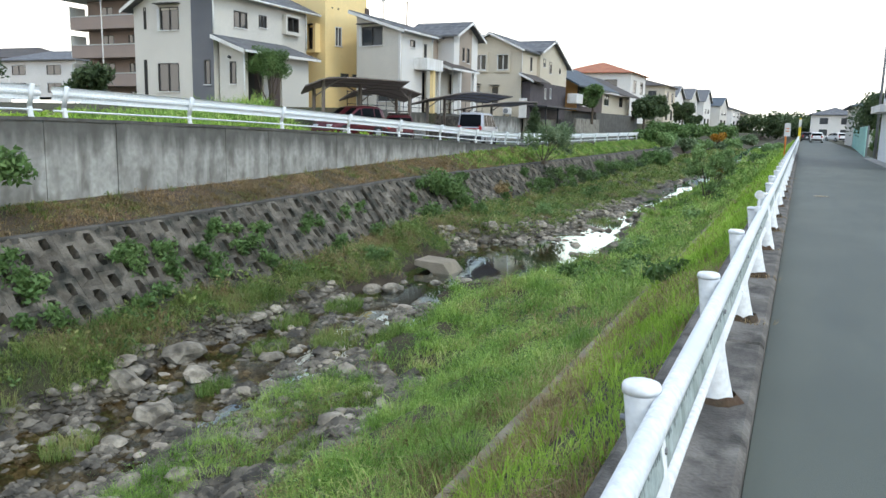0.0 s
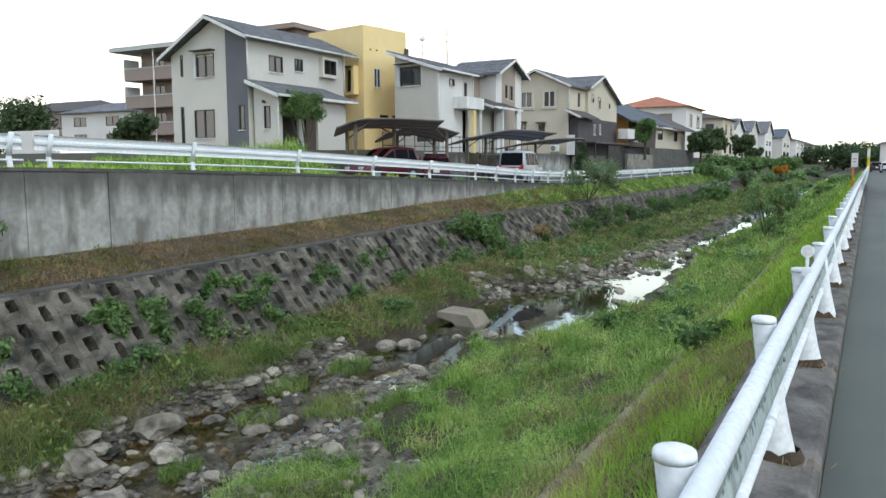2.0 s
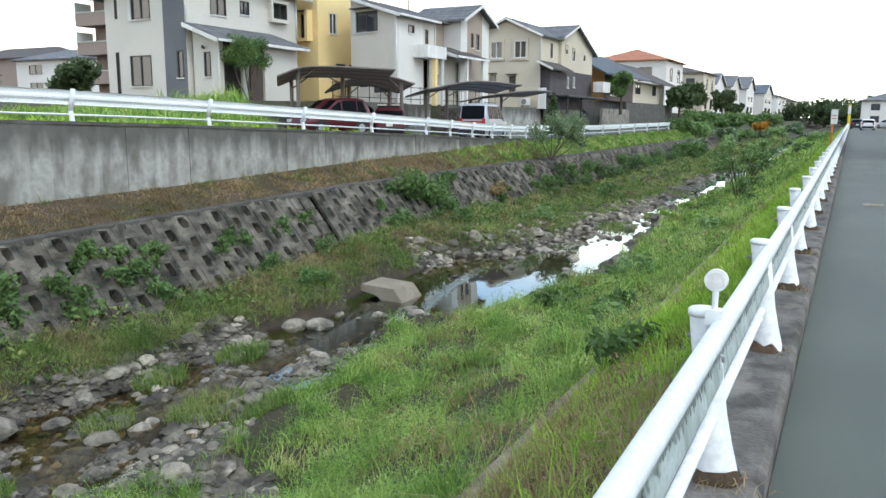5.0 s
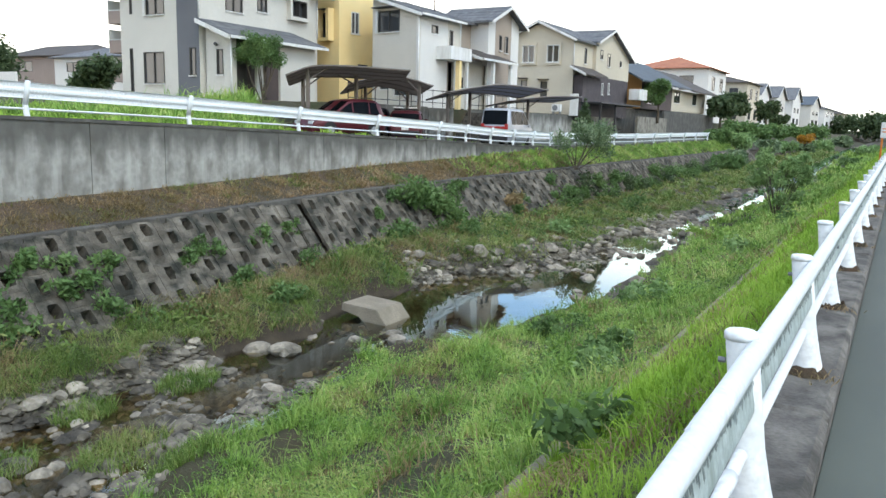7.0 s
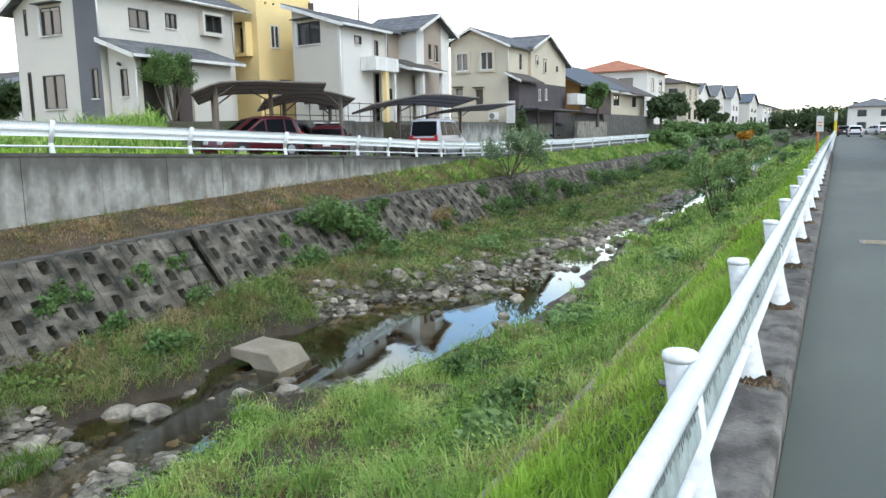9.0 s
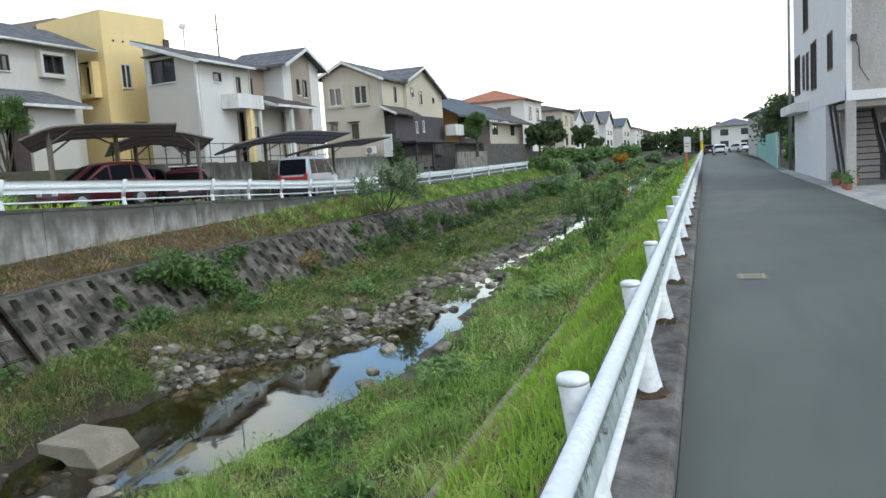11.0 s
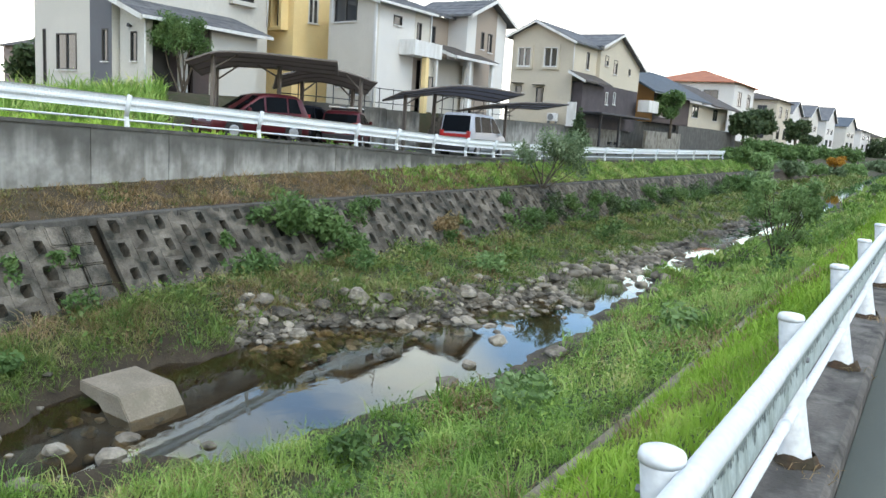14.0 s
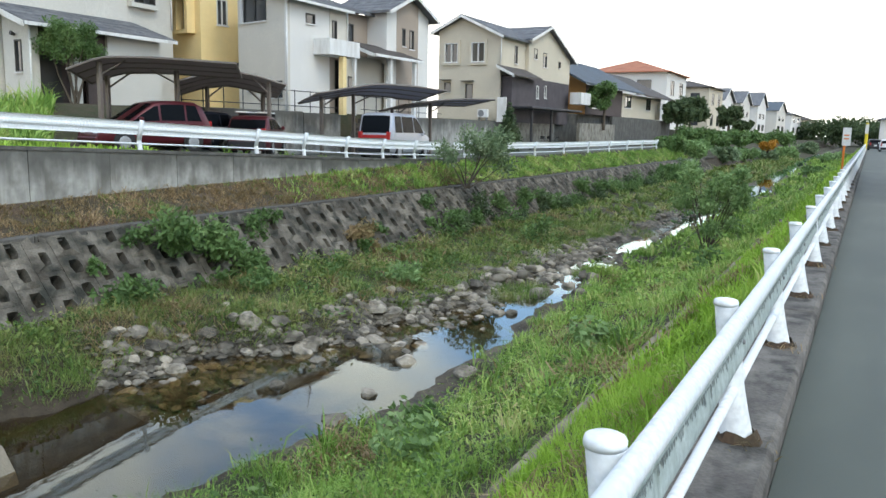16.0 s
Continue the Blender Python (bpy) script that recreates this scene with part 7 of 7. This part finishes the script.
def dry_lower(x, y):
    edge = np.clip((x - STRIP_X + 1.5) / 1.2, 0, 1) * np.clip((15 - y) / 6, 0, 1)
    return on_lower(x, y) * np.clip((lumps(x, y, 0.75, 8.0) - 0.51) * 6 + 0.7 * edge, 0, 1)


def on_left(x, y):
    e = edge_l(y) - 0.15
    foot = -12.75
    return np.clip((e - x) / 0.35, 0, 1) * (x > foot)


def on_berm(x, y):
    return (x < CAP_X - 0.2) & (x > WALL_X + 0.05)


YB = [((-3, 12), 2000, 0.24, 0.007), ((12, 24), 1100, 0.25, 0.012), ((24, 40), 480, 0.28, 0.022), ((40, 70), 140, 0.33, 0.045), ((70, 150), 26, 0.5, 0.10)]
for i, (yr, den, h, w) in enumerate(YB):
    grass("slope_grass", "bright fresh grass on the upper slope", "grass_fresh", (-1.9, -0.42), yr, den * (0.7 if i == 0 else 1.25), h * 0.78, w, 0.6, on_upper, 100 + i)
    grass("bank_grass", "dense green grass with dry stems on the lower bank", "grass_mix", (-9.0 if i else -8.5, -1.95), yr, den * 0.95, h * 1.25, w * 1.05, 0.85, on_lower, 120 + i)
for i, (yr, den, h, w) in enumerate(YB[:3]):
    grass("dry_slope_grass", "straw-coloured dry grass beside the edging strip", "grass_dry", (-1.9, -0.42), yr, den * 1.2, h * 0.75, w, 1.1, dry_upper, 110 + i)
    grass("dry_bank_grass", "patches of withered brown stems on the bank", "grass_dry", (-8.5, -1.95), yr, den * 0.95, h * 0.95, w, 1.1, dry_lower, 130 + i)
for i, (yr, den, h, w) in enumerate((((-3, 16), 680, 0.30, 0.012), ((16, 30), 560, 0.30, 0.016), ((30, 50), 260, 0.30, 0.026), ((50, 90), 70, 0.4, 0.06), ((90, 160), 20, 0.7, 0.14))):
    grass("far_bank_grass", "matted green and straw-coloured grass below the revetment", "grass_bank", (-12.9, -7.6), yr, den * 1.15, h * 0.85, w * 0.8, 1.2, on_left, 140 + i)
    grass("far_bank_tufts", "fresh green tufts on the far bank", "grass_far", (-12.9, -7.6), yr, den * 0.95, h * 1.2, w * 0.85, 1.15, lambda x, y: on_left(x, y) * np.clip((lumps(x, y, 0.8, 4.0) - 0.50) * 8 + 1.3 * np.clip(1.6 - (edge_l(y) - x), 0, 1), 0, 1), 150 + i, 0.18)
for i, (yr, den, h, w) in enumerate((((-3, 16), 900, 0.32, 0.010), ((16, 30), 620, 0.34, 0.014), ((30, 50), 200, 0.34, 0.024))):
    grass("far_bank_straw", "flattened straw-coloured grass at the foot of the revetment", "grass_dry", (-12.9, -9.6), yr, den * 0.8, h, w, 1.5, lambda x, y: on_left(x, y) * np.clip((lumps(x, y, 0.7, 2.0) - 0.52) * 6 + 0.75 * np.clip((-11.3 - x) / 0.8, 0, 1), 0, 1), 155 + i, 0.2)
for i, (yr, den, h, w) in enumerate((((-3, 24), 1150, 0.15, 0.015), ((24, 46), 850, 0.16, 0.020), ((46, 95), 110, 0.24, 0.05))):
    grass("berm_grass", "short dry brown grass on the ledge above the revetment", "grass_dry" if i < 2 else "grass_bank", (-15.4, -14.1), yr, den, h, w, 1.2, lambda x, y: on_berm(x, y) * np.clip(lumps(x, y, 0.9, 1.0) * 1.9, 0, 1), 160 + i)
grass("berm_weeds", "low green weeds along the ledge", "grass_bank", (-15.4, -14.1), (0, 46), 420, 0.17, 0.015, 1.2, lambda x, y: on_berm(x, y) * np.clip((lumps(x, y, 0.7, 5.0) - 0.47) * 5 + 0.8 * (x < WALL_X + 0.22), 0, 1), 170)
grass("berm_weeds", "green weeds on the end of the ledge", "grass_mix", (-15.4, -14.1), (34, 90), 420, 0.26, 0.035, 0.9, lambda x, y: on_berm(x, y) * np.clip((y - 33) / 10, 0, 1), 175)
grass("terrace_grass", "mown green grass beyond the far rail", "grass_fresh", (-40, -15.75), (6, 32), 60, 0.2, 0.05, 0.6, lambda x, y: (x < -15.75) * 1.0, 171)
grass("tall_grass", "tall bright weeds in front of the cream house", "grass_mix", (-28, -21.5), (23, 36), 230, 0.72, 0.045, 0.8, lambda x, y: (y < 30.6 + 0.72 * (-20 - x)) * 1.0, 172, 0.2)
grass("edge_grass", "grass tufts along the top of the far wall", "grass_mix", (-16.3, -15.75), (8, 46), 120, 0.2, 0.03, 0.7, lambda x, y: np.clip((lumps(x, y, 0.6, 3.0) - 0.42) * 5, 0, 1), 173)
# dry tufts at the feet of the rail posts
gt = np.random.default_rng(9)
tx, ty = [], []
for k in range(3, 14):
    m = int(gt.integers(5, 60))
    tx.append(gt.normal(0.02, 0.07, m))
    ty.append(gt.normal(0.68 + 2 * k - 0.08, 0.06, m))
tx, ty = np.concatenate(tx), np.concatenate(ty)
v, lo, si = blades(tx, ty, np.full(len(tx), KZ - 0.01), gt.uniform(0.02, 0.09, len(tx)), np.full(len(tx), 0.006), 1.2, 5)
tagged(new("kerb_weeds", raw_mesh("kerb_weeds", v, lo, si, "grass_dry")), "small dry weeds at the rail post feet", "weeds", kind="stuff")
gw = np.random.default_rng(31)
for nm, mt, n_, xr, yr, sz in (("bank_weeds", "leaf", 26000, (-8.5, -2.1), (3, 16), 0.020), ("bank_weeds", "grass_mix", 40000, (-8.5, -2.1), (3, 16), 0.020), ("bank_weeds", "leaf", 16000, (-8.5, -2.1), (16, 30), 0.028), ("bank_weeds", "grass_mix", 34000, (-8.5, -2.1), (16, 34), 0.028), ("bank_weeds", "grass_mix", 10000, (-8, -2.1), (34, 60), 0.075), ("far_bank_weeds", "grass_bank", 16000, (-12.7, -9.2), (5, 45), 0.055), ("far_bank_weeds", "leaf", 9000, (-12.7, -9.2), (5, 45), 0.055)):
    m = n_ // 22
    cx, cy = gw.uniform(*xr, m), gw.uniform(*yr, m)
    ok = (on_lower(cx, cy) if nm == "bank_weeds" else on_left(cx, cy)) > 0.5
    ok &= lumps(cx, cy, 0.9, 7.0 + sz * 40) > 0.48
    cx, cy = cx[ok], cy[ok]
    bl = np.stack([cx, cy, land(cx, cy) + 0.15], -1)
    v, lo, si = leaves(bl, gw.uniform(0.10, 0.40, len(cx)), len(cx) * 22, sz, int(gw.integers(1e6)), 0.8)
    tagged(new(nm, raw_mesh(nm, v, lo, si, mt)), "small broad-leaved weeds among the bank grass", "weeds", kind="stuff")
# islands of grass between the stones
ix, iy = [], []
for (x, y, rad, m) in ((-8.6, 14.3, 0.55, 900), (-9.9, 16.6, 0.45, 700), (-9.6, 13.2, 0.35, 500), (-10.3, 14.9, 0.4, 600), (-9.2, 11.0, 0.3, 400), (-9.6, 8.2, 0.35, 500), (-5.9, 9.0, 0.3, 400), (-6.1, 11.2, 0.3, 400), (-7.5, 14.4, 0.4, 700), (-7.9, 36.6, 0.8, 900), (-7.0, 40.5, 0.7, 700), (-8.8, 50, 1.4, 800)):
    a, q = gt.uniform(0, 6.283, m), rad * np.sqrt(gt.random(m))
    ix.append(x + q * np.cos(a))
    iy.append(y + 1.3 * q * np.sin(a))
ix, iy = np.concatenate(ix), np.concatenate(iy)
v, lo, si = blades(ix, iy, np.maximum(land(ix, iy), wl(iy) - 0.02), gt.uniform(0.12, 0.34, len(ix)), np.full(len(ix), 0.012), 0.7, 15)
tagged(new("island_grass", raw_mesh("island_grass", v, lo, si, "grass_far")), "grass tufts growing between the stream stones", "grass", kind="stuff")


# ---- shrubs and trees ----
def plant(name, label, category, base, blobs, n, size, material, trunk=0.05, seed=1, flat=0.75, droop=0.0, stems=5, group=""):
    """Stems or a trunk with limbs that reach into the blobs, and a crown of leaves."""
    t = thing(name, base, label, category, group)
    rr = random.Random(seed)
    centres = [Vector(b[:3]) for b in blobs]
    b = bmesh.new()
    base = Vector(base)
    if stems:
        for i in range(stems):
            foot = base + Vector((rr.uniform(-1, 1), rr.uniform(-1, 1), 0)) * trunk * 2.5 + Vector((0, 0, -0.12))
            tip = centres[i % len(centres)] + Vector((rr.uniform(-0.2, 0.2), rr.uniform(-0.2, 0.2), 0.2)) * blobs[i % len(blobs)][3]
            mid = foot.lerp(tip, 0.5) + Vector((rr.uniform(-1, 1), rr.uniform(-1, 1), 0)) * trunk * 3
            tube(b, foot, mid, trunk, trunk * 0.7, 6, False)
            tube(b, mid, tip, trunk * 0.7, trunk * 0.25, 6, False)
    else:
        low = min(c.z - bb[3] * 0.5 for c, bb in zip(centres, blobs))
        fork = Vector((base.x, base.y, max(base.z + 0.3, low)))
        tube(b, base + Vector((0, 0, -0.15)), fork, trunk * 1.25, trunk * 0.85, 8, False)
        for c in centres:
            mid = fork.lerp(c, 0.5) + Vector((rr.uniform(-1, 1), rr.uniform(-1, 1), 0)) * trunk * 2
            tube(b, fork, mid, trunk * 0.6, trunk * 0.4, 6, False)
            tube(b, mid, c + Vector((0, 0, 0.3 * trunk)), trunk * 0.4, trunk * 0.12, 6, False)
    part("trunk", b, "bark", t)
    v, lo, si = leaves([bb[:3] for bb in blobs], [bb[3] for bb in blobs], n, size, seed, flat, droop)
    part("crown", raw_mesh("crown", v, lo, si, material), None, t)
    return t


def heap(x, y, z, rx, ry, h, k, seed, r0=0.5):
    """Blobs for an uneven bush: x, y, z of its foot, half widths, height."""
    rr = random.Random(seed)
    return [(x + rr.uniform(-rx, rx), y + rr.uniform(-ry, ry), z + h * rr.uniform(0.25, 0.85), r0 * rr.uniform(0.7, 1.2)) for _ in range(k)]


plant("shrub", "grey-green willow shrub at the top of the revetment", "shrub", (-13.3, 43.6, -0.5), heap(-13.0, 43.7, -0.4, 1.0, 1.0, 2.4, 12, 2, 0.42), 4200, 0.075, "leaf_pale", 0.03, 2, 1.1, 0.05, 9)
plant("shrub", "leafy green sapling growing on the stream bank", "shrub", (-3.9, 42.2, -2.0), heap(-3.9, 42.2, -2.0, 1.15, 1.0, 3.1, 34, 3, 0.27), 5600, 0.075, "leaf_light", 0.022, 3, 0.9, 0.05, 22)
plant("shrub", "feathery dark green shrub on the ledge below the wall", "shrub", (-14.8, 10.6, -0.5), heap(-14.7, 10.3, -0.5, 0.5, 0.9, 1.7, 9, 4, 0.45), 3000, 0.09, "leaf", 0.025, 4, 0.6, 0.05, 6)
rv = random.Random(21)


def weed(y, down, size, seed, n=None, material="leaf", label="green weed growing out of the revetment blocks", group="weeds on the revetment"):
    p = Vector((CAP_X + 0.14, y, float(cap_z(y)))) - slope * down + nrm * 0.05
    blobs = [(p.x + 0.25 * size + rv.uniform(-0.2, 0.3) * size, p.y + rv.uniform(-0.9, 0.9) * size, p.z + rv.uniform(-0.9, 0.5) * size, size * rv.uniform(0.3, 0.6)) for _ in range(7)]
    plant("weed", label, "weed", p, blobs, n or int(160 + 420 * size), 0.055 + 0.03 * size, material, 0.008, seed, 0.8, 0.04, 3, group)


weed(29.6, 0.75, 1.0, 31, 2600, label="large leafy bush hanging over the revetment")
weed(30.5, 1.2, 0.7, 32, 1500)
weed(27.3, 1.75, 0.65, 33, 1300)
weed(25.9, 2.0, 0.35, 34)
weed(22.75, 1.75, 0.45, 35)
weed(23.0, 0.7, 0.25, 36)
for k in range(34):
    weed(rv.uniform(9, 22), rv.uniform(0.3, 2.2), rv.uniform(0.22, 0.42), 40 + k)
for k in range(16):
    weed(rv.uniform(23.5, 41), rv.uniform(0.2, 2.2), rv.uniform(0.2, 0.4), 90 + k)
for k in range(44):
    weed(41 + k * 0.9 + rv.uniform(-0.3, 0.3), rv.uniform(0.6, 2.0), rv.uniform(0.4, 0.75), 120 + k, 800, ("leaf", "leaf_dark", "leaf")[k % 3], "dense climbing weeds over the revetment")
weed(35.8, 1.2, 0.6, 160, 1000, "grass_dry", "withered reddish-brown plant on the revetment")
for k, (x, y, w_) in enumerate(((-2.6, 17.2, 0.3), (-2.9, 18.0, 0.25), (-1.5, 13.2, 0.3), (-4.1, 24.2, 0.4), (-5.6, 22.6, 0.45), (-4.9, 26.0, 0.4), (-2.6, 27.3, 0.35), (-11.6, 30, 0.4), (-11.2, 20.5, 0.35), (-10.2, 34, 0.5), (-9.9, 44, 0.8), (-2.9, 36, 0.5))):
    z = float(land(x, y))
    plant("weed", "broad-leaved green weed in the bank grass", "weed", (x, y, z), heap(x, y, z, w_, w_, w_ * 1.2, 5, 200 + k, w_ * 0.6), 420, 0.06 + 0.03 * w_, "leaf" if k % 3 else "leaf_light", 0.006, 200 + k, 0.8, 0.02, 3, "weeds on the banks")

# round tree by the cream house
plant("tree", "round clipped tree with several pale stems by the entrance", "tree", (-27.6, 37.0, 2.3), heap(-27.6, 37.0, 4.0, 0.8, 0.8, 1.5, 18, 5, 0.42), 9000, 0.062, "leaf", 0.045, 5, 0.9, 0.0, 7)
plant("shrub", "rounded dark green shrub above the parking wall", "shrub", (-24.7, 57.1, LOT), [(-24.7, 57.1, LOT + 1.6, 0.55), (-24.6, 56.6, LOT + 1.4, 0.45), (-24.6, 57.6, LOT + 1.4, 0.45)], 1500, 0.07, "leaf_dark", 0.03, 41)
# conifer by the parking
plant("conifer", "narrow dark green conifer beside the parking wall", "conifer", (-20.2, 63, 0.3), [(-20.2, 63, 0.9 + 0.35 * k, 0.75 - 0.09 * k) for k in range(8)], 3600, 0.10, "leaf_dark", 0.06, 6, 1.0, 0.0, 0)
plant("tree", "broad green garden tree before the tiled house", "tree", (-21.2, 86.5, 2.0), heap(-21.2, 86.0, 3.3, 1.1, 1.2, 3.1, 20, 7, 0.5), 4600, 0.15, "leaf", 0.12, 7, 0.85, 0.0, 0)
for k, (x, y, z, h, w_) in enumerate(((-20.5, 114, 1.5, 4.4, 1.6), (-20.8, 123, 1.5, 5.6, 1.9), (-20.5, 153, 1.5, 5.4, 1.7), (-21.5, 176, 1.5, 3.0, 1.6))):
    plant("tree", "dark dense evergreen tree along the far bank", "tree", (x, y, z), heap(x, y, z + 1.2, w_ * 0.8, w_ * 1.1, h - 1.6, 26, 300 + k, w_ * 0.36), 5200, 0.30, "leaf_dark", 0.16, 300 + k, 0.9, 0.0, 0, "far bank trees")
for k, (x, y, h, w_) in enumerate(((-15.5, 88, 0.9, 1.3), (-14.5, 93, 1.1, 1.5), (-15.6, 100, 1.9, 1.9), (-13.8, 106, 1.1, 1.6), (-15.8, 112, 1.3, 1.8), (-13.5, 120, 1.1, 1.8), (-16, 128, 1.4, 2.2), (-13, 138, 1.1, 2.0), (-16.5, 150, 1.4, 2.4), (-12.5, 164, 1.1, 2.2), (-16, 184, 1.4, 2.8), (-13, 210, 1.4, 3.0), (-3.8, 100, 0.7, 1.2), (-3.6, 134, 0.9, 1.7), (-12.6, 78, 0.9, 1.3), (-13.2, 84, 1.0, 1.4))):
    z = float(land(x, y))
    plant("bush", "rounded green bush on the river bank", "bush", (x, y, z), heap(x, y, z, w_ * 0.7, w_, h, 12, 330 + k, w_ * 0.42), 2600, 0.11 + 0.0014 * y, ("leaf", "leaf_light", "leaf", "leaf_pale")[k % 4], 0.05, 330 + k, 0.8, 0.0, 5, "bushes along the banks")
plant("bush", "bush with orange-yellow blossom on the far bank", "bush", (-12.0, 132, -0.6), heap(-12.0, 132, -0.6, 0.8, 1.4, 1.5, 8, 380, 0.5), 900, 0.2, "flower", 0.05, 380, 0.8, 0.0, 5)
for k, (x, y, h, w_) in enumerate(((6.0, 70, 4.6, 1.7), (6.3, 77, 4.7, 2.1), (6.8, 88, 4.2, 2.0), (4.75, 57.6, 2.0, 0.5), (4.7, 56.2, 1.4, 0.45))):
    plant("tree" if k < 3 else "hedge", "dark green tree behind the mint fence" if k < 3 else "low green hedge plant at the fence end", "tree" if k < 3 else "hedge", (x, y, 0.0), heap(x, y, 0.4 if k > 2 else 1.6, w_ * 0.7, w_ * 0.8, h - (0.5 if k > 2 else 1.8), 14, 400 + k, w_ * 0.5), 4600 if k < 3 else 900, 0.15 if k < 3 else 0.09, "leaf_dark" if k < 3 else "leaf", 0.1 if k < 3 else 0.02, 400 + k, 0.9, 0.0, 0 if k < 3 else 4)
for k, (x, y, z, h, w_) in enumerate(((-48.2, 42, 2.0, 3.2, 1.5), (-61, 42, 1.8, 5.4, 2.6), (-66, 44, 1.8, 5.0, 2.6))):
    plant("tree", "dark green tree beyond the grass field", "tree", (x, y, z), heap(x, y, z + 0.8, w_ * 0.7, w_ * 0.7, h - 1.0, 12, 420 + k, w_ * 0.5), 3600, 0.2, "leaf_dark", 0.12, 420 + k, 0.9, 0.0, 0)
# woods that close the view
blobs = [(rv.uniform(-30, 40), rv.uniform(300, 350), rv.uniform(1, 5.5), rv.uniform(3, 4.5)) for _ in range(70)]
v, lo, si = leaves([b_[:3] for b_ in blobs], [b_[3] for b_ in blobs], 16000, 0.8, 77, 0.8)
tagged(new("far_woods", raw_mesh("far_woods", v, lo, si, "leaf_dark")), "dark belt of distant trees at the end of the valley", "woods", kind="stuff")
bx = [(rv.choice((-1, 1)) * rv.uniform(60, 900) - 60, rv.uniform(420, 700), rv.uniform(0, 6), rv.uniform(5, 9)) for _ in range(120)]
v, lo, si = leaves([b_[:3] for b_ in bx], [b_[3] for b_ in bx], 12000, 1.8, 78, 0.8)
tagged(new("far_woods", raw_mesh("far_woods", v, lo, si, "leaf_dark")), "low dark treeline on the horizon", "woods", kind="stuff")
